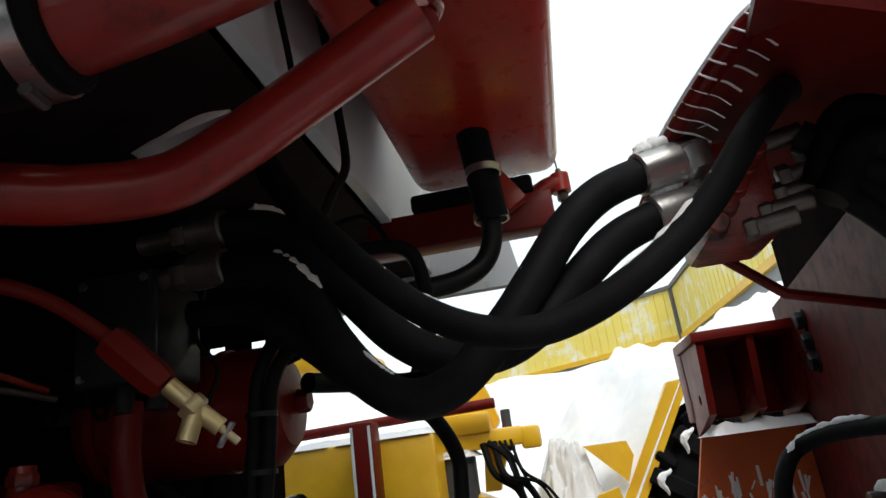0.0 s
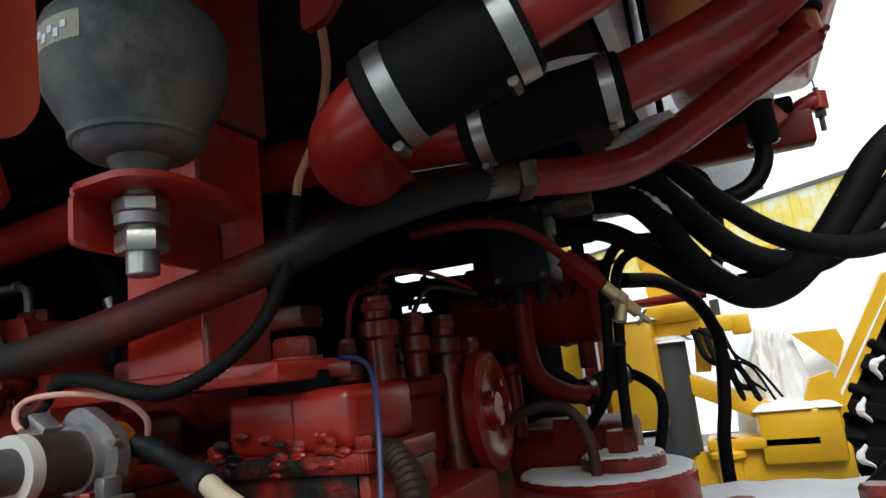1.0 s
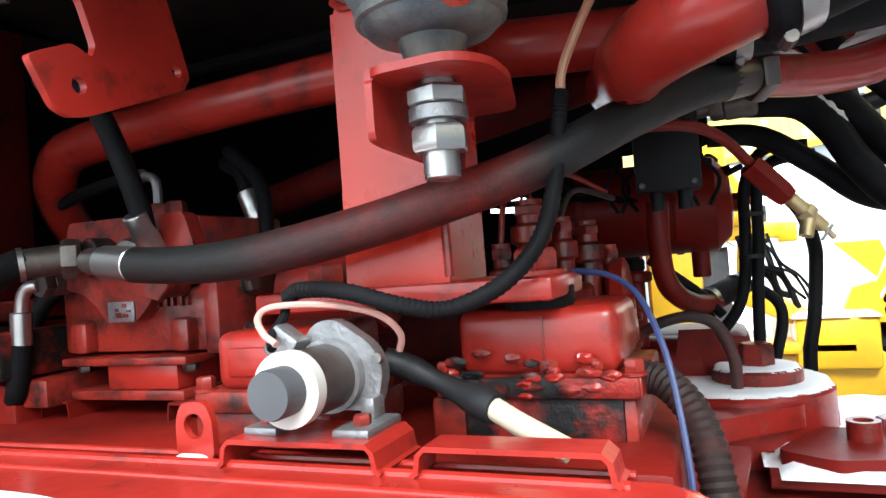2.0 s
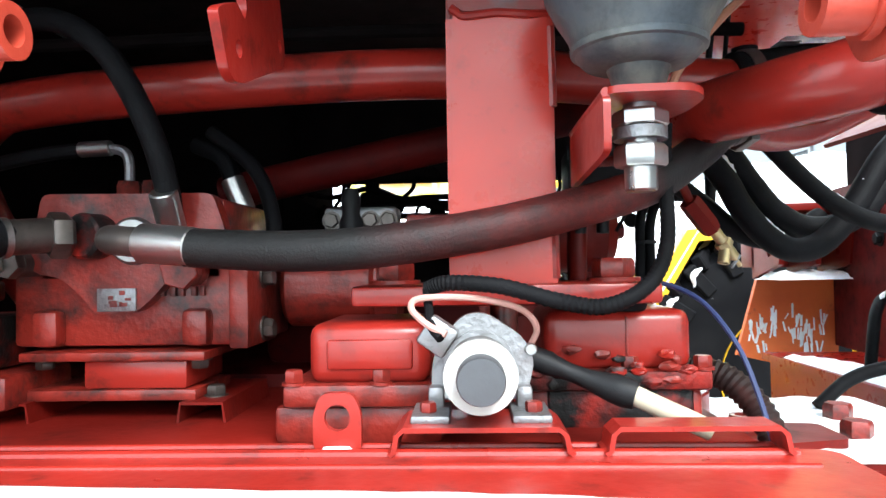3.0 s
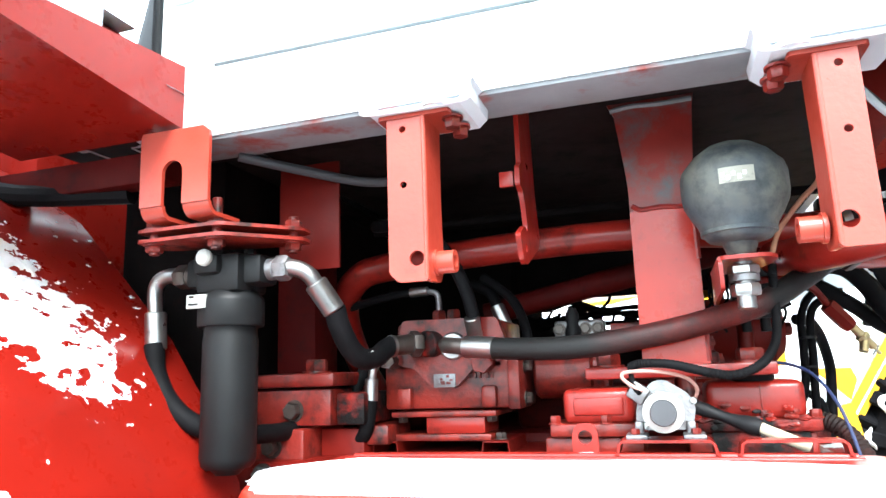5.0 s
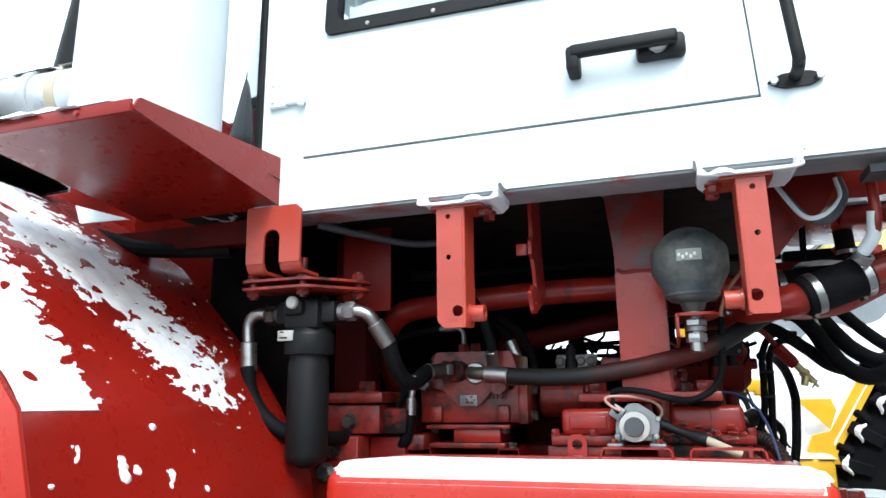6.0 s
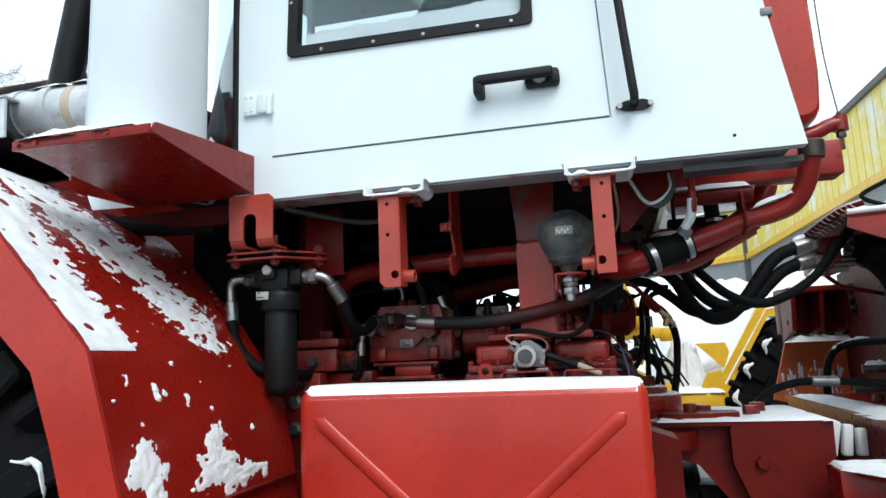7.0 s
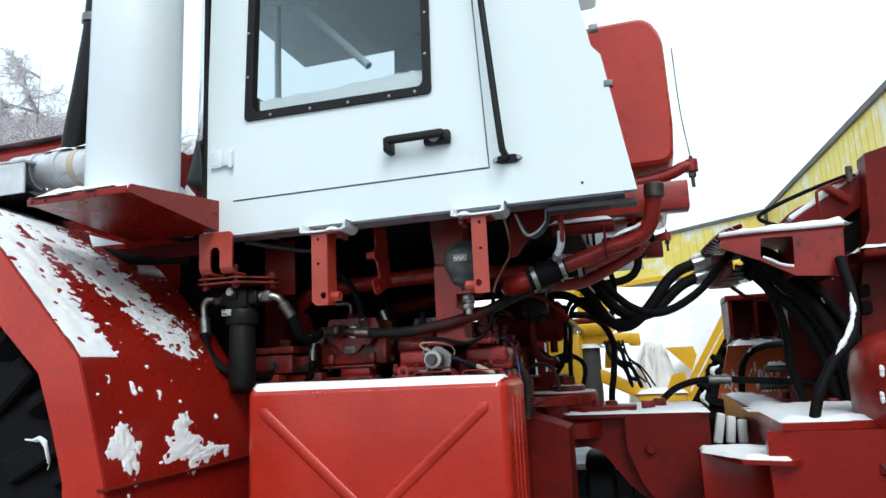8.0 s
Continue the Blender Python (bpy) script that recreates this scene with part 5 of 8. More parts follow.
single("cross_pipe", tube(bm_new(), [(-0.55, 0.62, 1.565), (-0.4, 0.61, 1.595), (-0.24, 0.6, 1.625), (-0.1, 0.59, 1.65), (0.02, 0.56, 1.67)], 0.024, 16), SHADED_RED, "red pipe running behind the post", "pipe")
single("thin_rod", tube(bm_new(), [(-0.75, 0.5, 1.735), (-0.3, 0.5, 1.74), (0.1, 0.5, 1.73)], 0.008, 8), CAVITY, "thin dark rod under the cab floor", "rod")
single("slanting_tube", tube(bm_new(), [(-0.80, 0.10, 1.785), (-0.74, 0.16, 1.775), (-0.66, 0.24, 1.765), (-0.6, 0.28, 1.77)], 0.008, 10), DARK_GREY, "grey tube under the sill", "pipe")


# ---- engine and gearbox inside the frame ----
def powertrain():
    t = thing("gearbox", "grimy red gearbox and engine castings between the frame rails", "gearbox", (-0.3, 0.9, 0.8))
    bm = bm_new()
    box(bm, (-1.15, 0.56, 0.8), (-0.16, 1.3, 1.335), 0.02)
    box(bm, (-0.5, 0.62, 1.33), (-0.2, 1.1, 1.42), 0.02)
    part("case", bm, SHADED_RED, t)
    bm = bm_new()
    for x, y, r, z in ((-0.172, 0.67, 0.020, 1.535), (-0.146, 0.73, 0.016, 1.512), (-0.122, 0.78, 0.018, 1.506), (-0.205, 0.64, 0.013, 1.48), (-0.10, 0.83, 0.014, 1.47), (-0.185, 0.76, 0.015, 1.50)):
        bm = bm_new()
        lathe(bm, [(r * 1.25, 1.25), (r * 1.25, 1.35), (r, 1.36), (r, z - 0.06), (r * 1.35, z - 0.055), (r * 1.35, z - 0.035), (r * 0.9, z - 0.03), (r * 0.9, z)], (x, y, 0), seg=18)
        part("engine_column", bm, CAST_RED, t)
        part("column_nut", hexa(bm_new(), (x, y, z - 0.02), (0, 0, 1), r * 1.9, 0.014), CAST_RED, t)
    part("side_casting", box(bm_new(), (-0.20, 0.80, 1.28), (-0.115, 0.95, 1.455), 0.014, 3), FRAME_RED, t)
    for k in range(4):
        part("casting_rib", box(bm_new(), (-0.204, 0.79 + 0.035 * k, 1.29), (-0.108, 0.799 + 0.035 * k, 1.45), 0.003), FRAME_RED, t)
    for y, z in ((0.80, 1.44), (0.88, 1.44), (0.80, 1.31), (0.88, 1.31)):
        bolt("bolt", (-0.115, y, z), (1, 0, 0), 0.016, 0.009, CAST_RED, t)
    for k, pts in enumerate(([(-0.172, 0.67, 1.53), (-0.17, 0.70, 1.57), (-0.14, 0.78, 1.575), (-0.10, 0.86, 1.55)], [(-0.146, 0.73, 1.51), (-0.13, 0.77, 1.55), (-0.09, 0.86, 1.54)], [(-0.205, 0.64, 1.48), (-0.20, 0.66, 1.54), (-0.19, 0.74, 1.56)])):
        part("fuel_pipe", tube(bm_new(), pts, 0.004, 8), STEEL if k == 1 else CAST_RED, t)
    bm = bm_new()
    rod(bm, (-0.16, 0.72, 1.3), (-0.16, 0.72, 1.40), 0.045, 24)
    rod(bm, (-0.16, 0.72, 1.39), (-0.16, 0.72, 1.42), 0.055, 24)
    part("side_drum", bm, FRAME_RED, t)
    bm = bm_new()
    rod(bm, (-0.43, 0.5, 1.44), (-0.32, 0.5, 1.44), 0.045, 28)
    rod(bm, (-0.33, 0.5, 1.44), (-0.30, 0.5, 1.44), 0.055, 28)
    part("coupling_housing", bm, CAST_RED, t)
    part("valve_block", box(bm_new(), (-0.405, 0.575, 1.505), (-0.31, 0.62, 1.54), 0.005), ALU, t, "pale cast valve block")
    for x in (-0.395, -0.345, -0.322):
        bolt("bolt", (x, 0.576, 1.523), (0, -1, 0), 0.017, 0.008, STEEL, t)
    part("valve_flange", box(bm_new(), (-0.30, 0.58, 1.50), (-0.235, 0.63, 1.53), 0.004), CAST_RED, t)
    part("valve_stem", lathe(bm_new(), [(0.015, 0), (0.015, 0.02), (0.011, 0.03), (0.013, 0.05), (0.008, 0.062), (0, 0.064)], (-0.368, 0.565, 1.50), (0, 0, 1), 18), PLASTIC, t)
    # Black bodies added behind the engine to shut out daylight and leave narrow gaps.
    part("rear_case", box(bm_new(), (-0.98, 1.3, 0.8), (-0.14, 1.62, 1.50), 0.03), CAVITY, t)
    part("far_blocker", box(bm_new(), (-1.0, 1.1, 1.33), (-0.60, 1.6, 1.86), 0.01), CAVITY, t)
    part("far_blocker", box(bm_new(), (-0.73, 1.2, 1.42), (-0.14, 1.28, 1.55), 0.01), CAVITY, t)
    part("far_blocker", box(bm_new(), (-0.73, 1.2, 1.652), (0.05, 1.25, 1.86), 0.01), CAVITY, t)
    part("far_blocker", box(bm_new(), (-0.215, 1.2, 1.55), (-0.12, 1.26, 1.672), 0.004), CAVITY, t)
    part("far_blocker", box(bm_new(), (-0.73, 1.2, 1.55), (-0.60, 1.26, 1.672), 0.004), CAVITY, t)
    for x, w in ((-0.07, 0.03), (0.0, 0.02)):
        part("far_blocker", box(bm_new(), (x, 1.21, 1.57), (x + w, 1.25, 1.68), 0.002), CAVITY, t)
    for pts, r in (([(-0.58, 1.22, 1.63), (-0.52, 1.22, 1.622), (-0.44, 1.22, 1.64), (-0.36, 1.22, 1.615), (-0.24, 1.22, 1.62)], 0.006), ([(-0.55, 1.22, 1.57), (-0.52, 1.22, 1.60), (-0.50, 1.22, 1.64), (-0.51, 1.22, 1.68)], 0.004),
                   ([(-0.39, 1.23, 1.57), (-0.375, 1.23, 1.61), (-0.345, 1.23, 1.64), (-0.34, 1.23, 1.68)], 0.005), ([(-0.34, 1.23, 1.57), (-0.33, 1.23, 1.6), (-0.29, 1.23, 1.62), (-0.24, 1.23, 1.61)], 0.004)):
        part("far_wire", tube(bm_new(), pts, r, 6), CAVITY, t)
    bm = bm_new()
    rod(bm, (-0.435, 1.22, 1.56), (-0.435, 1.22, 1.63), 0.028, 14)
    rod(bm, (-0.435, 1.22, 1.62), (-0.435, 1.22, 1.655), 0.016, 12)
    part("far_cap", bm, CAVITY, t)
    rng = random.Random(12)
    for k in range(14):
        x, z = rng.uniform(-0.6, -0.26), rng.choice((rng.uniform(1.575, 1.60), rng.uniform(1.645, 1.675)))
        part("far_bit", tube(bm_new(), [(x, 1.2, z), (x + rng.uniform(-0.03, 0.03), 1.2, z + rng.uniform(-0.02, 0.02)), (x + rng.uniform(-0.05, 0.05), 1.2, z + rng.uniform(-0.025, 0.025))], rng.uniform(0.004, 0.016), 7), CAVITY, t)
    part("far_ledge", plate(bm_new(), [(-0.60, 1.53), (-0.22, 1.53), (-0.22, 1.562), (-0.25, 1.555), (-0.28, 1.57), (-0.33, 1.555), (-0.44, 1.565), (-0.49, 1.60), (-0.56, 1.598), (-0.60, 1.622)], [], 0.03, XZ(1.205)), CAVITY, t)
    part("front_blocker", box(bm_new(), (-1.2, 0.3, 0.9), (-0.97, 1.7, 1.86)), CAVITY, t)


powertrain()


def frame_rail():
    t = thing("front_frame", "red front frame rail below the engine", "tractor frame", (-0.3, 0.3, 0.9))
    part("rail", box(bm_new(), (-1.0, 0.262, 0.8), (0.02, 0.56, 1.315), 0.008), FRAME_RED, t)
    part("rail_end", plate(bm_new(), rounded([(-0.03, 0.8), (0.14, 0.8), (0.14, 1.16), (0.02, 1.2), (-0.03, 1.29)], 0.01), [], 0.15, XZ(0.42)), FRAME_RED, t)
    part("cross_shelf", plate(bm_new(), rounded([(-0.02, 0.3), (0.05, 0.34), (0.07, 0.6), (-0.02, 0.6)], 0.01), [], 0.008, XY(1.232)), FRAME_RED, t)
    for lo, hi, mat in (((-0.92, 0.285, 1.431), (-0.735, 0.45, 1.455), CAST_RED), ((-0.92, 0.295, 1.366), (-0.745, 0.45, 1.428), CAST_RED), ((-0.744, 0.31, 1.366), (-0.69, 0.45, 1.42), GRIME_AND_SHADE),
                        ((-0.92, 0.275, 1.2), (-0.785, 0.45, 1.363), CAST_RED), ((-0.784, 0.33, 1.2), (-0.70, 0.45, 1.36), FRAME_RED), ((-0.72, 0.34, 1.33), (-0.66, 0.45, 1.364), CAST_RED)):
        part("mount_block", box(bm_new(), lo, hi, 0.006), mat, t)
    for x, z in ((-0.845, 1.335), (-0.815, 1.392)):
        bolt("bolt", (x, 0.276 if z < 1.36 else 0.296, z), (0, -1, 0), 0.026, 0.014, STEEL, t)
    bolt("bolt", (-0.79, 0.33, 1.455), (0, 0, 1), 0.034, 0.02, CAST_RED, t)
    for z in (1.290, 1.216):
        bolt("bolt", (-0.853, 0.262, z), (0, -1, 0), 0.028, 0.012, ZINC, t)
    part("front_upright", box(bm_new(), (-0.89, 0.36, 1.455), (-0.81, 0.45, 1.82), 0.004), SHADED_RED, t)
    part("side_plate", box(bm_new(), (-0.80, 0.192, 1.0), (-0.66, 0.262, 1.29), 0.004), TANK_RED, t)


frame_rail()


# ---- red box tank with pressed ridges ----
def fuel_tank():
    x0, x1, y0, y1, z0, z1 = -0.688, 0.052, -0.065, 0.215, 0.78, 1.33
    t = thing("fuel_tank", "red pressed-steel box tank with crossed ridges on its face", "fuel tank", ((x0 + x1) / 2, 0.07, z0))
    part("shell", box(bm_new(), (x0, y0, z0), (x1, y1, z1), 0.026, 5), TANK_RED, t)
    cx, cz = (x0 + x1) / 2, 0.985
    for sx, sz in ((-1, 1), (1, 1), (-1, -1), (1, -1)):
        tip = Vector((cx + sx * 0.325, y0 - 0.0005, cz + sz * 0.287))
        mid = Vector((cx + sx * 0.03, y0 - 0.0005, cz + sz * 0.03))
        bm = tube(bm_new(), [mid, mid.lerp(tip, 0.5), tip], 0.0155, 20, 14, lambda u: math.sqrt(max(1 - max((u - 0.955) / 0.045, 0) ** 2, 0.003)))
        for v in bm.verts:
            v.co.y = y0 + (v.co.y - y0) * 0.42
        part("ridge", bm, TANK_RED, t)
    bm = bm_new()
    for yy in (0.02, 0.07, 0.12):
        box(bm, (x1 - 0.002, yy, z0 + 0.05), (x1 + 0.002, yy + 0.012, z1 - 0.05), 0.001)
    part("side_bead", bm, TANK_RED, t)
    part("top_panel", plate(bm_new(), rounded([(x0 + 0.03, 0.08), (x1 - 0.03, 0.05), (x1 - 0.02, y1 - 0.02), (x0 + 0.02, y1 - 0.02)], 0.02), [], 0.002, XY(z1 - 0.0005)), RED, t, "worn, darker red top of the tank")
    for y, r in ((0.155, 0.003), (0.185, 0.0045), (0.208, 0.003)):
        part("top_ridge", tube(bm_new(), [(x0 + 0.04, y, z1 + 0.0005), (-0.3, y + 0.001, z1 + 0.001), (x1 - 0.05, y, z1 + 0.0005)], r, 8), RED, t)


fuel_tank()
flat_snow("snow_on_tank", [(-0.672, -0.045), (-0.655, -0.058), (0.03, -0.058), (0.044, -0.045), (0.035, 0.045), (-0.026, 0.067), (-0.119, 0.081), (-0.264, 0.096), (-0.411, 0.107), (-0.60, 0.112), (-0.64, 0.06), (-0.672, 0.0)], 1.3305, 0.008, "even layer of snow on the tank top", 0.006, 0.008, lambda x, y: min(math.sqrt(max(0.026 ** 2 - min(max(-0.039 - y, 0), 0.0258) ** 2, 0)) - 0.026, 0), 0.0, 4.0)


# ---- front fender, wheel and the shelf above it ----
F_OUT = [(-0.80, 0.95), (-0.822, 1.134), (-0.866, 1.285), (-0.912, 1.429), (-0.985, 1.508), (-1.055, 1.582), (-1.175, 1.712), (-1.35, 1.86), (-1.6, 1.95)]
F_IN = [(-0.80, 0.95), (-0.825, 1.15), (-0.852, 1.29), (-0.925, 1.42), (-0.99, 1.515), (-1.07, 1.6), (-1.20, 1.735), (-1.38, 1.85), (-1.6, 1.95)]


def fender_point(u, v):
    """u runs up along the profile, v from the outer edge to the inner one."""
    k = u * (len(F_OUT) - 1)
    i = min(int(k), len(F_OUT) - 2)
    f = k - i

    def at(w):
        w2 = w * w * (3 - 2 * w)
        a = Vector(F_OUT[i]).lerp(Vector(F_OUT[i + 1]), f)
        b = Vector(F_IN[i]).lerp(Vector(F_IN[i + 1]), f)
        c = a.lerp(b, w2)
        return Vector((c.x, -0.432 + 0.62 * w, c.y))

    p = at(v)
    a, b = Vector(F_OUT[i]), Vector(F_OUT[i + 1])
    d = b - a
    return p, Vector((d.y, 0, -d.x)).normalized()


def fender():
    t = thing("fender", "red sheet-steel mudguard over the front wheel", "mudguard", (-0.9, -0.1, 0.95))
    us = [i / 32 for i in range(33)]
    rows = [[fender_point(u, v / 8)[0] for v in range(9)] for u in us]
    part("wing", sheet(bm_new(), rows, 0.005), FENDER_RED, t)
    lip_in = [(-0.925, 0.95), (-0.937, 1.137), (-0.975, 1.26), (-1.026, 1.394), (-1.09, 1.455), (-1.158, 1.518), (-1.27, 1.63), (-1.42, 1.75), (-1.6, 1.80)]
    rows = [[(a[0], -0.434, a[1]), (b[0], -0.437, b[1])] for a, b in zip(F_OUT, lip_in)]
    # Brighter red than the wing, standing for sky sheen on the lip.
    part("lip", sheet(bm_new(), rows, 0.005), TANK_RED, t)
    bm = bm_new()
    box(bm, (-0.835, -0.44, 1.118), (-0.80, 0.18, 1.124), 0.001)
    part("joint_strip", bm, FRAME_RED, t)
    # inner skirt closing the wheel arch, black to stand for the shade there
    bm = bm_new()
    rows = [[(a[0], 0.188, a[1]), (a[0] - 0.3, 0.188, a[1] - 0.25)] for a in F_IN]
    sheet(bm, rows, 0.005)
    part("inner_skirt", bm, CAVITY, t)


fender()


def fender_cover(u, v, p):
    n1 = noise.fractal(Vector((p.x * 9, p.y * 7, p.z * 9)), 0.9, 2.1, 5)
    n2 = noise.fractal(Vector((p.x * 62 + 5, p.y * 44, p.z * 62)), 0.65, 2.2, 5)
    if p.z <= 1.425 and v < 0.3:
        return -1.0
    h = p.z - 1.43
    a = 1.75 - (v / (0.20 + 0.08 * h)) ** 2 * 1.45
    mid = 0.70 - 0.8 * h
    b = 0.76 + 0.5 * h - ((v - mid) / (0.14 + 0.12 * h)) ** 2 * 0.55
    return max(a, b, -0.30) - 16 * max(1.445 - p.z, 0) * min(max((v - 0.25) * 8, 0), 1) + n1 * 0.24 + max(n2, -0.8 - 6 * max(v - 0.1, 0)) * (0.40 + 0.34 * min(v / 0.25, 1)) - 0.02


snow_on("snow_on_fender", fender_point, fender_cover, 400, 270, 0.007, "patchy wind-blown snow stuck on the red mudguard", 30.0)


def stuck(px, pz_v, w, h, seed):
    """A lump of snow stuck on the steep lower wing."""
    z, v = px, pz_v
    k = next(i for i in range(len(F_OUT) - 1) if F_OUT[i][1] <= z <= F_OUT[i + 1][1])
    u0 = (k + (z - F_OUT[k][1]) / (F_OUT[k + 1][1] - F_OUT[k][1])) / (len(F_OUT) - 1)
    o = Vector((seed * 3.1, seed * 1.7, 0))

    def point(a, b):
        return fender_point(u0 + (a - 0.5) * h, min(max(v + (b - 0.5) * w, 0), 1))

    def cover(a, b, p):
        return 0.60 - 1.1 * math.hypot((a - 0.5) * 2, (b - 0.5) * 2) + 0.36 * noise.fractal(p * 26 + o, 0.75, 2.1, 5)

    snow_on("snow_lump", point, cover, 44, 44, 0.010, "lump of snow stuck to the mudguard", 110.0)


for i, (z, v, w, h) in enumerate(((1.195, 0.125, 0.36, 0.22), (1.17, 0.50, 0.62, 0.19), (1.15, 0.64, 0.66, 0.09), (1.215, 0.49, 0.27, 0.19), (1.362, 0.12, 0.10, 0.075), (1.345, 0.24, 0.08, 0.075), (1.342, 0.285, 0.06, 0.045),
                                  (1.328, 0.385, 0.10, 0.06), (1.36, 0.49, 0.035, 0.02), (1.30, 0.50, 0.03, 0.018), (1.335, 0.05, 0.03, 0.012), (1.15, 0.31, 0.06, 0.02), (1.24, 0.72, 0.05, 0.03), (1.40, 0.36, 0.06, 0.02))):
    stuck(z, v, w, h, i)


def big_wheel(name, label, cx, cy, cz, R, width, snow_seed, rim_mat):
    t = thing(name, label, "wheel", (cx, cy, cz - R))
    h = width / 2
    prof = [(R * 0.44, -h * 0.8), (R * 0.56, -h), (R * 0.8, -h * 1.02), (R * 0.9, -h * 0.96), (R * 0.945, -h * 0.8), (R * 0.95, 0), (R * 0.945, h * 0.8), (R * 0.9, h * 0.96), (R * 0.8, h * 1.02), (R * 0.56, h), (R * 0.44, h * 0.8)]
    tyre = part("tyre", lathe(bm_new(), prof, (cx, cy, cz), (0, 1, 0), 56), TYRE, t, "black chevron-lug tyre")
    n, rng = 24, random.Random(snow_seed)
    hub = Matrix.Translation((cx, cy, cz))
    for k in range(n):
        for s in (-1, 1):
            m = hub @ Matrix.Rotation(2 * math.pi * (k + (0.5 if s > 0 else 0)) / n, 4, "Y") @ Matrix.Translation((0, s * h * 0.52, R * 0.95)) @ Matrix.Rotation(radians(38 * s), 4, "Z")
            part("lug", box(bm_new(), (-0.03, -h * 0.62, -0.05), (0.03, h * 0.74, R * 0.05), 0.008, 1, m=m), TYRE, tyre)
            if rng.random() < (0.35 if snow_seed == 1 else 0.7):
                part("snow_patch", box(bm_new(), (-0.026, h * rng.uniform(-0.3, 0.2), R * 0.04), (rng.uniform(0.0, 0.025), h * rng.uniform(0.35, 0.7), R * 0.05 + 0.006), 0.005, 2, m=m), SNOW, tyre)
        m = hub @ Matrix.Rotation(2 * math.pi * (k + 0.25) / n + radians(14), 4, "Y")
        part("shoulder_lug", box(bm_new(), (-0.035, -h * 1.1, R * 0.76), (0.035, -h * 0.9, R * 0.985), 0.008, 1, m=m), TYRE, tyre)
        if rng.random() < (0.8 if snow_seed == 2 else 0.55):
            bm = tube(bm_new(), [(-0.045, -h * 1.09, R * 0.87), (-0.02, -h * 1.11, R * 0.925), (0.01, -h * 1.11, R * 0.935), (0.05, -h * 1.08, R * rng.uniform(0.89, 0.93))], 0.015 if snow_seed == 2 else 0.007, 8, 4, lambda u: 0.25 + 0.75 * math.sin(3.1 * u + 0.02))
            for v in bm.verts:
                v.co = m @ (v.co + 0.008 * noise.noise_vector(v.co * 40))
            part("snow_patch", bm, SNOW, tyre)
    part("rim", lathe(bm_new(), [(0.05, -h * 0.3), (R * 0.34, -h * 0.45), (R * 0.42, -h * 0.75), (R * 0.45, -h * 0.85), (R * 0.45, h * 0.8), (R * 0.1, h * 0.3)], (cx, cy, cz), (0, 1, 0), 40), rim_mat, t)
    return t


big_wheel("tractor_wheel", "large black front tyre under the red mudguard", -1.72, -0.12, 0.86, 0.84, 0.52, 1, YELLOW)


def shelf():
    t = thing("cleaner_shelf", "red folded steel shelf beside the cab", "shelf", (-1.1, -0.1, 1.82))
    bm = bm_new()
    plate(bm, rounded([(0.045, 1.81), (0.045, 1.912), (-0.35, 1.872), (-0.36, 1.85)], 0.004), [], 0.005, YZ(-0.853))
    sheet(bm, [[(-1.18, -0.36, 1.846), (-0.85, -0.36, 1.846)], [(-1.18, -0.34, 1.85), (-0.85, -0.34, 1.85)], [(-1.18, 0.045, 1.812), (-0.85, 0.045, 1.812)]], 0.005)
    box(bm, (-1.18, -0.362, 1.846), (-0.852, -0.357, 1.866), 0.001)
    box(bm, (-1.18, -0.352, 1.862), (-1.175, 0.04, 1.872), 0.001)
    part("tray", bm, FENDER_RED, t)
    part("rubber_strip", box(bm_new(), (-1.165, -0.352, 1.868), (-0.9, -0.335, 1.875), 0.002), PLASTIC, t)
    for x in (-1.165, -1.12, -0.95):
        part("rivet", lathe(bm_new(), [(0.006, 0), (0.004, 0.004), (0, 0.004)], (x, -0.362, 1.856), (0, -1, 0), 10), RED, t)
    part("rear_arm", plate(bm_new(), rounded([(-1.244, 1.823), (-1.228, 1.784), (-1.107, 1.781)], 0.003), [], 0.004, XZ(-0.08)), WHITE, t, "pale triangular gusset")
    part("under_rail", box(bm_new(), (-1.5, 0.06, 1.75), (-0.9, 0.10, 1.80), 0.004), SHADED_RED, t)


shelf()
flat_snow("snow_on_shelf", [(-1.165, -0.352), (-0.92, -0.352), (-0.88, -0.25), (-0.865, 0.03), (-1.165, 0.03)], 1.866, 0.034, "snow lying on the shelf round the canister", 0.02, 0.03)


flat_snow("snow_by_windscreen", [(-1.15, 0.06), (-1.13, 0.26), (-1.05, 0.15), (-0.93, 0.055), (-0.95, 0.035), (-1.1, 0.03)], 1.858, 0.17, "snow drifted between canister and windscreen", 0.015, 0.07)


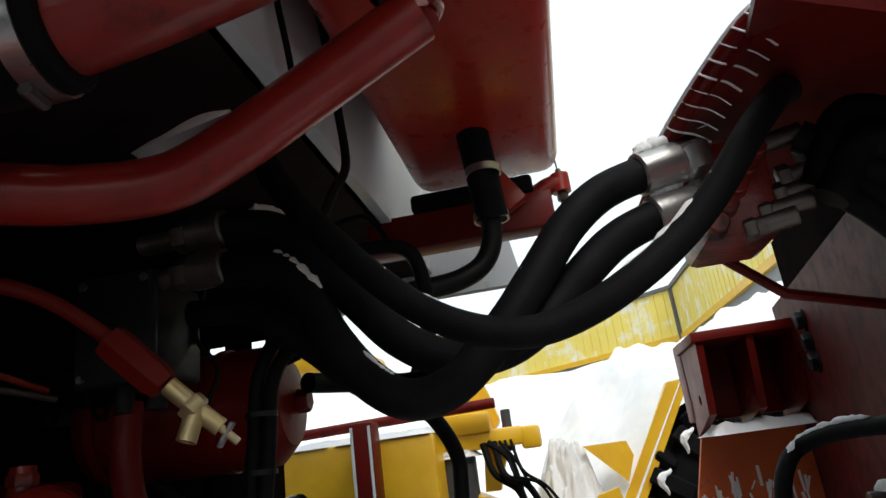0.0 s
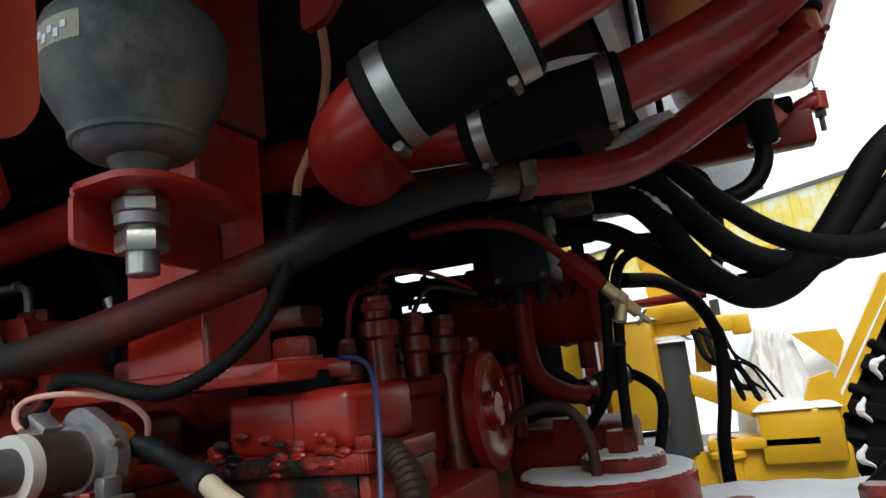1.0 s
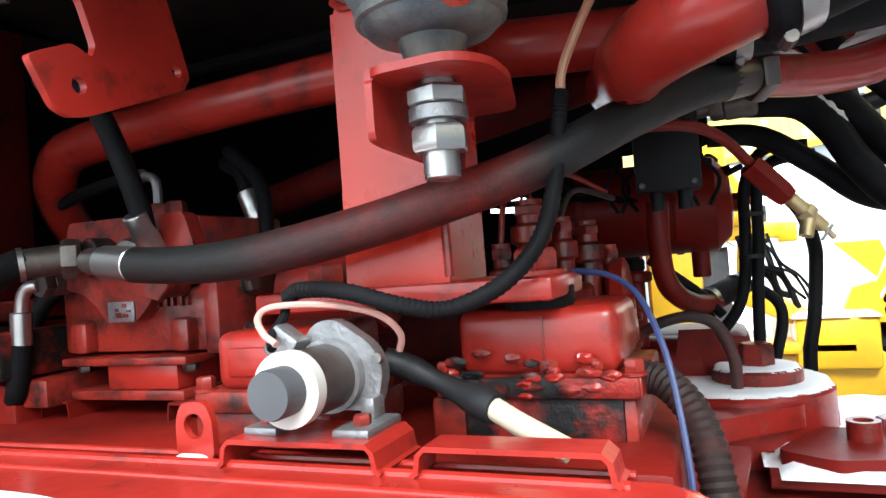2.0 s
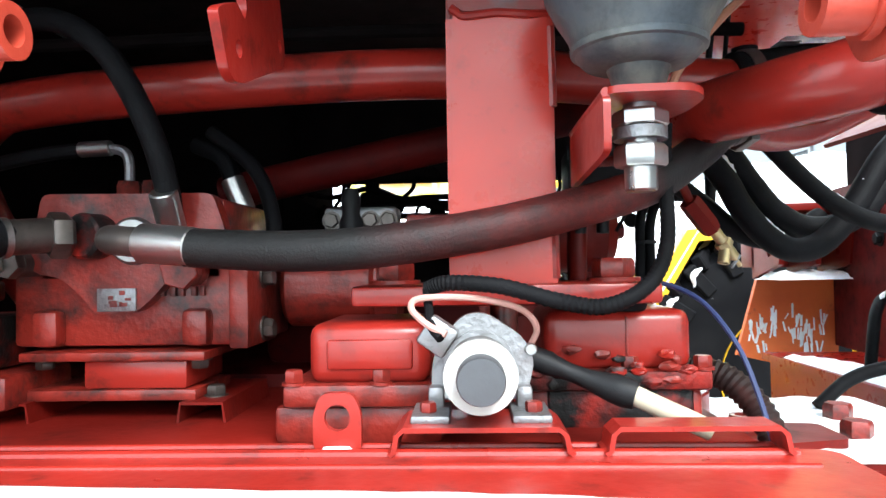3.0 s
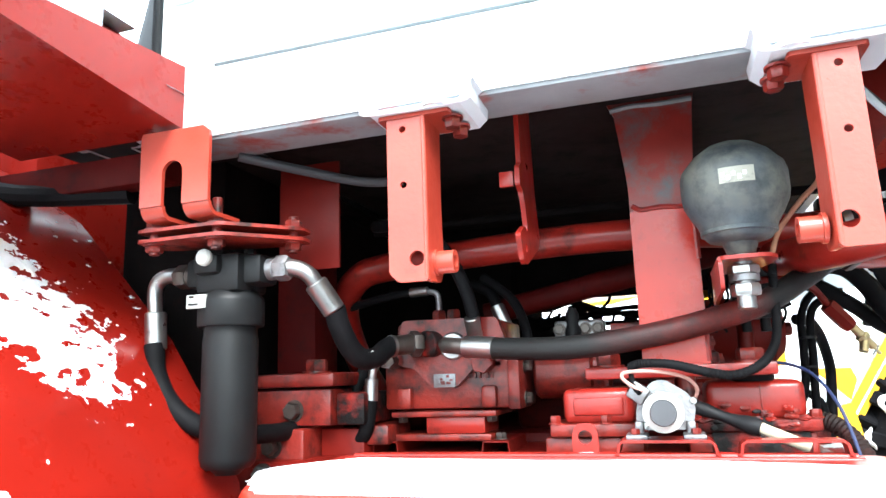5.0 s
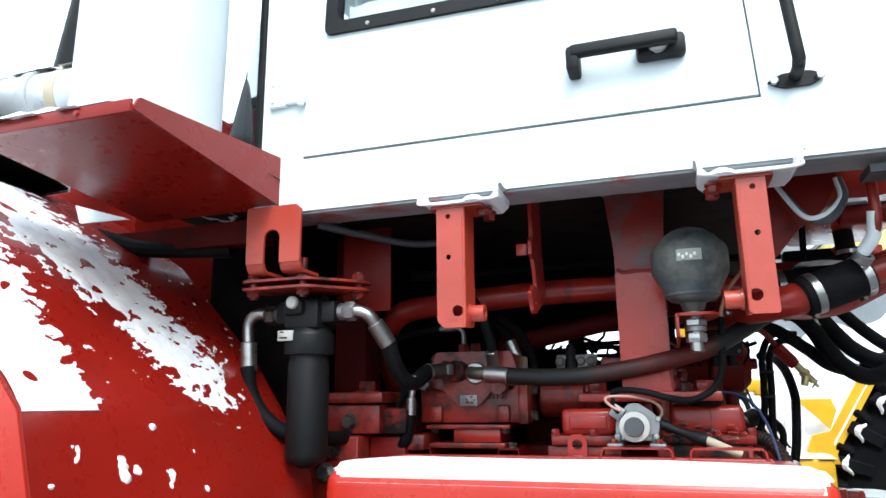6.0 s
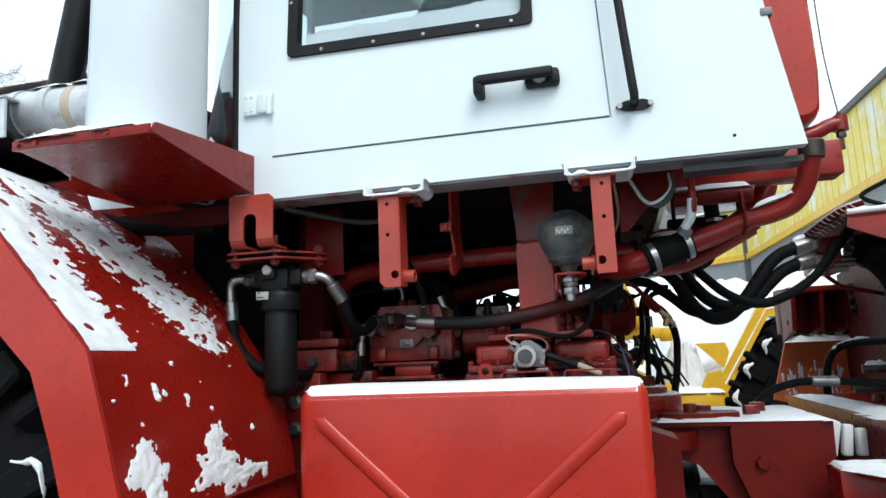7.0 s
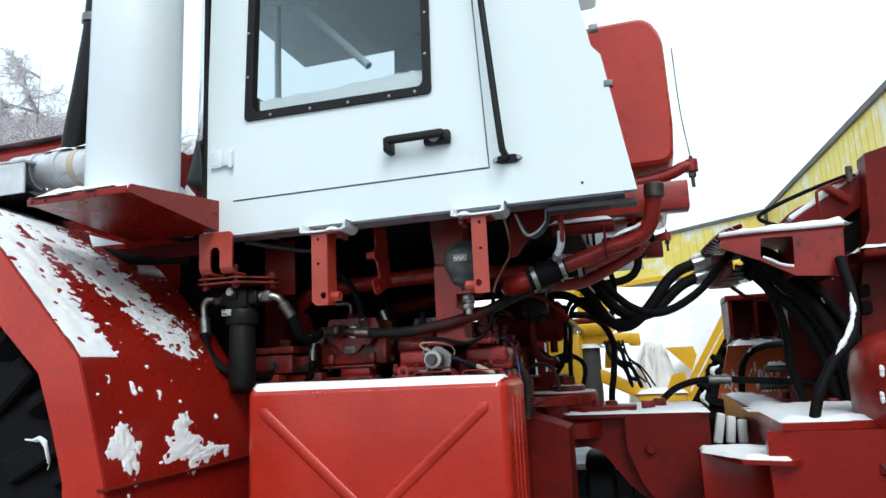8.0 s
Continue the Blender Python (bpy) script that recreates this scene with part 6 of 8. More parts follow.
def air_cleaner():
    x, y = -1.036, -0.13
    t = thing("air_cleaner", "tall silver-grey air cleaner canister", "air cleaner", (x, y, 1.85))
    part("canister", lathe(bm_new(), [(0.130, 1.855), (0.132, 1.86), (0.132, 3.1), (0.10, 3.15)], (x, y, 0), seg=48), SILVER, t)
    part("seam", box(bm_new(), (x - 0.077, y - 0.109, 1.87), (x - 0.073, y - 0.10, 3.1), 0.001), DUCT, t)
    part("intake_pipe", rod(bm_new(), (-1.48, -0.13, 2.035), (-1.14, -0.13, 2.025), 0.0565, 30, 0.03), DUCT, t)
    for xx in (-1.295, -1.39):
        part("clamp", ring(bm_new(), (xx - 0.012, -0.13, 2.03), (xx + 0.012, -0.13, 2.03), 0.056, 0.062, 30), DUCT, t)
    part("old_tape", ring(bm_new(), (-1.238, -0.13, 2.028), (-1.214, -0.13, 2.027), 0.0562, 0.058, 30), PALE, t)
    bm = bm_new()
    rod(bm, (-1.31, -0.19, 1.945), (-1.31, -0.16, 1.95), 0.012, 10)
    part("clamp_bolt", bm, ZINC, t)


air_cleaner()
flat_snow("snow_on_intake", [(-1.35, -0.16), (-1.19, -0.16), (-1.19, -0.10), (-1.35, -0.10)], 2.08, 0.015, "snow on the intake pipe", 0.012, 0.02)

t = thing("intake_box", "pale grey intake box in front of the canister", "duct", (-1.55, -0.1, 1.93))
part("front_panel", plate(bm_new(), [(-1.85, 1.93), (-1.325, 1.931), (-1.33, 2.024), (-1.85, 2.04)], [], 0.006, XZ(-0.25)), DUCT, t)
part("back_panel", plate(bm_new(), [(-1.85, 1.93), (-1.47, 1.93), (-1.47, 2.10), (-1.85, 2.10)], [], 0.006, XZ(0.1)), DUCT, t)
part("lid", sheet(bm_new(), [[(-1.85, -0.252, 2.040), (-1.33, -0.252, 2.026)], [(-1.85, 0.105, 2.105), (-1.47, 0.105, 2.105)]], 0.006), DUCT, t)
# Bottom of the pale box is blackened for the shade beneath and inside it.
part("bottom", sheet(bm_new(), [[(-1.85, -0.244, 1.934), (-1.33, -0.244, 1.934)], [(-1.85, 0.10, 1.934), (-1.47, 0.10, 1.934)]], 0.005), CAVITY, t)
t = thing("exhaust_pipe", "black upright exhaust pipe leaning forward", "exhaust pipe", (-1.5, 0.1, 2.1))
part("pipe", tube(bm_new(), [(-1.52, 0.1, 2.05), (-1.50, 0.1, 2.22), (-1.45, 0.1, 2.5), (-1.42, 0.1, 2.75), (-1.41, 0.1, 3.3)], 0.045, 24), BLACK, t)
part("clamp", ring(bm_new(), (-1.431, 0.1, 2.66), (-1.428, 0.1, 2.69), 0.044, 0.05, 24), ALU, t)
t = thing("hood", "red engine hood with snow on top", "hood", (-2.2, 0.5, 1.9))
part("panel", box(bm_new(), (-3.6, 0.3, 1.7), (-1.45, 1.5, 2.352), 0.05), FENDER_RED, t)
flat_snow("snow_on_hood", [(-3.5, 0.36), (-1.5, 0.36), (-1.5, 1.45), (-3.5, 1.45)], 2.347, 0.05, "snow on the hood", 0.08, 0.06)
single("cable_run", tube(bm_new(), [(-1.6, -0.05, 1.80), (-1.35, 0.03, 1.80), (-1.2, 0.06, 1.76), (-1.0, 0.1, 1.75)], 0.018, 10), RUBBER, "black cable under the shelf", "cable")


hose("cab_cable", "black cable hanging down the back of the cab", [(0.23, 0.90, 2.02), (0.23, 0.93, 1.972), (0.23, 0.959, 1.885), (0.23, 0.974, 1.808), (0.23, 0.909, 1.742), (0.23, 0.848, 1.678)], 0.006, category="cable")
hose("cab_cable", "thin black cable on the back of the cab", [(0.215, 0.79, 2.05), (0.215, 0.80, 1.96), (0.215, 0.83, 1.89), (0.215, 0.86, 1.80)], 0.004, category="cable")


# ---- red tank behind the cab ----
def rear_tank():
    t = thing("rear_fuel_tank", "red rounded fuel tank across the back of the cab", "fuel tank", (0.43, 0.85, 1.92))
    bm = bm_new()
    prof = rounded([(0.25, 1.925), (0.525, 1.925), (0.535, 2.05), (0.53, 2.33), (0.49, 2.40), (0.21, 2.40), (0.205, 2.15)], 0.035, 5)
    for y, s in ((0.29, 0.94), (0.30, 0.985), (0.325, 1.0), (1.385, 1.0), (1.41, 0.985), (1.42, 0.94)):
        ringv = [bm.verts.new((0.38 + (x - 0.38) * s, y, 2.16 + (z - 2.16) * s)) for x, z in prof]
        bm.verts.index_update()
        if y > 0.29:
            for k in range(len(prof)):
                bm.faces.new((last[k], last[(k + 1) % len(prof)], ringv[(k + 1) % len(prof)], ringv[k]))
        else:
            bm.faces.new(ringv)
        last = ringv
    bm.faces.new(list(reversed(last)))
    part("shell", bm, TANK_RED, t)
    part("filler", rod(bm_new(), (0.37, 0.4, 2.38), (0.37, 0.4, 2.435), 0.02, 16), ZINC, t)
    for z in (2.095, 2.262):
        bm = bm_new()
        xx = 0.413 - (z - 1.79) * 0.157
        box(bm, (xx - 0.012, 0.026, z - 0.009), (xx + 0.012, 0.05, z + 0.009), 0.003)
        part("clip", bm, GREY, t)
    t = thing("tank_cradle", "red steel cradle carrying the rear tank", "bracket", (0.45, 0.85, 1.8))
    part("beam", box(bm_new(), (0.15, 0.28, 1.785), (0.555, 0.36, 1.868), 0.004), RED, t)
    part("beam", box(bm_new(), (0.15, 1.35, 1.80), (0.50, 1.41, 1.868), 0.004), FRAME_RED, t)
    for y, dx, dz in ((0.335, 0.0, 0.0), (1.40, -0.053, -0.028)):
        bm = bm_new()
        tube(bm, [(0.40 + dx, y, 1.885 + dz), (0.47 + dx, y, 1.893 + dz), (0.52 + dx, y, 1.905 + dz), (0.55 + dx, y, 1.918 + dz), (0.575 + dx, y, 1.922 + dz)], 0.018, 12)
        lathe(bm, [(0.018, -0.018), (0.018, 0.018)], (0.575 + dx, y, 1.92 + dz), (0, 0, 1), 16)
        part("strap_arm", bm, RED, t)
        part("strap_bolt", rod(bm_new(), (0.575 + dx, y, 1.855 + dz), (0.575 + dx, y, 1.95 + dz), 0.0055, 8), STEEL, t)
        part("strap_nut", hexa(bm_new(), (0.575 + dx, y, 1.885 + dz), (0, 0, 1), 0.019, 0.016), STEEL, t)
        part("strap_wire", tube(bm_new(), [(0.575 + dx, y, 1.94 + dz), (0.560 + dx, y, 2.1), (0.555 + dx, y, 2.3)], 0.0016, 6), STEEL, t)
    part("prop", box(bm_new(), (0.40, 1.32, 1.835), (0.44, 1.35, 1.915), 0.004, m=Matrix.Translation((0.42, 0, 1.87)) @ pose(0, 0, 0, 0, -32, 0) @ Matrix.Translation((-0.42, 0, -1.87))), HANGER_RED, t, "bright orange-red prop")
    part("tank_pad", box(bm_new(), (0.24, 1.345, 1.868), (0.47, 1.40, 1.904), 0.008), RUBBER, t, "black rubber pad")
    t2 = thing("tank_outlet_hose", "short black outlet hose clamped under the tank", "hose", (0.39, 1.2, 1.8))
    part("tube", tube(bm_new(), [(0.385, 1.195, 1.93), (0.39, 1.205, 1.865), (0.395, 1.225, 1.785)], 0.027, 20), RUBBER, t2)
    for z, y in ((1.858, 1.2), (1.79, 1.23)):
        part("clamp", ring(bm_new(), (0.393, y, z - 0.006), (0.393, y, z + 0.006), 0.0265, 0.0295, 24), ZINC, t2)
    part("lower_pipe", tube(bm_new(), [(0.39, 1.23, 1.80), (0.388, 1.24, 1.755), (0.365, 1.24, 1.715), (0.32, 1.22, 1.69), (0.25, 1.2, 1.68)], 0.017, 16), BLACK, t2, "bent black metal pipe")


rear_tank()
bm = bm_new()
rod(bm, (0.16, 0.24, 1.745), (0.34, 0.24, 1.745), 0.018, 18)
single("side_cylinder", bm, FRAME_RED, "dark red cylinder with snow on it under the cab", "cylinder")
flat_snow("snow_on_cylinder", [(0.16, 0.225), (0.335, 0.225), (0.335, 0.255), (0.16, 0.255)], 1.764, 0.012, "snow along the dark cylinder", 0.01, 0.012)
t = thing("drain_pipe", "thin red pipe with a white lower end", "pipe", (0.18, 0.2, 1.7))
part("pipe", tube(bm_new(), [(0.195, 0.16, 1.78), (0.195, 0.16, 1.72), (0.19, 0.17, 1.69), (0.175, 0.19, 1.67)], 0.0085, 12), RED, t)
part("end", tube(bm_new(), [(0.194, 0.162, 1.73), (0.19, 0.17, 1.692), (0.176, 0.19, 1.668)], 0.011, 12), WHITE, t, "white-painted lower end")
part("clamp", ring(bm_new(), (0.178, 0.186, 1.664), (0.172, 0.194, 1.655), 0.01, 0.016, 14), ALU, t)
for k in range(3):
    single("loop_wire", tube(bm_new(), [(0.06, 0.2, 1.80), (0.09 + 0.006 * k, 0.17, 1.735 - 0.004 * k), (0.12 + 0.006 * k, 0.16, 1.73 - 0.004 * k), (0.15 + 0.004 * k, 0.17, 1.76), (0.152 + 0.003 * k, 0.19, 1.80)], 0.0045, 8), DARK_GREY if k else SILVER, "loop of grey wire under the sill", "wire")


single("sill_gusset", plate(bm_new(), rounded([(0.072, 1.858), (0.160, 1.858), (0.160, 1.801), (0.133, 1.754), (0.089, 1.722), (0.052, 1.677), (0.032, 1.673), (0.036, 1.782)], 0.006), [], 0.008, XZ(0.22)), FRAME_RED, "dark red gusset plate hanging under the cab floor", "bracket")


# ---- hinge frame between the tractor halves ----
def hinge_frame():
    t = thing("hinge_beam", "dark red cast hinge beam with snow on top", "hinge frame", (0.35, 0.75, 0.85))
    out = [(0.09, 1.168), (0.57, 1.175), (0.562, 0.85), (0.40, 0.85), (0.30, 0.935), (0.21, 1.05), (0.09, 1.085)]
    part("web", plate(bm_new(), rounded(out, 0.008), [], 0.06, XZ(0.735)), FRAME_RED, t)
    out = [(0.30, 1.165), (0.57, 1.172), (0.562, 0.85), (0.42, 0.85), (0.345, 0.94), (0.30, 1.06)]
    part("face_plate", plate(bm_new(), rounded(out, 0.012), [], 0.05, XZ(0.688)), FRAME_RED, t)
    part("top_plate", plate(bm_new(), [(0.09, 0.70), (0.57, 0.688), (0.57, 1.15), (0.09, 1.15)], [], 0.012, XY(1.164)), FRAME_RED, t)
    part("centre_bolt", hexa(bm_new(), (0.377, 0.688, 1.062), (0, -1, 0), 0.034, 0.016), FRAME_RED, t)
    for x, y in ((0.17, 0.92), (0.25, 0.86), (0.38, 0.80), (0.42, 0.93)):
        bolt("bolt", (x, y, 1.178), (0, 0, 1), 0.042, 0.03, CAST_RED, t)
    t = thing("hinge_pin", "round hinge pin with stacked washers and snow", "hinge pin", (0.085, 0.93, 1.15))
    part("boss", lathe(bm_new(), [(0.13, 1.05), (0.135, 1.055), (0.135, 1.24), (0.13, 1.246)], (0.06, 0.94, 0), seg=44), RED, t)
    part("washer", lathe(bm_new(), [(0.062, 1.246), (0.064, 1.25), (0.064, 1.266), (0.06, 1.27)], (0.09, 0.93, 0), seg=36), CAST_RED, t)
    part("head", hexa(bm_new(), (0.092, 0.93, 1.27), (0, 0, 1), 0.044, 0.035), CAST_RED, t)
    part("arm", plate(bm_new(), rounded([(-0.12, 0.70), (0.02, 0.72), (0.15, 0.83), (0.05, 0.95), (-0.12, 0.95)], 0.02), [], 0.03, XY(1.205)), RED, t)
    part("rear_gusset", plate(bm_new(), [(-0.018, 1.325), (0.033, 1.325), (0.062, 1.25), (-0.03, 1.25)], [], 0.012, XZ(0.955)), FRAME_RED, t)
    part("gusset", plate(bm_new(), rounded([(0.0, 1.222), (0.098, 1.222), (0.058, 1.172), (0.04, 1.165)], 0.004), [], 0.02, XZ(0.775)), RED, t)
    part("side_arm", plate(bm_new(), rounded([(0.10, 0.74), (0.16, 0.70), (0.34, 0.74), (0.34, 0.84), (0.16, 0.86)], 0.015), [], 0.022, XY(1.176)), FRAME_RED, t)
    part("grease_cup", ring(bm_new(), (0.205, 0.80, 1.195), (0.205, 0.80, 1.222), 0.012, 0.02, 18), CAST_RED, t)
    part("lower_arm", plate(bm_new(), rounded([(-0.05, 0.62), (0.18, 0.66), (0.25, 0.8), (0.1, 0.95), (-0.05, 0.95)], 0.02), [], 0.05, XY(1.10)), FRAME_RED, t)


hinge_frame()
flat_snow("snow_on_hinge", [(0.1, 0.70), (0.56, 0.69), (0.56, 1.14), (0.2, 1.14), (0.1, 1.0)], 1.177, 0.01, "thin snow on the hinge beam", 0.016, 0.014)
flat_snow("snow_on_pin", circle2d(0.06, 0.94, 0.13, 24), 1.2465, 0.004, "snow ring round the hinge pin", 0.006, 0.008, None, 0.15, 6.0)
flat_snow("snow_on_washer", circle2d(0.09, 0.93, 0.06, 18), 1.2695, 0.003, "snow on the pin washer", 0.005, 0.006, None, 0.2, 6.0)


def lower_box():
    t = thing("rear_step", "dark red boxed arm of the rear frame", "rear frame", (0.6, 0.55, 0.9))
    part("arm", box(bm_new(), (0.52, 0.5, 0.90), (0.78, 0.62, 1.07), 0.005), FENDER_RED, t)
    part("cheek", plate(bm_new(), [(0.62, 0.34), (0.74, 0.30), (0.9, 0.5), (0.75, 0.62), (0.52, 0.6), (0.52, 0.585)], [], 0.012, XY(1.06)), FENDER_RED, t)
    for k in range(3):
        part("slab", box(bm_new(), (-0.015, -0.012, 0.0), (0.015, 0.012, 0.105 - 0.012 * k), 0.007, 3, m=Matrix.Translation((0.60 + k * 0.042, 0.86, 1.055)) @ pose(0, 0, 0, 0, 12 - 5 * k, 8 * k)), SACK, t)
    t = thing("rear_chassis", "dark red rear half frame with a snow-covered deck", "tractor frame", (1.0, 0.9, 0.8))
    part("deck", plate(bm_new(), [(0.705, 0.84), (0.73, 0.33), (1.5, 0.5), (1.6, 1.9), (0.72, 1.95)], [], 0.02, XY(1.148)), FENDER_RED, t)
    bm = bm_new()
    plate(bm, [(0.69, 0.8), (1.5, 0.8), (1.5, 1.147), (0.69, 1.147)], [], 0.03, XZ(0.34))
    plate(bm, [(0.374, 0.8), (1.9, 0.8), (1.9, 1.147), (0.374, 1.147)], [], 0.03, YZ(0.725))
    part("deck_side", bm, FENDER_RED, t)
    for x, y in ((0.92, 1.4), (0.95, 1.1), (1.0, 0.95)):
        bolt("bolt", (x, y, 1.168), (0, 0, 1), 0.034, 0.022, CAST_RED, t)
    # tower and brackets
    bm = bm_new()
    plate(bm, [(0.905, 1.03), (1.5, 1.03), (1.5, 2.15), (1.06, 2.15)], [], 0.545, XY(1.165))
    part("tower", bm, SHADED_RED, t)
    # Black block added to stand for the shadowed recess above the tower.
    part("tower_cap", plate(bm_new(), [(0.96, 1.1), (1.5, 1.1), (1.5, 2.1), (1.09, 2.1)], [], 0.17, XY(1.71)), CAVITY, t)
    for y, z in ((1.80, 1.62), (1.79, 1.57), (1.78, 1.525)):
        bolt("bolt", (0.905 + (y - 1.03) * 0.1384 - 0.002, y, z), (-1, 0.14, 0), 0.034, 0.014, BLACK, t)
    part("stay", tube(bm_new(), [(0.70, 1.2, 1.668), (0.79, 1.2, 1.584), (0.95, 1.25, 1.55)], 0.008, 8, smooth=False), FRAME_RED, t)
    for y, z in ((1.02, 1.56), (1.02, 1.5)):
        part("rubber_stop", box(bm_new(), (1.13, 0.955, z - 0.022), (1.165, 0.985, z + 0.022), 0.006), RUBBER, t, "black rubber stop")
    part("hose_bracket", plate(bm_new(), rounded([(0.657, 1.710), (0.665, 1.742), (1.028, 1.742), (1.015, 1.588), (0.875, 1.599), (0.832, 1.625), (0.780, 1.656)], 0.005), [rounded([(0.785, 1.730), (0.881, 1.727), (0.875, 1.627), (0.834, 1.636), (0.778, 1.668)], 0.006)], 0.012, XZ(0.64)), RED, t)
    part("bracket_side", box(bm_new(), (0.884, 0.652, 1.61), (0.896, 0.90, 1.742), 0.003), FRAME_RED, t)
    part("bracket_side", box(bm_new(), (1.006, 0.652, 1.60), (1.018, 0.98, 1.742), 0.003), FRAME_RED, t)
    part("notch_snow", tube(bm_new(), [(0.785, 0.642, 1.668), (0.812, 0.64, 1.653), (0.836, 0.64, 1.639), (0.872, 0.64, 1.630)], 0.005, 8), SNOW, t)
    # Darker red than the front plate, carrying the shade under the roof.
    part("bracket_roof", sheet(bm_new(), [[(0.614, 0.958, 1.728), (0.60, 1.3, 1.728)], [(0.655, 0.87, 1.757), (0.65, 1.3, 1.76)], [(0.70, 0.79, 1.780), (0.70, 1.3, 1.787)], [(0.73, 0.70, 1.772), (0.74, 1.3, 1.787)], [(1.03, 0.636, 1.750), (1.09, 1.3, 1.787)]], 0.010), FRAME_RED, t)
    part("roof_lip", sheet(bm_new(), [[(0.655, 0.636, 1.744), (0.69, 0.80, 1.776)], [(0.84, 0.636, 1.748), (0.84, 0.72, 1.765)], [(1.03, 0.636, 1.748), (1.05, 0.80, 1.762)]], 0.008), FRAME_RED, t)
    part("roof_snow", tube(bm_new(), [(0.66, 0.64, 1.752), (0.76, 0.64, 1.756), (0.90, 0.64, 1.754), (1.03, 0.64, 1.755)], 0.0085, 10), SNOW, t, "snow along the front edge of the bracket")
    bm = bm_new()
    plate(bm, [(1.105, 1.2), (1.6, 1.2), (1.6, 2.2), (1.34, 2.09), (1.22, 2.06), (1.2, 1.78), (1.175, 1.72), (1.14, 1.55)], [], 0.1, XZ(0.98))
    box(bm, (1.12, 0.80, 1.66), (1.6, 1.0, 1.69), 0.006)
    part("right_tower", bm, FRAME_RED, t)
    bm = bm_new()
    lathe(bm, [(0.0, -0.125), (0.10, -0.12), (0.19, -0.105), (0.235, -0.07), (0.255, -0.01), (0.262, 0.08), (0.27, 0.5)], (1.20, 0.47, 1.3), (0.1, 0.1, -1), 40)
    part("lift_housing", bm, RED, t)
    for k in range(7):
        a = radians(195 + 14 * k)
        part("housing_bolt", hexa(bm_new(), (1.20 + 0.268 * math.cos(a), 0.47 + 0.268 * math.sin(a), 1.05 - 0.004 * k), (math.cos(a), math.sin(a), 0), 0.028, 0.014), CAST_RED, t)
    for k, (x, y, z) in enumerate(((0.985, 0.325, 1.30), (0.978, 0.33, 1.23), (0.99, 0.30, 1.215), (1.05, 0.26, 1.395), (0.96, 0.39, 1.12))):
        snow_strip("snow_fleck", "fleck of snow on the housing", [(x, y, z - 0.018), (x + 0.002, y, z), (x, y, z + 0.016)], 0.006, 60 + k, t)
    bm = bm_new()
    box(bm, (0.0, -0.06, -0.1), (0.6, 0.14, 0.0), 0.006, m=Matrix.Translation((0.95, 1.12, 1.84)) @ pose(0, 0, 0, 0, -31, 0))
    part("sloping_beam", bm, FRAME_RED, t)
    part("beam_lug", box(bm_new(), (-0.05, -0.02, -0.012), (0.05, 0.02, 0.012), 0.003, m=Matrix.Translation((1.13, 1.04, 1.93)) @ pose(0, 0, 0, 0, 40, 0)), FRAME_RED, t)
    part("beam_snow", box(bm_new(), (0.02, -0.055, 0.0), (0.6, 0.13, 0.022), 0.01, 3, m=Matrix.Translation((0.95, 1.12, 1.84)) @ pose(0, 0, 0, 0, -31, 0)), SNOW, t, "snow along the sloping beam")
    for k, pts in enumerate(([(1.17, 1.05, 2.0), (1.05, 1.1, 1.97), (0.92, 1.1, 1.92), (0.86, 1.1, 1.88), (0.93, 1.06, 1.83)], [(1.1, 1.1, 1.93), (1.0, 1.12, 1.9), (0.9, 1.1, 1.82)], [(1.2, 1.05, 2.0), (1.08, 1.05, 1.96), (1.05, 1.0, 1.92), (1.05, 0.98, 1.82)])):
        part("brake_line", tube(bm_new(), pts, 0.006 if k else 0.008, 8), RUBBER if k < 1 else FRAME_RED, t)
    part("breather", rod(bm_new(), (1.175, 1.03, 1.97), (1.175, 1.03, 2.03), 0.012, 10), STEEL, t)
    rng = random.Random(4)
    edge = smooth_path([(0.607, 0.985, 1.718), (0.632, 0.925, 1.742), (0.662, 0.86, 1.765), (0.70, 0.80, 1.788), (0.75, 0.77, 1.80)], 8)
    part("edge_strip", tube(bm_new(), edge, 0.009, 10, smooth=False), FRAME_RED, t, "wrapped edge of the hose bracket")
    for k in range(14):
        p = edge[2 * k + 2]
        q = Vector((0.030 + 0.008 * rng.random(), 0.006, -0.020))
        part("snow_rib", tube(bm_new(), [p + Vector((-0.008, -0.004, 0.005)), p + Vector((0.0, -0.010, -0.006)), p + 0.55 * q + Vector((0, -0.006, 0.0)), p + q], 0.0007 + 0.0009 * rng.random(), 6), SNOW, t)
    part("snow_line", tube(bm_new(), [p + Vector((-0.006, -0.002, 0.007)) for p in edge], 0.0034, 6, smooth=False), SNOW, t)


lower_box()
flat_snow("snow_on_ledge", [(1.125, 0.805), (1.55, 0.805), (1.55, 0.975), (1.125, 0.975)], 1.69, 0.016, "snow on the tower ledge", 0.012, 0.014)
flat_snow("snow_on_deck", [(0.73, 0.85), (0.745, 0.36), (1.3, 0.48), (1.3, 1.0), (0.85, 1.0), (0.85, 1.7), (0.75, 1.85)], 1.169, 0.014, "snow sheet on the rear frame deck", 0.03, 0.03)
flat_snow("snow_on_step", [(0.525, 0.51), (0.63, 0.35), (0.74, 0.32), (0.77, 0.5), (0.74, 0.6), (0.53, 0.61)], 1.072, 0.012, "snow on the boxed arm", 0.006, 0.012, None, 0.15)
flat_snow("snow_on_bracket", [(0.70, 0.80), (1.085, 0.79), (1.085, 1.1), (0.70, 1.1)], 1.784, 0.02, "snow on the hose bracket", 0.02, 0.02)


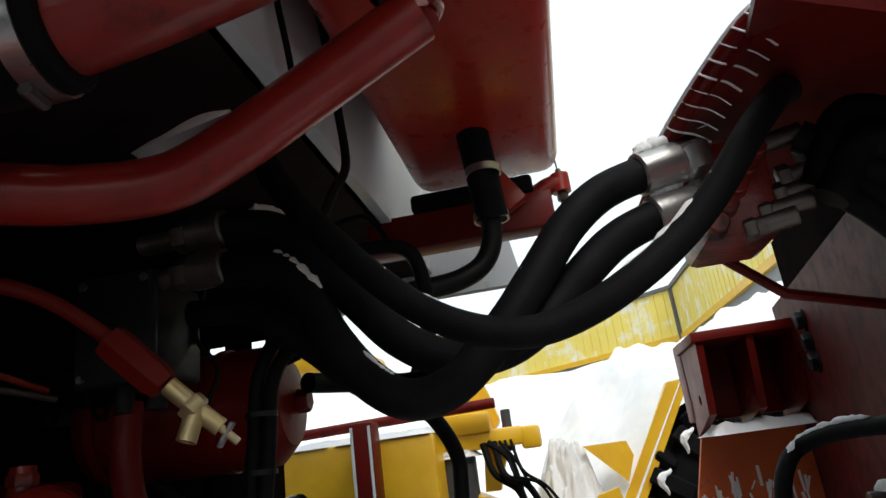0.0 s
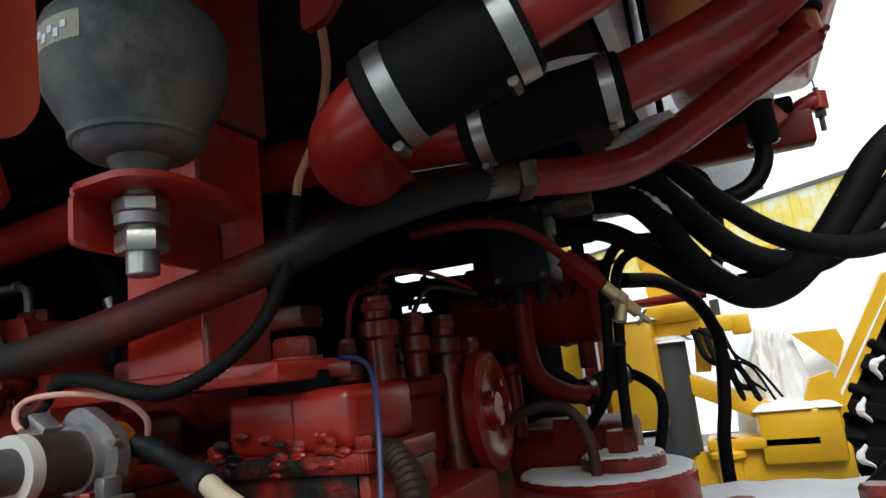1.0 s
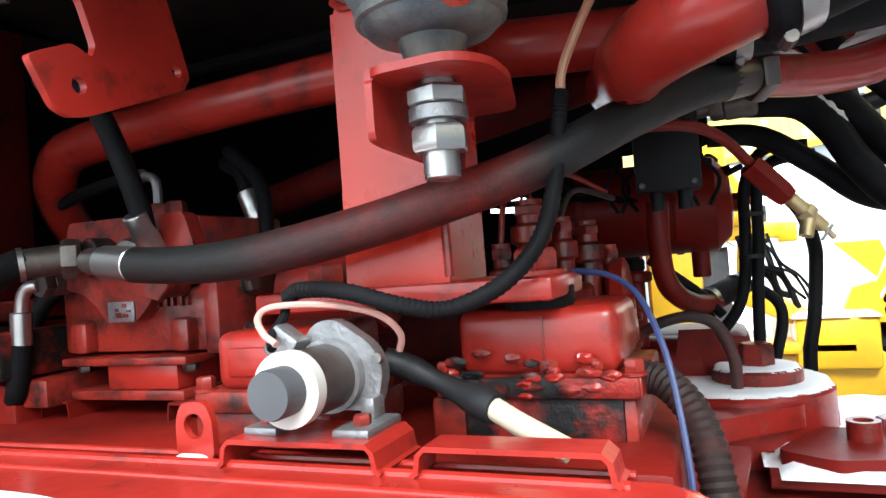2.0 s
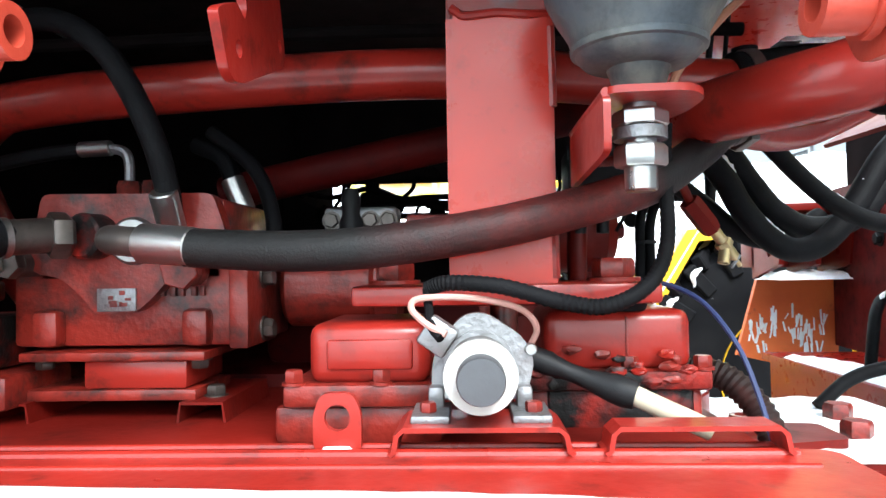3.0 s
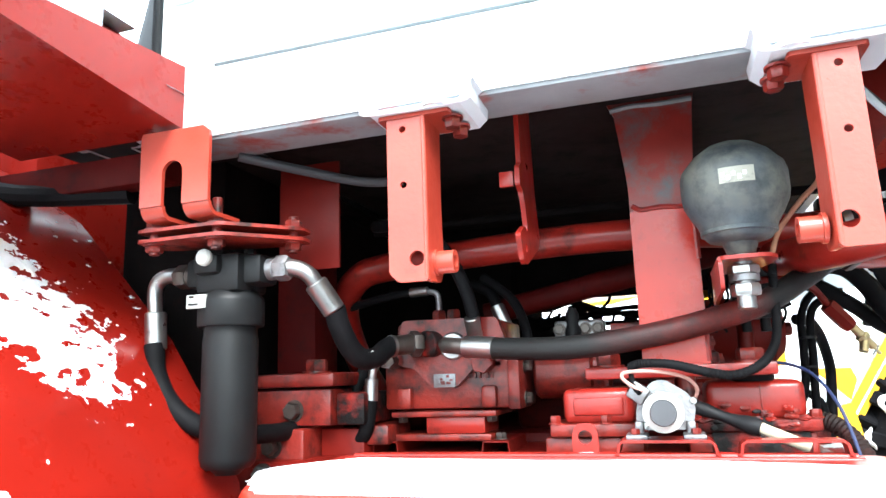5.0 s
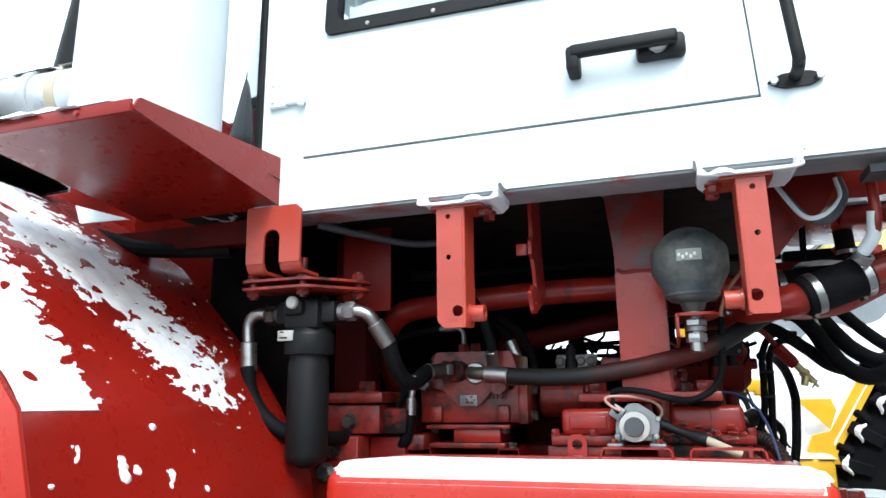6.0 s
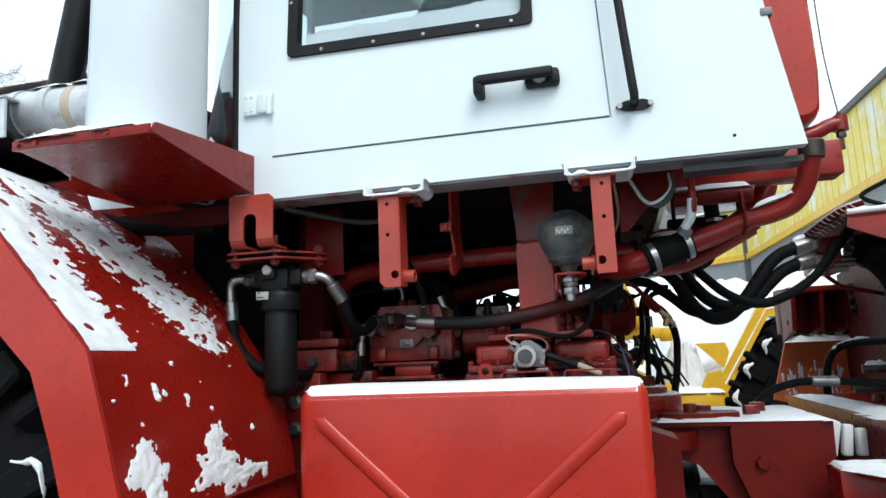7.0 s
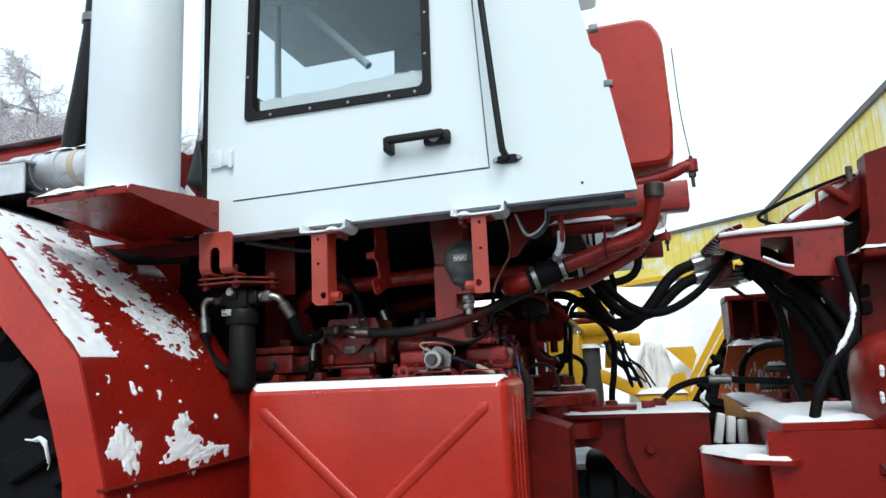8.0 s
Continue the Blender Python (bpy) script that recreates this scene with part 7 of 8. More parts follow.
def manifold():
    t = thing("hose_manifold", "red hydraulic manifold block with zinc fittings", "valve block", (0.7, 0.98, 1.62))
    bm = bm_new()
    box(bm, (0.64, 0.945, 1.612), (0.73, 1.08, 1.73), 0.012)
    part("block", bm, CAST_RED, t)
    for k in range(5):
        part("cartridge", rod(bm_new(), (0.655 + 0.015 * k, 0.955, 1.625 + 0.02 * k), (0.655 + 0.015 * k, 0.932, 1.63 + 0.02 * k), 0.013, 12), CAST_RED, t)
    for x, z in ((0.715, 1.715), (0.735, 1.672), (0.725, 1.652), (0.705, 1.635), (0.685, 1.62)):
        bm = bm_new()
        hexa(bm, (x, 0.955, z), (1, -0.2, 0.1), 0.026, 0.014)
        rod(bm, (x + 0.012, 0.952, z), (x + 0.055, 0.942, z + 0.004), 0.0115, 14)
        part("fitting", bm, STEEL, t, "dull steel hose fitting")
    t = thing("pocket_box", "rust-red welded pocket box with bolts", "bracket", (0.82, 2.0, 1.4))
    part("back_plate", box(bm_new(), (0.80, 2.18, 1.44), (1.07, 2.3, 1.66), 0.004), FRAME_RED, t)
    part("top_plate", box(bm_new(), (0.79, 1.94, 1.625), (1.04, 2.2, 1.65), 0.003), FRAME_RED, t)
    for x in (0.80, 0.92, 1.03):
        part("rib", plate(bm_new(), [(1.99, 1.45), (2.2, 1.40), (2.2, 1.628), (1.95, 1.628)], [circle2d(2.06, 1.49, 0.014, 12)], 0.018, YZ(x)), FRAME_RED, t)
    part("apron", plate(bm_new(), [(0.80, 1.40), (0.722, 1.131), (1.07, 1.05), (1.09, 1.40)], [], 0.02, XZ(2.16)), ORANGE, t, "orange-red apron plate with frost streaks")
    rng = random.Random(5)
    for k in range(60):
        x = rng.uniform(0.765, 1.03)
        z = 1.17 + rng.uniform(0.0, 0.10) - (x - 0.77) * 0.12 + 0.03 * math.sin(x * 37)
        r = rng.uniform(0.006, 0.013)
        bm = tube(bm_new(), [(x, 2.158, z), (x + rng.uniform(-0.01, 0.012), 2.156, z + rng.uniform(0.02, 0.055))], r, 8, 6, lambda s: 0.35 + 0.65 * math.sin(3.1 * s + 0.02), True)
        for v in bm.verts:
            v.co = Vector((v.co.x, 2.158 + (v.co.y - 2.158) * 0.4, v.co.z)) + 0.004 * noise.noise_vector(v.co * 70)
        part("frost_streak", bm, SNOW, t)


manifold()
flat_snow("snow_on_apron", [(0.805, 2.0), (1.06, 2.0), (1.07, 2.17), (0.805, 2.17)], 1.40, 0.03, "snow on the ledge of the pocket box", 0.02, 0.025)


# ---- hoses over the hinge ----
hose("hinge_hose", "thick black hydraulic hose sagging over the hinge", [(0.628, 0.935, 1.707), (0.578, 0.92, 1.694), (0.533, 0.905, 1.675), (0.492, 0.89, 1.641), (0.454, 0.875, 1.593), (0.419, 0.86, 1.548), (0.383, 0.85, 1.510), (0.346, 0.845, 1.484), (0.306, 0.845, 1.481), (0.267, 0.85, 1.508), (0.233, 0.855, 1.554), (0.208, 0.858, 1.602), (0.17, 0.86, 1.642), (0.10, 0.86, 1.655)], 0.0205, ends=[("a", 0.052, 1.2, 0.03)], group="hoses over the hinge")
hose("hinge_hose", "thick black hydraulic hose sagging over the hinge", [(0.635, 0.945, 1.656), (0.584, 0.93, 1.643), (0.538, 0.92, 1.622), (0.490, 0.905, 1.582), (0.448, 0.89, 1.543), (0.403, 0.885, 1.520), (0.349, 0.885, 1.519), (0.299, 0.88, 1.547), (0.261, 0.875, 1.590), (0.223, 0.868, 1.640), (0.194, 0.865, 1.675), (0.16, 0.862, 1.694), (0.105, 0.86, 1.70)], 0.0205, ends=[("a", 0.052, 1.2, 0.03)], group="hoses over the hinge")
hose("hinge_hose", "thinner black hose crossing over the hinge hoses", [(0.76, 0.92, 1.76), (0.72, 0.84, 1.725), (0.669, 0.80, 1.672), (0.633, 0.79, 1.629), (0.596, 0.785, 1.591), (0.549, 0.78, 1.556), (0.494, 0.78, 1.528), (0.443, 0.78, 1.516), (0.394, 0.78, 1.524), (0.345, 0.78, 1.550), (0.300, 0.785, 1.592), (0.263, 0.79, 1.635), (0.227, 0.80, 1.681), (0.20, 0.81, 1.722), (0.18, 0.82, 1.76)], 0.0145, group="hoses over the hinge")
hose("hinge_hose", "black hose looping under the thicker hoses", [(0.05, 0.9, 1.62), (0.12, 0.9, 1.61), (0.19, 0.9, 1.56), (0.25, 0.9, 1.51), (0.32, 0.9, 1.50), (0.4, 0.93, 1.54)], 0.016, group="hoses over the hinge")
hose("drop_hose", "black bundle of hoses dropping to the hinge", [(0.19, 0.98, 1.60), (0.13, 0.98, 1.60), (0.098, 0.97, 1.55), (0.092, 0.96, 1.47), (0.086, 0.955, 1.40), (0.07, 0.96, 1.35), (0.03, 0.97, 1.3)], 0.009)
hose("drop_hose", "black hose tied beside another", [(0.2, 0.985, 1.585), (0.14, 0.985, 1.58), (0.115, 0.97, 1.54), (0.11, 0.96, 1.46), (0.104, 0.955, 1.39), (0.1, 0.96, 1.3), (0.1, 0.97, 1.2)], 0.009)
for z, x in ((1.50, 0.103), (1.435, 0.099)):
    single("cable_tie", ring(bm_new(), (x, 0.9605, z - 0.003), (x, 0.9605, z + 0.003), 0.0175, 0.019, 16), PLASTIC, "black cable tie round two hoses", "cable tie")
hose("drop_hose", "thin black hose curving down to the hinge", [(0.11, 1.1, 1.55), (0.165, 1.25, 1.55), (0.215, 1.4, 1.51), (0.243, 1.48, 1.44), (0.243, 1.494, 1.376), (0.232, 1.49, 1.28), (0.217, 1.489, 1.19), (0.215, 1.49, 1.0)], 0.0145)
hose("drop_hose", "slim black hose crossing behind", [(-0.06, 1.0, 1.44), (-0.02, 1.0, 1.41), (0.02, 1.01, 1.375), (0.05, 1.02, 1.34)], 0.008)
hose("arched_hose", "black hose arching down from under the cab floor", [(0.02, 1.12, 1.715), (0.124, 1.14, 1.734), (0.205, 1.14, 1.743), (0.249, 1.14, 1.738), (0.273, 1.14, 1.719), (0.283, 1.14, 1.681), (0.285, 1.14, 1.637), (0.28, 1.13, 1.588), (0.262, 1.11, 1.53)], 0.0115)
hose("thin_hose", "thin black hose looping up under the cab floor", [(0.10, 1.14, 1.75), (0.13, 1.15, 1.782), (0.153, 1.15, 1.794), (0.177, 1.15, 1.8), (0.204, 1.15, 1.798), (0.222, 1.15, 1.776), (0.235, 1.147, 1.75)], 0.005)
hose("deck_hose", "black hose with a pale fitting lying over the deck", [(0.42, 1.0, 1.19), (0.48, 1.0, 1.24), (0.55, 0.99, 1.265), (0.62, 0.98, 1.27), (0.75, 1.0, 1.262), (0.95, 1.02, 1.245), (1.1, 1.0, 1.22)], 0.0125)
part("fitting", rod(bm_new(), (0.60, 0.98, 1.27), (0.68, 0.985, 1.268), 0.0165, 16), ALU, bpy.data.objects["deck_hose"], "frosted pipe fitting")
for k, (o, dy) in enumerate(((0.0, 0.0), (0.038, 0.012), (-0.036, 0.015), (0.07, -0.01), (0.015, -0.03))):
    hose("bundle_hose", "black hose of the bundle running down the rear frame", [(0.765, 0.945 + dy, 1.715 - k * 0.022), (0.82, 0.94 + dy, 1.67 + o * 0.8), (0.872 + o * 0.7, 0.935 + dy, 1.61 + o * 0.7), (0.954 + o * 0.8, 0.93 + dy, 1.507 + o * 0.55), (1.022 + o, 0.93 + dy, 1.352 + o * 0.4), (1.05 + o, 0.94 + dy, 1.2), (1.05 + o, 0.96 + dy, 1.15)], 0.0185, group="hose bundle")
hose("bundle_hose", "black hose dropping straight beside the bundle", [(0.79, 0.95, 1.645), (0.836, 0.95, 1.586), (0.865, 0.95, 1.50), (0.878, 0.95, 1.40), (0.88, 0.95, 1.29), (0.91, 0.96, 1.19)], 0.0145, group="hose bundle")
for k, pts in enumerate(([(0.885, 0.915, 1.63), (0.91, 0.912, 1.60), (0.935, 0.912, 1.565)], [(0.985, 0.915, 1.585), (1.0, 0.915, 1.55), (1.015, 0.915, 1.515)], [(1.03, 0.915, 1.64), (1.045, 0.915, 1.60)], [(0.93, 0.92, 1.535), (0.945, 0.92, 1.515)])):
    snow_strip("snow_on_bundle", "snow caught on the hose bundle", pts, 0.009, k)
hose("snowy_hose", "black hose with snow looping in front of the apron", [(0.76, 1.42, 1.20), (0.767, 1.417, 1.281), (0.79, 1.44, 1.335), (0.826, 1.46, 1.367), (0.87, 1.40, 1.385), (0.912, 1.317, 1.389), (0.96, 1.2, 1.39)], 0.014)
snow_strip("snow_on_hose", "snow along the looping hose", [(0.80, 1.445, 1.36), (0.83, 1.455, 1.382), (0.87, 1.40, 1.40), (0.90, 1.33, 1.404)], 0.007, 9)
for k, (x, y, z) in enumerate(((0.88, 1.25, 1.31), (0.93, 1.15, 1.26), (0.86, 1.3, 1.24))):
    snow_strip("snow_on_fitting", "snow on the hose fittings by the tower", [(x - 0.035, y, z), (x, y, z + 0.004), (x + 0.035, y, z)], 0.011, 20 + k)
    single("hose_fitting", rod(bm_new(), (x - 0.045, y, z - 0.016), (x + 0.06, y, z - 0.016), 0.014, 14), STEEL, "dull steel fitting with snow on it", "fitting")
snow_strip("snow_on_hinge_hose", "snow lying on a hinge hose", [(0.143, 0.862, 1.718), (0.17, 0.864, 1.709), (0.205, 0.866, 1.678)], 0.009, 3)
snow_strip("snow_on_hinge_hose", "snow lying on a hinge hose", [(0.165, 0.858, 1.664), (0.2, 0.856, 1.637), (0.226, 0.852, 1.603)], 0.009, 4)
snow_strip("snow_on_hinge_hose", "snow lying on a hinge hose", [(0.655, 0.792, 1.668), (0.633, 0.788, 1.642), (0.596, 0.783, 1.604), (0.549, 0.778, 1.569), (0.50, 0.778, 1.543)], 0.0055, 5)
for k, pts in enumerate(([(0.25, 0.847, 1.548), (0.28, 0.842, 1.519), (0.30, 0.84, 1.50)], [(0.43, 0.858, 1.585), (0.454, 0.868, 1.613), (0.485, 0.88, 1.652)], [(0.25, 0.872, 1.625), (0.275, 0.876, 1.594), (0.31, 0.878, 1.562)], [(0.41, 0.885, 1.543), (0.448, 0.89, 1.565), (0.48, 0.90, 1.595)], [(0.30, 0.782, 1.607), (0.335, 0.779, 1.572), (0.37, 0.778, 1.549)])):
    snow_strip("frost_streak_on_hose", "thin streak of frost along a hinge hose", pts, 0.0032, 40 + k)
for k, pts in enumerate(([(0.625, 0.93, 1.735), (0.60, 0.922, 1.728), (0.58, 0.915, 1.718)], [(0.63, 0.94, 1.684), (0.605, 0.932, 1.677), (0.59, 0.926, 1.668)], [(0.66, 0.93, 1.742), (0.672, 0.93, 1.744)], [(0.668, 0.925, 1.775), (0.682, 0.925, 1.776)])):
    snow_strip("snow_on_ferrule", "snow on a hose ferrule", pts, 0.008, 70 + k)
hose("lift_hose", "black hose with snow looping beside the lift housing", [(1.0, 0.62, 1.64), (1.0, 0.55, 1.53), (0.986, 0.5, 1.453), (0.955, 0.45, 1.388), (0.897, 0.42, 1.327), (0.845, 0.40, 1.24), (0.822, 0.40, 1.145), (0.838, 0.40, 1.076), (0.888, 0.42, 1.043), (0.96, 0.43, 1.03)], 0.015, RUBBER)
snow_strip("snow_on_lift_hose", "snow along the upper part of the lift hose", [(0.995, 0.535, 1.53), (0.98, 0.485, 1.46), (0.945, 0.436, 1.40), (0.90, 0.405, 1.345)], 0.008, 77)

for y, z in ((0.855, 1.70), (0.855, 1.655)):
    t = thing("hose_union", "dull zinc hose union under the pipes", "fitting", (0.075, y, z))
    part("sleeve", rod(bm_new(), (0.12, y, z), (0.075, y + 0.004, z), 0.021, 18), STEEL, t)
    part("nut", hexa(bm_new(), (0.078, y + 0.004, z), (-1, 0.1, 0), 0.034, 0.022), STEEL, t)
    part("spigot", rod(bm_new(), (0.058, y + 0.006, z), (0.01, y + 0.008, z), 0.012, 12), STEEL, t)

# ---- brass valve on a red tube, tanks and pulley behind ----
t = thing("brass_valve", "red rod ending in a weathered brass drain valve", "valve", (0.1, 0.69, 1.5))
part("tube", tube(bm_new(), [(-0.06, 0.57, 1.590), (0.0, 0.585, 1.594), (0.04, 0.62, 1.592), (0.070, 0.655, 1.578), (0.10, 0.694, 1.546)], 0.0065, 12), FRAME_RED, t)
part("sleeve", hexa(bm_new(), (0.095, 0.690, 1.550), (0.64, 0.30, -0.71), 0.027, 0.06), FRAME_RED, t)
part("body", rod(bm_new(), (0.136, 0.709, 1.508), (0.158, 0.720, 1.484), 0.0085, 14), BRASS, t)
part("collar", hexa(bm_new(), (0.150, 0.716, 1.492), (0.64, 0.30, -0.71), 0.022, 0.012), BRASS, t)
part("outlet", ring(bm_new(), (0.156, 0.718, 1.486), (0.150, 0.712, 1.460), 0.0055, 0.0085, 16), BRASS, t, "open brass outlet")
part("bonnet", rod(bm_new(), (0.156, 0.719, 1.486), (0.172, 0.729, 1.469), 0.008, 14), BRASS, t)
part("stem", rod(bm_new(), (0.171, 0.728, 1.470), (0.183, 0.737, 1.456), 0.0036, 10), BRASS, t)
part("lever", box(bm_new(), (-0.0018, -0.003, -0.013), (0.0018, 0.003, 0.010), 0.0008, m=Matrix.Translation((0.176, 0.731, 1.464)) @ pose(0, 0, 0, 0, 35, 0)), ALU, t)
hose("brown_hose", "thin brown hose arching behind the hinge pin", [(-0.06, 0.86, 1.335), (-0.031, 0.85, 1.35), (0.009, 0.85, 1.356), (0.042, 0.85, 1.341), (0.06, 0.855, 1.295), (0.062, 0.86, 1.25)], 0.0085, SPRAYED)
hose("loop_hose", "black hose looping down to the hinge pin", [(0.08, 1.11, 1.383), (0.105, 1.11, 1.378), (0.137, 1.10, 1.352), (0.143, 1.10, 1.318), (0.13, 1.10, 1.262), (0.11, 1.09, 1.2)], 0.0095)
t0 = thing("stud_bolt", "red stud with a black rubber cap", "bolt", (-0.077, 0.95, 1.37))
part("stem", rod(bm_new(), (-0.077, 0.95, 1.30), (-0.077, 0.95, 1.425), 0.014, 14), FRAME_RED, t0)
part("collar", rod(bm_new(), (-0.077, 0.95, 1.405), (-0.077, 0.95, 1.423), 0.026, 18), FRAME_RED, t0)
part("cap", rod(bm_new(), (-0.077, 0.95, 1.425), (-0.077, 0.95, 1.443), 0.016, 14), RUBBER, t0)
for k, (x, dx) in enumerate(((-0.10, 0.012), (-0.085, -0.01), (-0.07, 0.015), (0.025, 0.01), (0.05, -0.012))):
    single("thin_wire", tube(bm_new(), [(x, 0.93, 1.66), (x + dx, 0.93, 1.60), (x - dx, 0.935, 1.56), (x + dx * 0.4, 0.94, 1.52)], 0.0032, 6), RUBBER, "thin black wire hanging behind the engine", "wire")

t = thing("air_tank", "dark red round air tank", "air tank", (-0.1, 1.12, 1.45))
part("shell", lathe(bm_new(), [(0.0, -0.125), (0.05, -0.12), (0.075, -0.105), (0.085, -0.07), (0.085, 0.12), (0.085, 0.16), (0.06, 0.185), (0.0, 0.195)], (-0.11, 1.12, 1.53), (1, 0.05, 0), 36), FRAME_RED, t)
for x in (-0.19, -0.02):
    part("band", ring(bm_new(), (x, 1.116 + (x + 0.11) * 0.05, 1.53), (x + 0.012, 1.117 + (x + 0.11) * 0.05, 1.53), 0.084, 0.0875, 36), FRAME_RED, t)
part("drain_plug", rod(bm_new(), (0.02, 1.126, 1.40), (0.02, 1.126, 1.45), 0.016, 14), FRAME_RED, t)
part("plug", hexa(bm_new(), (0.08, 1.13, 1.53), (1, 0, 0), 0.03, 0.02), FRAME_RED, t)
t = thing("control_box", "black control box with a lid and two plugs under the pipes", "control box", (0.0, 0.87, 1.6))
part("shell", box(bm_new(), (-0.05, 0.85, 1.545), (0.035, 0.95, 1.66), 0.008), BLACK, t)
part("lid", box(bm_new(), (-0.054, 0.838, 1.541), (0.039, 0.852, 1.664), 0.005), PLASTIC, t)
for x in (-0.044, 0.029):
    for z in (1.551, 1.654):
        part("screw", lathe(bm_new(), [(0.005, 0), (0.004, 0.003), (0.0, 0.003)], (x, 0.838, z), (0, -1, 0), 10), STEEL, t)
for x in (-0.028, 0.012):
    part("plug", rod(bm_new(), (x, 0.89, 1.547), (x, 0.89, 1.515), 0.011, 14), PLASTIC, t)
t = thing("pulley", "red flat pulley wheel", "pulley", (-0.09, 0.88, 1.36))
for k in range(5):
    a = 2 * math.pi * k / 5
    part("hub_bolt", hexa(bm_new(), (-0.072, 0.84 + 0.04 * math.cos(a), 1.357 + 0.04 * math.sin(a)), (1, 0.05, 0.04), 0.012, 0.008), CAST_RED, t)
part("disc", lathe(bm_new(), [(0.018, -0.012), (0.085, -0.012), (0.092, -0.006), (0.092, 0.012), (0.085, 0.016), (0.07, 0.014), (0.055, 0.004), (0.03, 0.004), (0.025, 0.02), (0.0, 0.02)], (-0.088, 0.84, 1.357), (0.995, 0.05, 0.04), 44), RED, t)
t = thing("lower_coolant_pipe", "red pipe with a clamped black coupling", "pipe", (0.0, 0.95, 1.4))
part("pipe", tube(bm_new(), [(-0.03, 0.9, 1.53), (-0.032, 0.9, 1.46), (-0.025, 0.92, 1.40), (0.005, 0.98, 1.365), (0.04, 1.04, 1.36)], 0.017, 14), FRAME_RED, t)
coupling(t, (0.02, 1.02, 1.36), (0.085, 1.12, 1.385), 0.021, (0.15, 0.85))
t = thing("starter_housing", "dark red housing beside the hinge pin", "housing", (0.0, 1.1, 1.2))
bm = bm_new()
box(bm, (-0.12, 1.02, 1.15), (0.09, 1.2, 1.31), 0.02)
rod(bm, (-0.1, 1.0, 1.26), (0.02, 1.0, 1.26), 0.05, 22)
part("shell", bm, FRAME_RED, t)
t = thing("drive_shaft", "black drive shaft and joint under the hinge", "drive shaft", (0.2, 1.1, 0.8))
bm = bm_new()
rod(bm, (-0.1, 1.15, 0.86), (0.75, 1.15, 0.84), 0.09, 24)
part("shaft", bm, BLACK, t)
bm = bm_new()
rod(bm, (0.12, 1.12, 0.86), (0.24, 1.12, 0.86), 0.15, 24)
box(bm, (0.05, 1.0, 0.84), (0.3, 1.1, 0.95), 0.02)
part("joint", bm, BLACK, t)
# Black plate added to close off the bright ground under the hinge.
part("far_plate", box(bm_new(), (0.5, 1.3, 0.3), (0.8, 1.36, 1.1), 0.01), CAVITY, t)
for k in range(6):
    single("thin_line", tube(bm_new(), [(-0.5 + k * 0.05, 1.0, 1.56 + 0.02 * (k % 3)), (-0.3 + k * 0.05, 1.05, 1.60 - 0.012 * k), (0.0 + k * 0.02, 1.1, 1.59)], 0.006, 6), CAVITY, "thin dark line behind the engine", "wire")


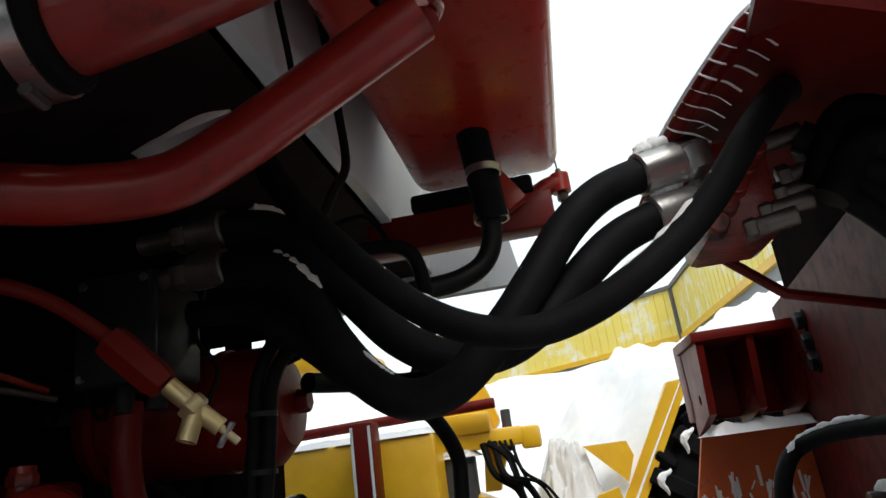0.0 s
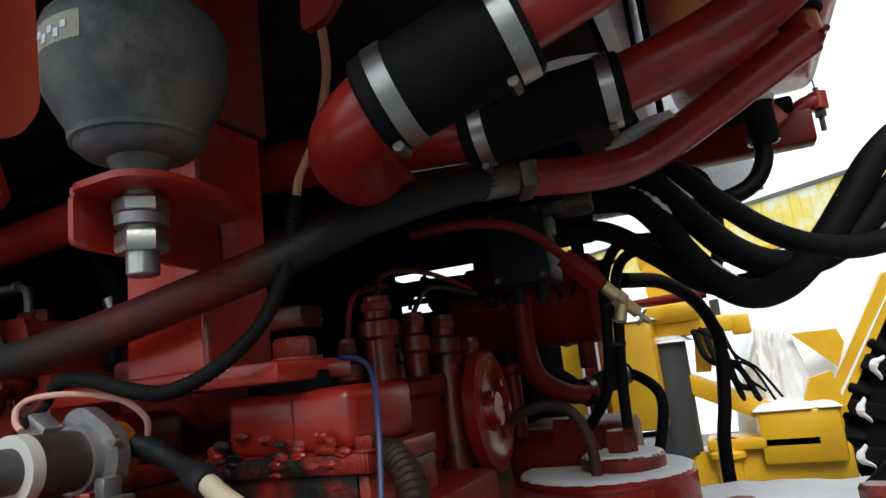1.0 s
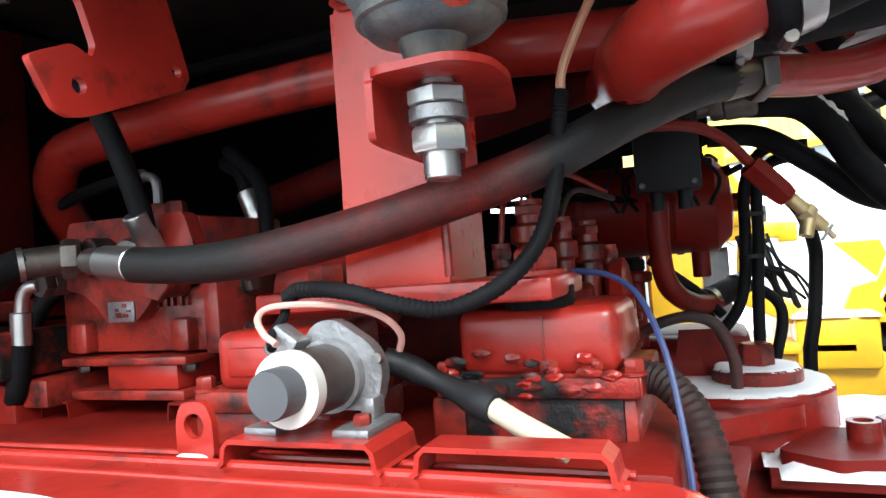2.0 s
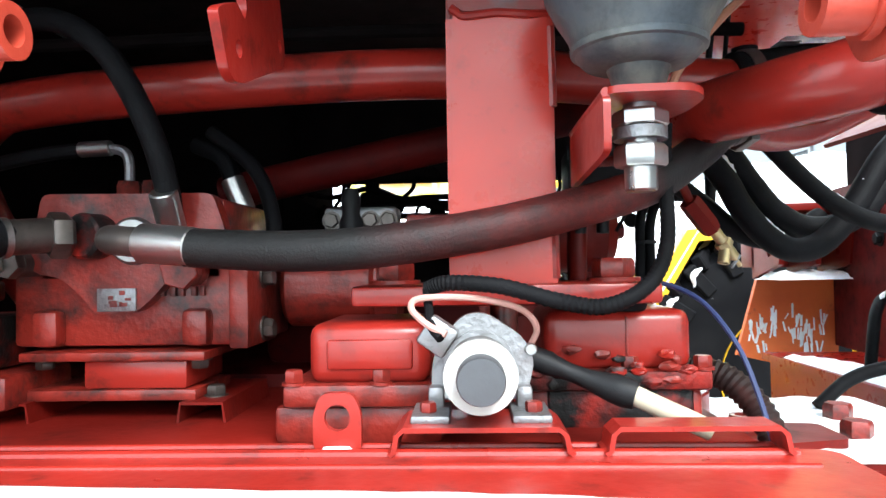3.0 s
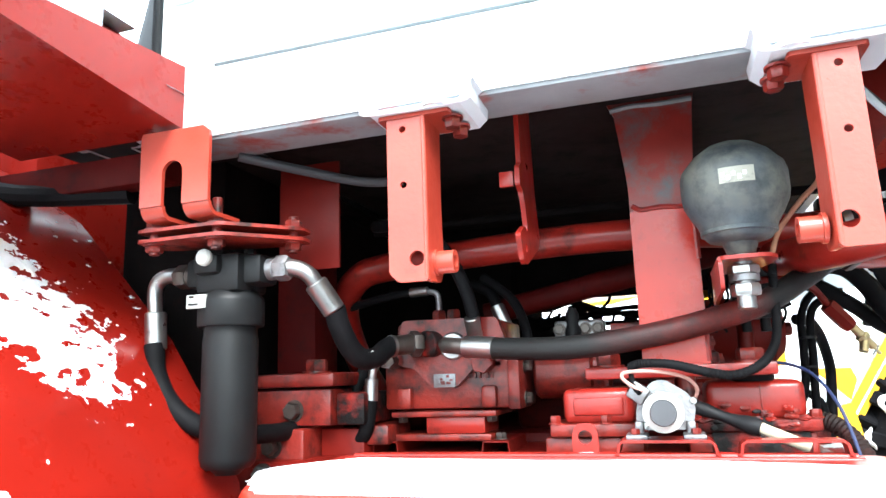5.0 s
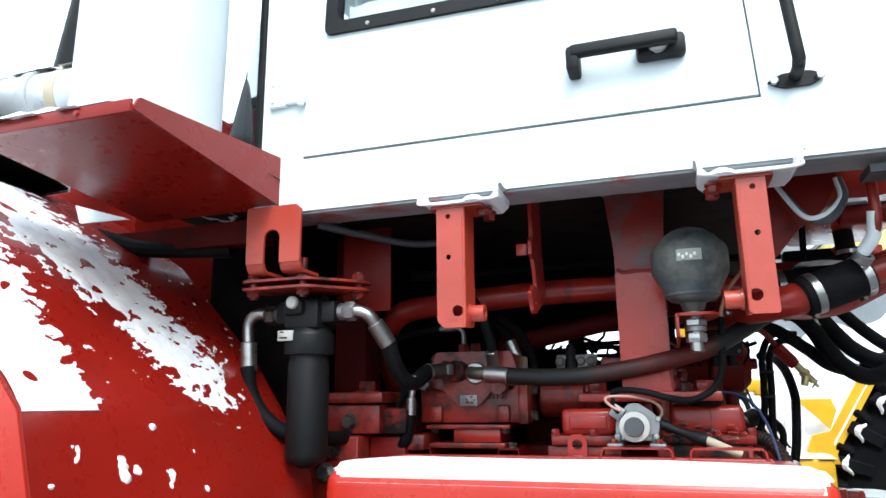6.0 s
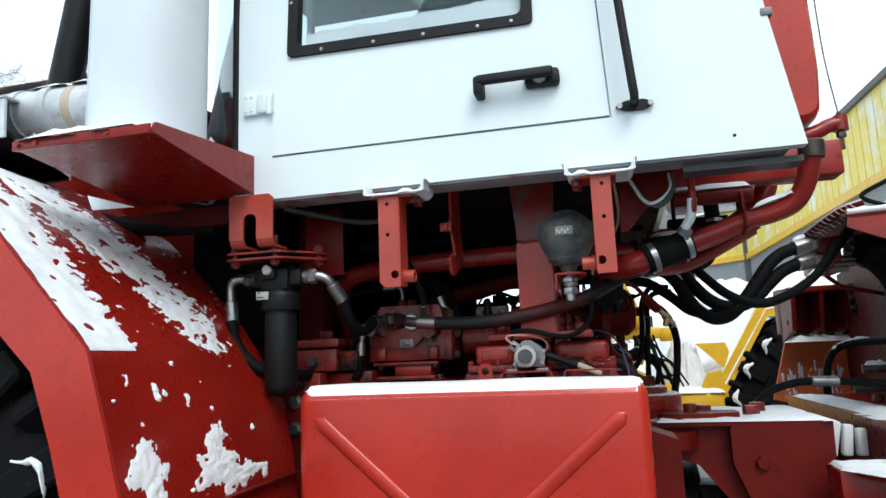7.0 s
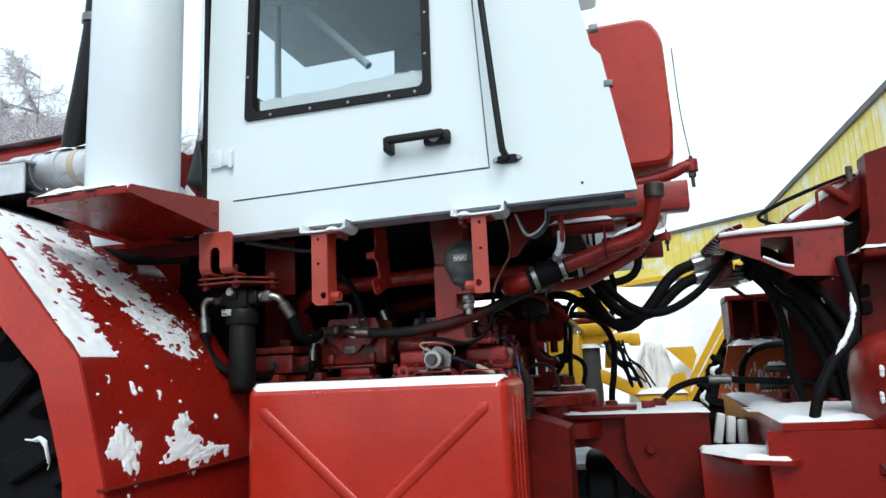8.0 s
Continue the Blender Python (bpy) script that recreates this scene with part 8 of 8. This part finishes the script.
# ---- the yellow tractor parked alongside ----
def yellow_tractor():
    t = thing("yellow_tractor", "yellow tractor parked alongside, its mudguard heaped with snow", "tractor", (0.8, 3.6, 0))
    Y = 3.22
    lip = [(1.9, 1.67), (1.35, 1.66), (0.905, 1.622), (0.565, 1.06)]
    lin = [(1.9, 1.61), (1.35, 1.60), (0.955, 1.572), (0.625, 1.03)]
    part("mudguard_lip", sheet(bm_new(), [[(a[0], Y, a[1]), (b[0], Y, b[1])] for a, b in zip(lip, lin)], 0.012), YELLOW, t)
    part("mudguard", sheet(bm_new(), [[(a[0], Y, a[1]), (a[0] - 0.03, Y + 1.0, a[1])] for a in lip], 0.012), YELLOW, t)
    part("foot_plate", box(bm_new(), (0.30, Y - 0.02, 1.0), (0.64, Y + 0.4, 1.05), 0.01), YELLOW, t)
    part("gusset", plate(bm_new(), [(0.50, 1.42), (0.68, 1.42), (0.70, 1.36), (0.66, 1.26)], [], 0.02, XZ(Y - 0.03)), YELLOW, t)
    part("frame_beam", box(bm_new(), (-0.1, 2.9, 0.8), (0.62, 3.1, 0.98), 0.01), YELLOW, t)
    part("cross_beam", box(bm_new(), (-0.02, 0.0, -0.04), (0.40, 0.16, 0.04), 0.01, m=Matrix.Translation((0.06, 2.92, 1.26)) @ pose(0, 0, 0, 0, 26, 0)), YELLOW, t)
    part("beam_block", box(bm_new(), (0.30, 2.86, 0.92), (0.60, 3.1, 1.13), 0.02), YELLOW, t)
    part("block_cheek", plate(bm_new(), [(0.46, 1.10), (0.63, 1.10), (0.60, 1.26), (0.52, 1.24)], [], 0.05, XZ(2.9)), YELLOW, t)
    part("side_box", box(bm_new(), (-0.95, 2.7, 1.10), (-0.03, 3.1, 1.54), 0.015), YELLOW, t)
    part("side_post", box(bm_new(), (-0.30, 2.55, 1.0), (-0.22, 2.66, 1.60), 0.008), FRAME_RED, t, "dark red upright channel")
    for k in (-0.292, -0.228):
        part("post_edge", tube(bm_new(), [(k, 2.548, 1.05), (k, 2.548, 1.585)], 0.006, 6, smooth=False), SILVER, t)
    part("upper_body", box(bm_new(), (-0.72, 3.0, 1.885), (-0.40, 3.6, 1.98), 0.03), YELLOW, t)
    part("upper_post", box(bm_new(), (-0.08, 3.0, 1.77), (0.1, 3.4, 1.95), 0.03), YELLOW, t)
    part("lower_body", box(bm_new(), (-1.6, 3.1, 0.9), (-0.62, 3.6, 1.42), 0.03), YELLOW, t)
    part("arm", box(bm_new(), (-0.1, 2.9, 1.46), (0.28, 3.05, 1.53), 0.012), YELLOW, t)
    part("arm_head", box(bm_new(), (-0.06, 2.88, 1.52), (0.16, 3.05, 1.60), 0.012), YELLOW, t)
    part("arm_leg", plate(bm_new(), [(0.1, 1.30), (0.16, 1.30), (0.22, 1.48), (0.12, 1.48)], [], 0.05, XZ(2.95)), YELLOW, t)
    part("arm_plate", plate(bm_new(), rounded([(-0.05, 1.62), (-0.06, 1.78), (0.03, 1.86), (0.10, 1.80), (0.15, 1.70), (0.19, 1.56), (0.16, 1.53), (0.0, 1.56)], 0.02), [], 0.08, XZ(3.0)), YELLOW, t)
    part("arm_block", box(bm_new(), (0.27, 2.9, 1.44), (0.345, 3.02, 1.525), 0.012), YELLOW, t)
    part("arm_pin", rod(bm_new(), (0.22, 2.96, 1.44), (0.22, 2.96, 1.60), 0.02, 14), DARK_GREY, t)
    part("drum_cap", rod(bm_new(), (-0.012, 2.95, 1.440), (-0.012, 2.95, 1.466), 0.098, 28), SILVER, t, "pale snowy cap")
    part("base_pin", rod(bm_new(), (0.17, 2.9, 0.86), (0.17, 2.9, 1.03), 0.05, 18), YELLOW, t)
    part("base_ring", rod(bm_new(), (0.17, 2.9, 0.95), (0.17, 2.9, 0.985), 0.075, 18), YELLOW, t)
    part("base_flange", box(bm_new(), (0.1, 2.86, 0.985), (0.52, 3.06, 1.03), 0.01), YELLOW, t)
    part("drum", rod(bm_new(), (-0.012, 2.95, 0.97), (-0.012, 2.95, 1.44), 0.091, 28, 0.06), DARK_GREY, t, "dark grey cylinder with a snowy lid")
    part("red_rod", rod(bm_new(), (-0.6, 2.8, 1.60), (0.2, 2.8, 1.62), 0.02, 12), FRAME_RED, t)
    rng = random.Random(8)
    for k in range(6):
        d, e = 0.022 * k, rng.uniform(-0.03, 0.03)
        part("cable", tube(bm_new(), [(0.12 + d, 2.9, 1.48), (0.17 + d + e, 2.88 - 0.01 * k, 1.38 + e), (0.23 + d, 2.9, 1.28 - e), (0.27 + d * 1.3, 2.93, 1.19 + e)], 0.013 if k < 3 else 0.006, 8), RUBBER, t)
    big_wheel("tractor_wheel", "large dark tyre of the yellow tractor dusted with snow", 1.42, 3.5, 0.85, 0.80, 0.56, 2, YELLOW)


yellow_tractor()


def mound(name, label, fn, x0, x1, y0, y1, nu, nv, mat, category="snow"):
    bm = bm_new()
    vs = [[bm.verts.new((x0 + (x1 - x0) * i / nu, y0 + (y1 - y0) * j / nv, fn(x0 + (x1 - x0) * i / nu, y0 + (y1 - y0) * j / nv))) for j in range(nv + 1)] for i in range(nu + 1)]
    for i in range(nu):
        for j in range(nv):
            bm.faces.new((vs[i][j], vs[i + 1][j], vs[i + 1][j + 1], vs[i][j + 1]))
    return single(name, bm, mat, label, category, "", "stuff", 80)


HEAP = ((0.2, 1.15), (0.33, 1.42), (0.51, 1.63), (0.77, 1.80), (1.05, 1.86), (1.34, 1.96), (1.6, 2.05), (2.2, 2.1))


def fender_heap(x, y):
    base = 1.05 + (x - 0.60) * 1.63 if x < 0.95 else 1.62 + (x - 0.95) * 0.06
    k = next(i for i in range(len(HEAP) - 1) if x <= HEAP[i + 1][0])
    (xa, za), (xb, zb) = HEAP[k], HEAP[k + 1]
    top = za + (zb - za) * (x - xa) / (xb - xa)
    e = min(max((y - 3.22) / 0.5, 0), 1) ** 0.55
    wob = 0.07 * noise.fractal(Vector((x * 3, y * 3, 1)), 0.9, 2, 5) + 0.02 * noise.noise(Vector((x * 14, y * 14, 2)))
    return max(base, 0.85) * (1 - e) + max(top, base) * e + wob * e


mound("snow_heap", "deep snow heaped on the yellow mudguard", fender_heap, 0.22, 2.1, 3.215, 4.7, 80, 60, SNOW)


def bank(x, y):
    d = abs(y - 16) / 4
    return max(3.1 - 2.6 * d * d, -0.3) + 0.6 * noise.fractal(Vector((x * 0.25, y * 0.25, 7)), 0.9, 2, 5) - max(x - 1.5, 0) * 0.5


mound("snow_bank", "long bank of ploughed snow before the hall", bank, -30, 6, 11.5, 20.5, 90, 24, SNOW)


def bag(x, y):
    d = math.hypot((x - 0.42) / 0.2, (y - 3.3) / 0.25)
    return 0.95 + 0.5 * max(1 - d ** 2.2, -0.3) + 0.085 * noise.fractal(Vector((x * 11, y * 11, 3)), 0.7, 2.1, 6)


mound("covered_heap", "crumpled pale sheet and snow piled against the mudguard", bag, 0.2, 0.66, 3.02, 3.6, 90, 80, SACK, "heap")
flat_snow("snow_on_yellow_box", [(-0.93, 2.72), (-0.04, 2.72), (-0.04, 3.08), (-0.93, 3.08)], 1.54, 0.03, "snow on the yellow side box", 0.03, 0.03)
flat_snow("snow_on_drum", circle2d(0.0, 2.95, 0.1, 18), 1.44, 0.025, "snow on the grey cylinder", 0.015, 0.02)
flat_snow("snow_on_yellow_beam", [(0.31, 2.87), (0.59, 2.87), (0.59, 3.08), (0.31, 3.08)], 1.13, 0.03, "snow on the yellow beam block", 0.02, 0.03)
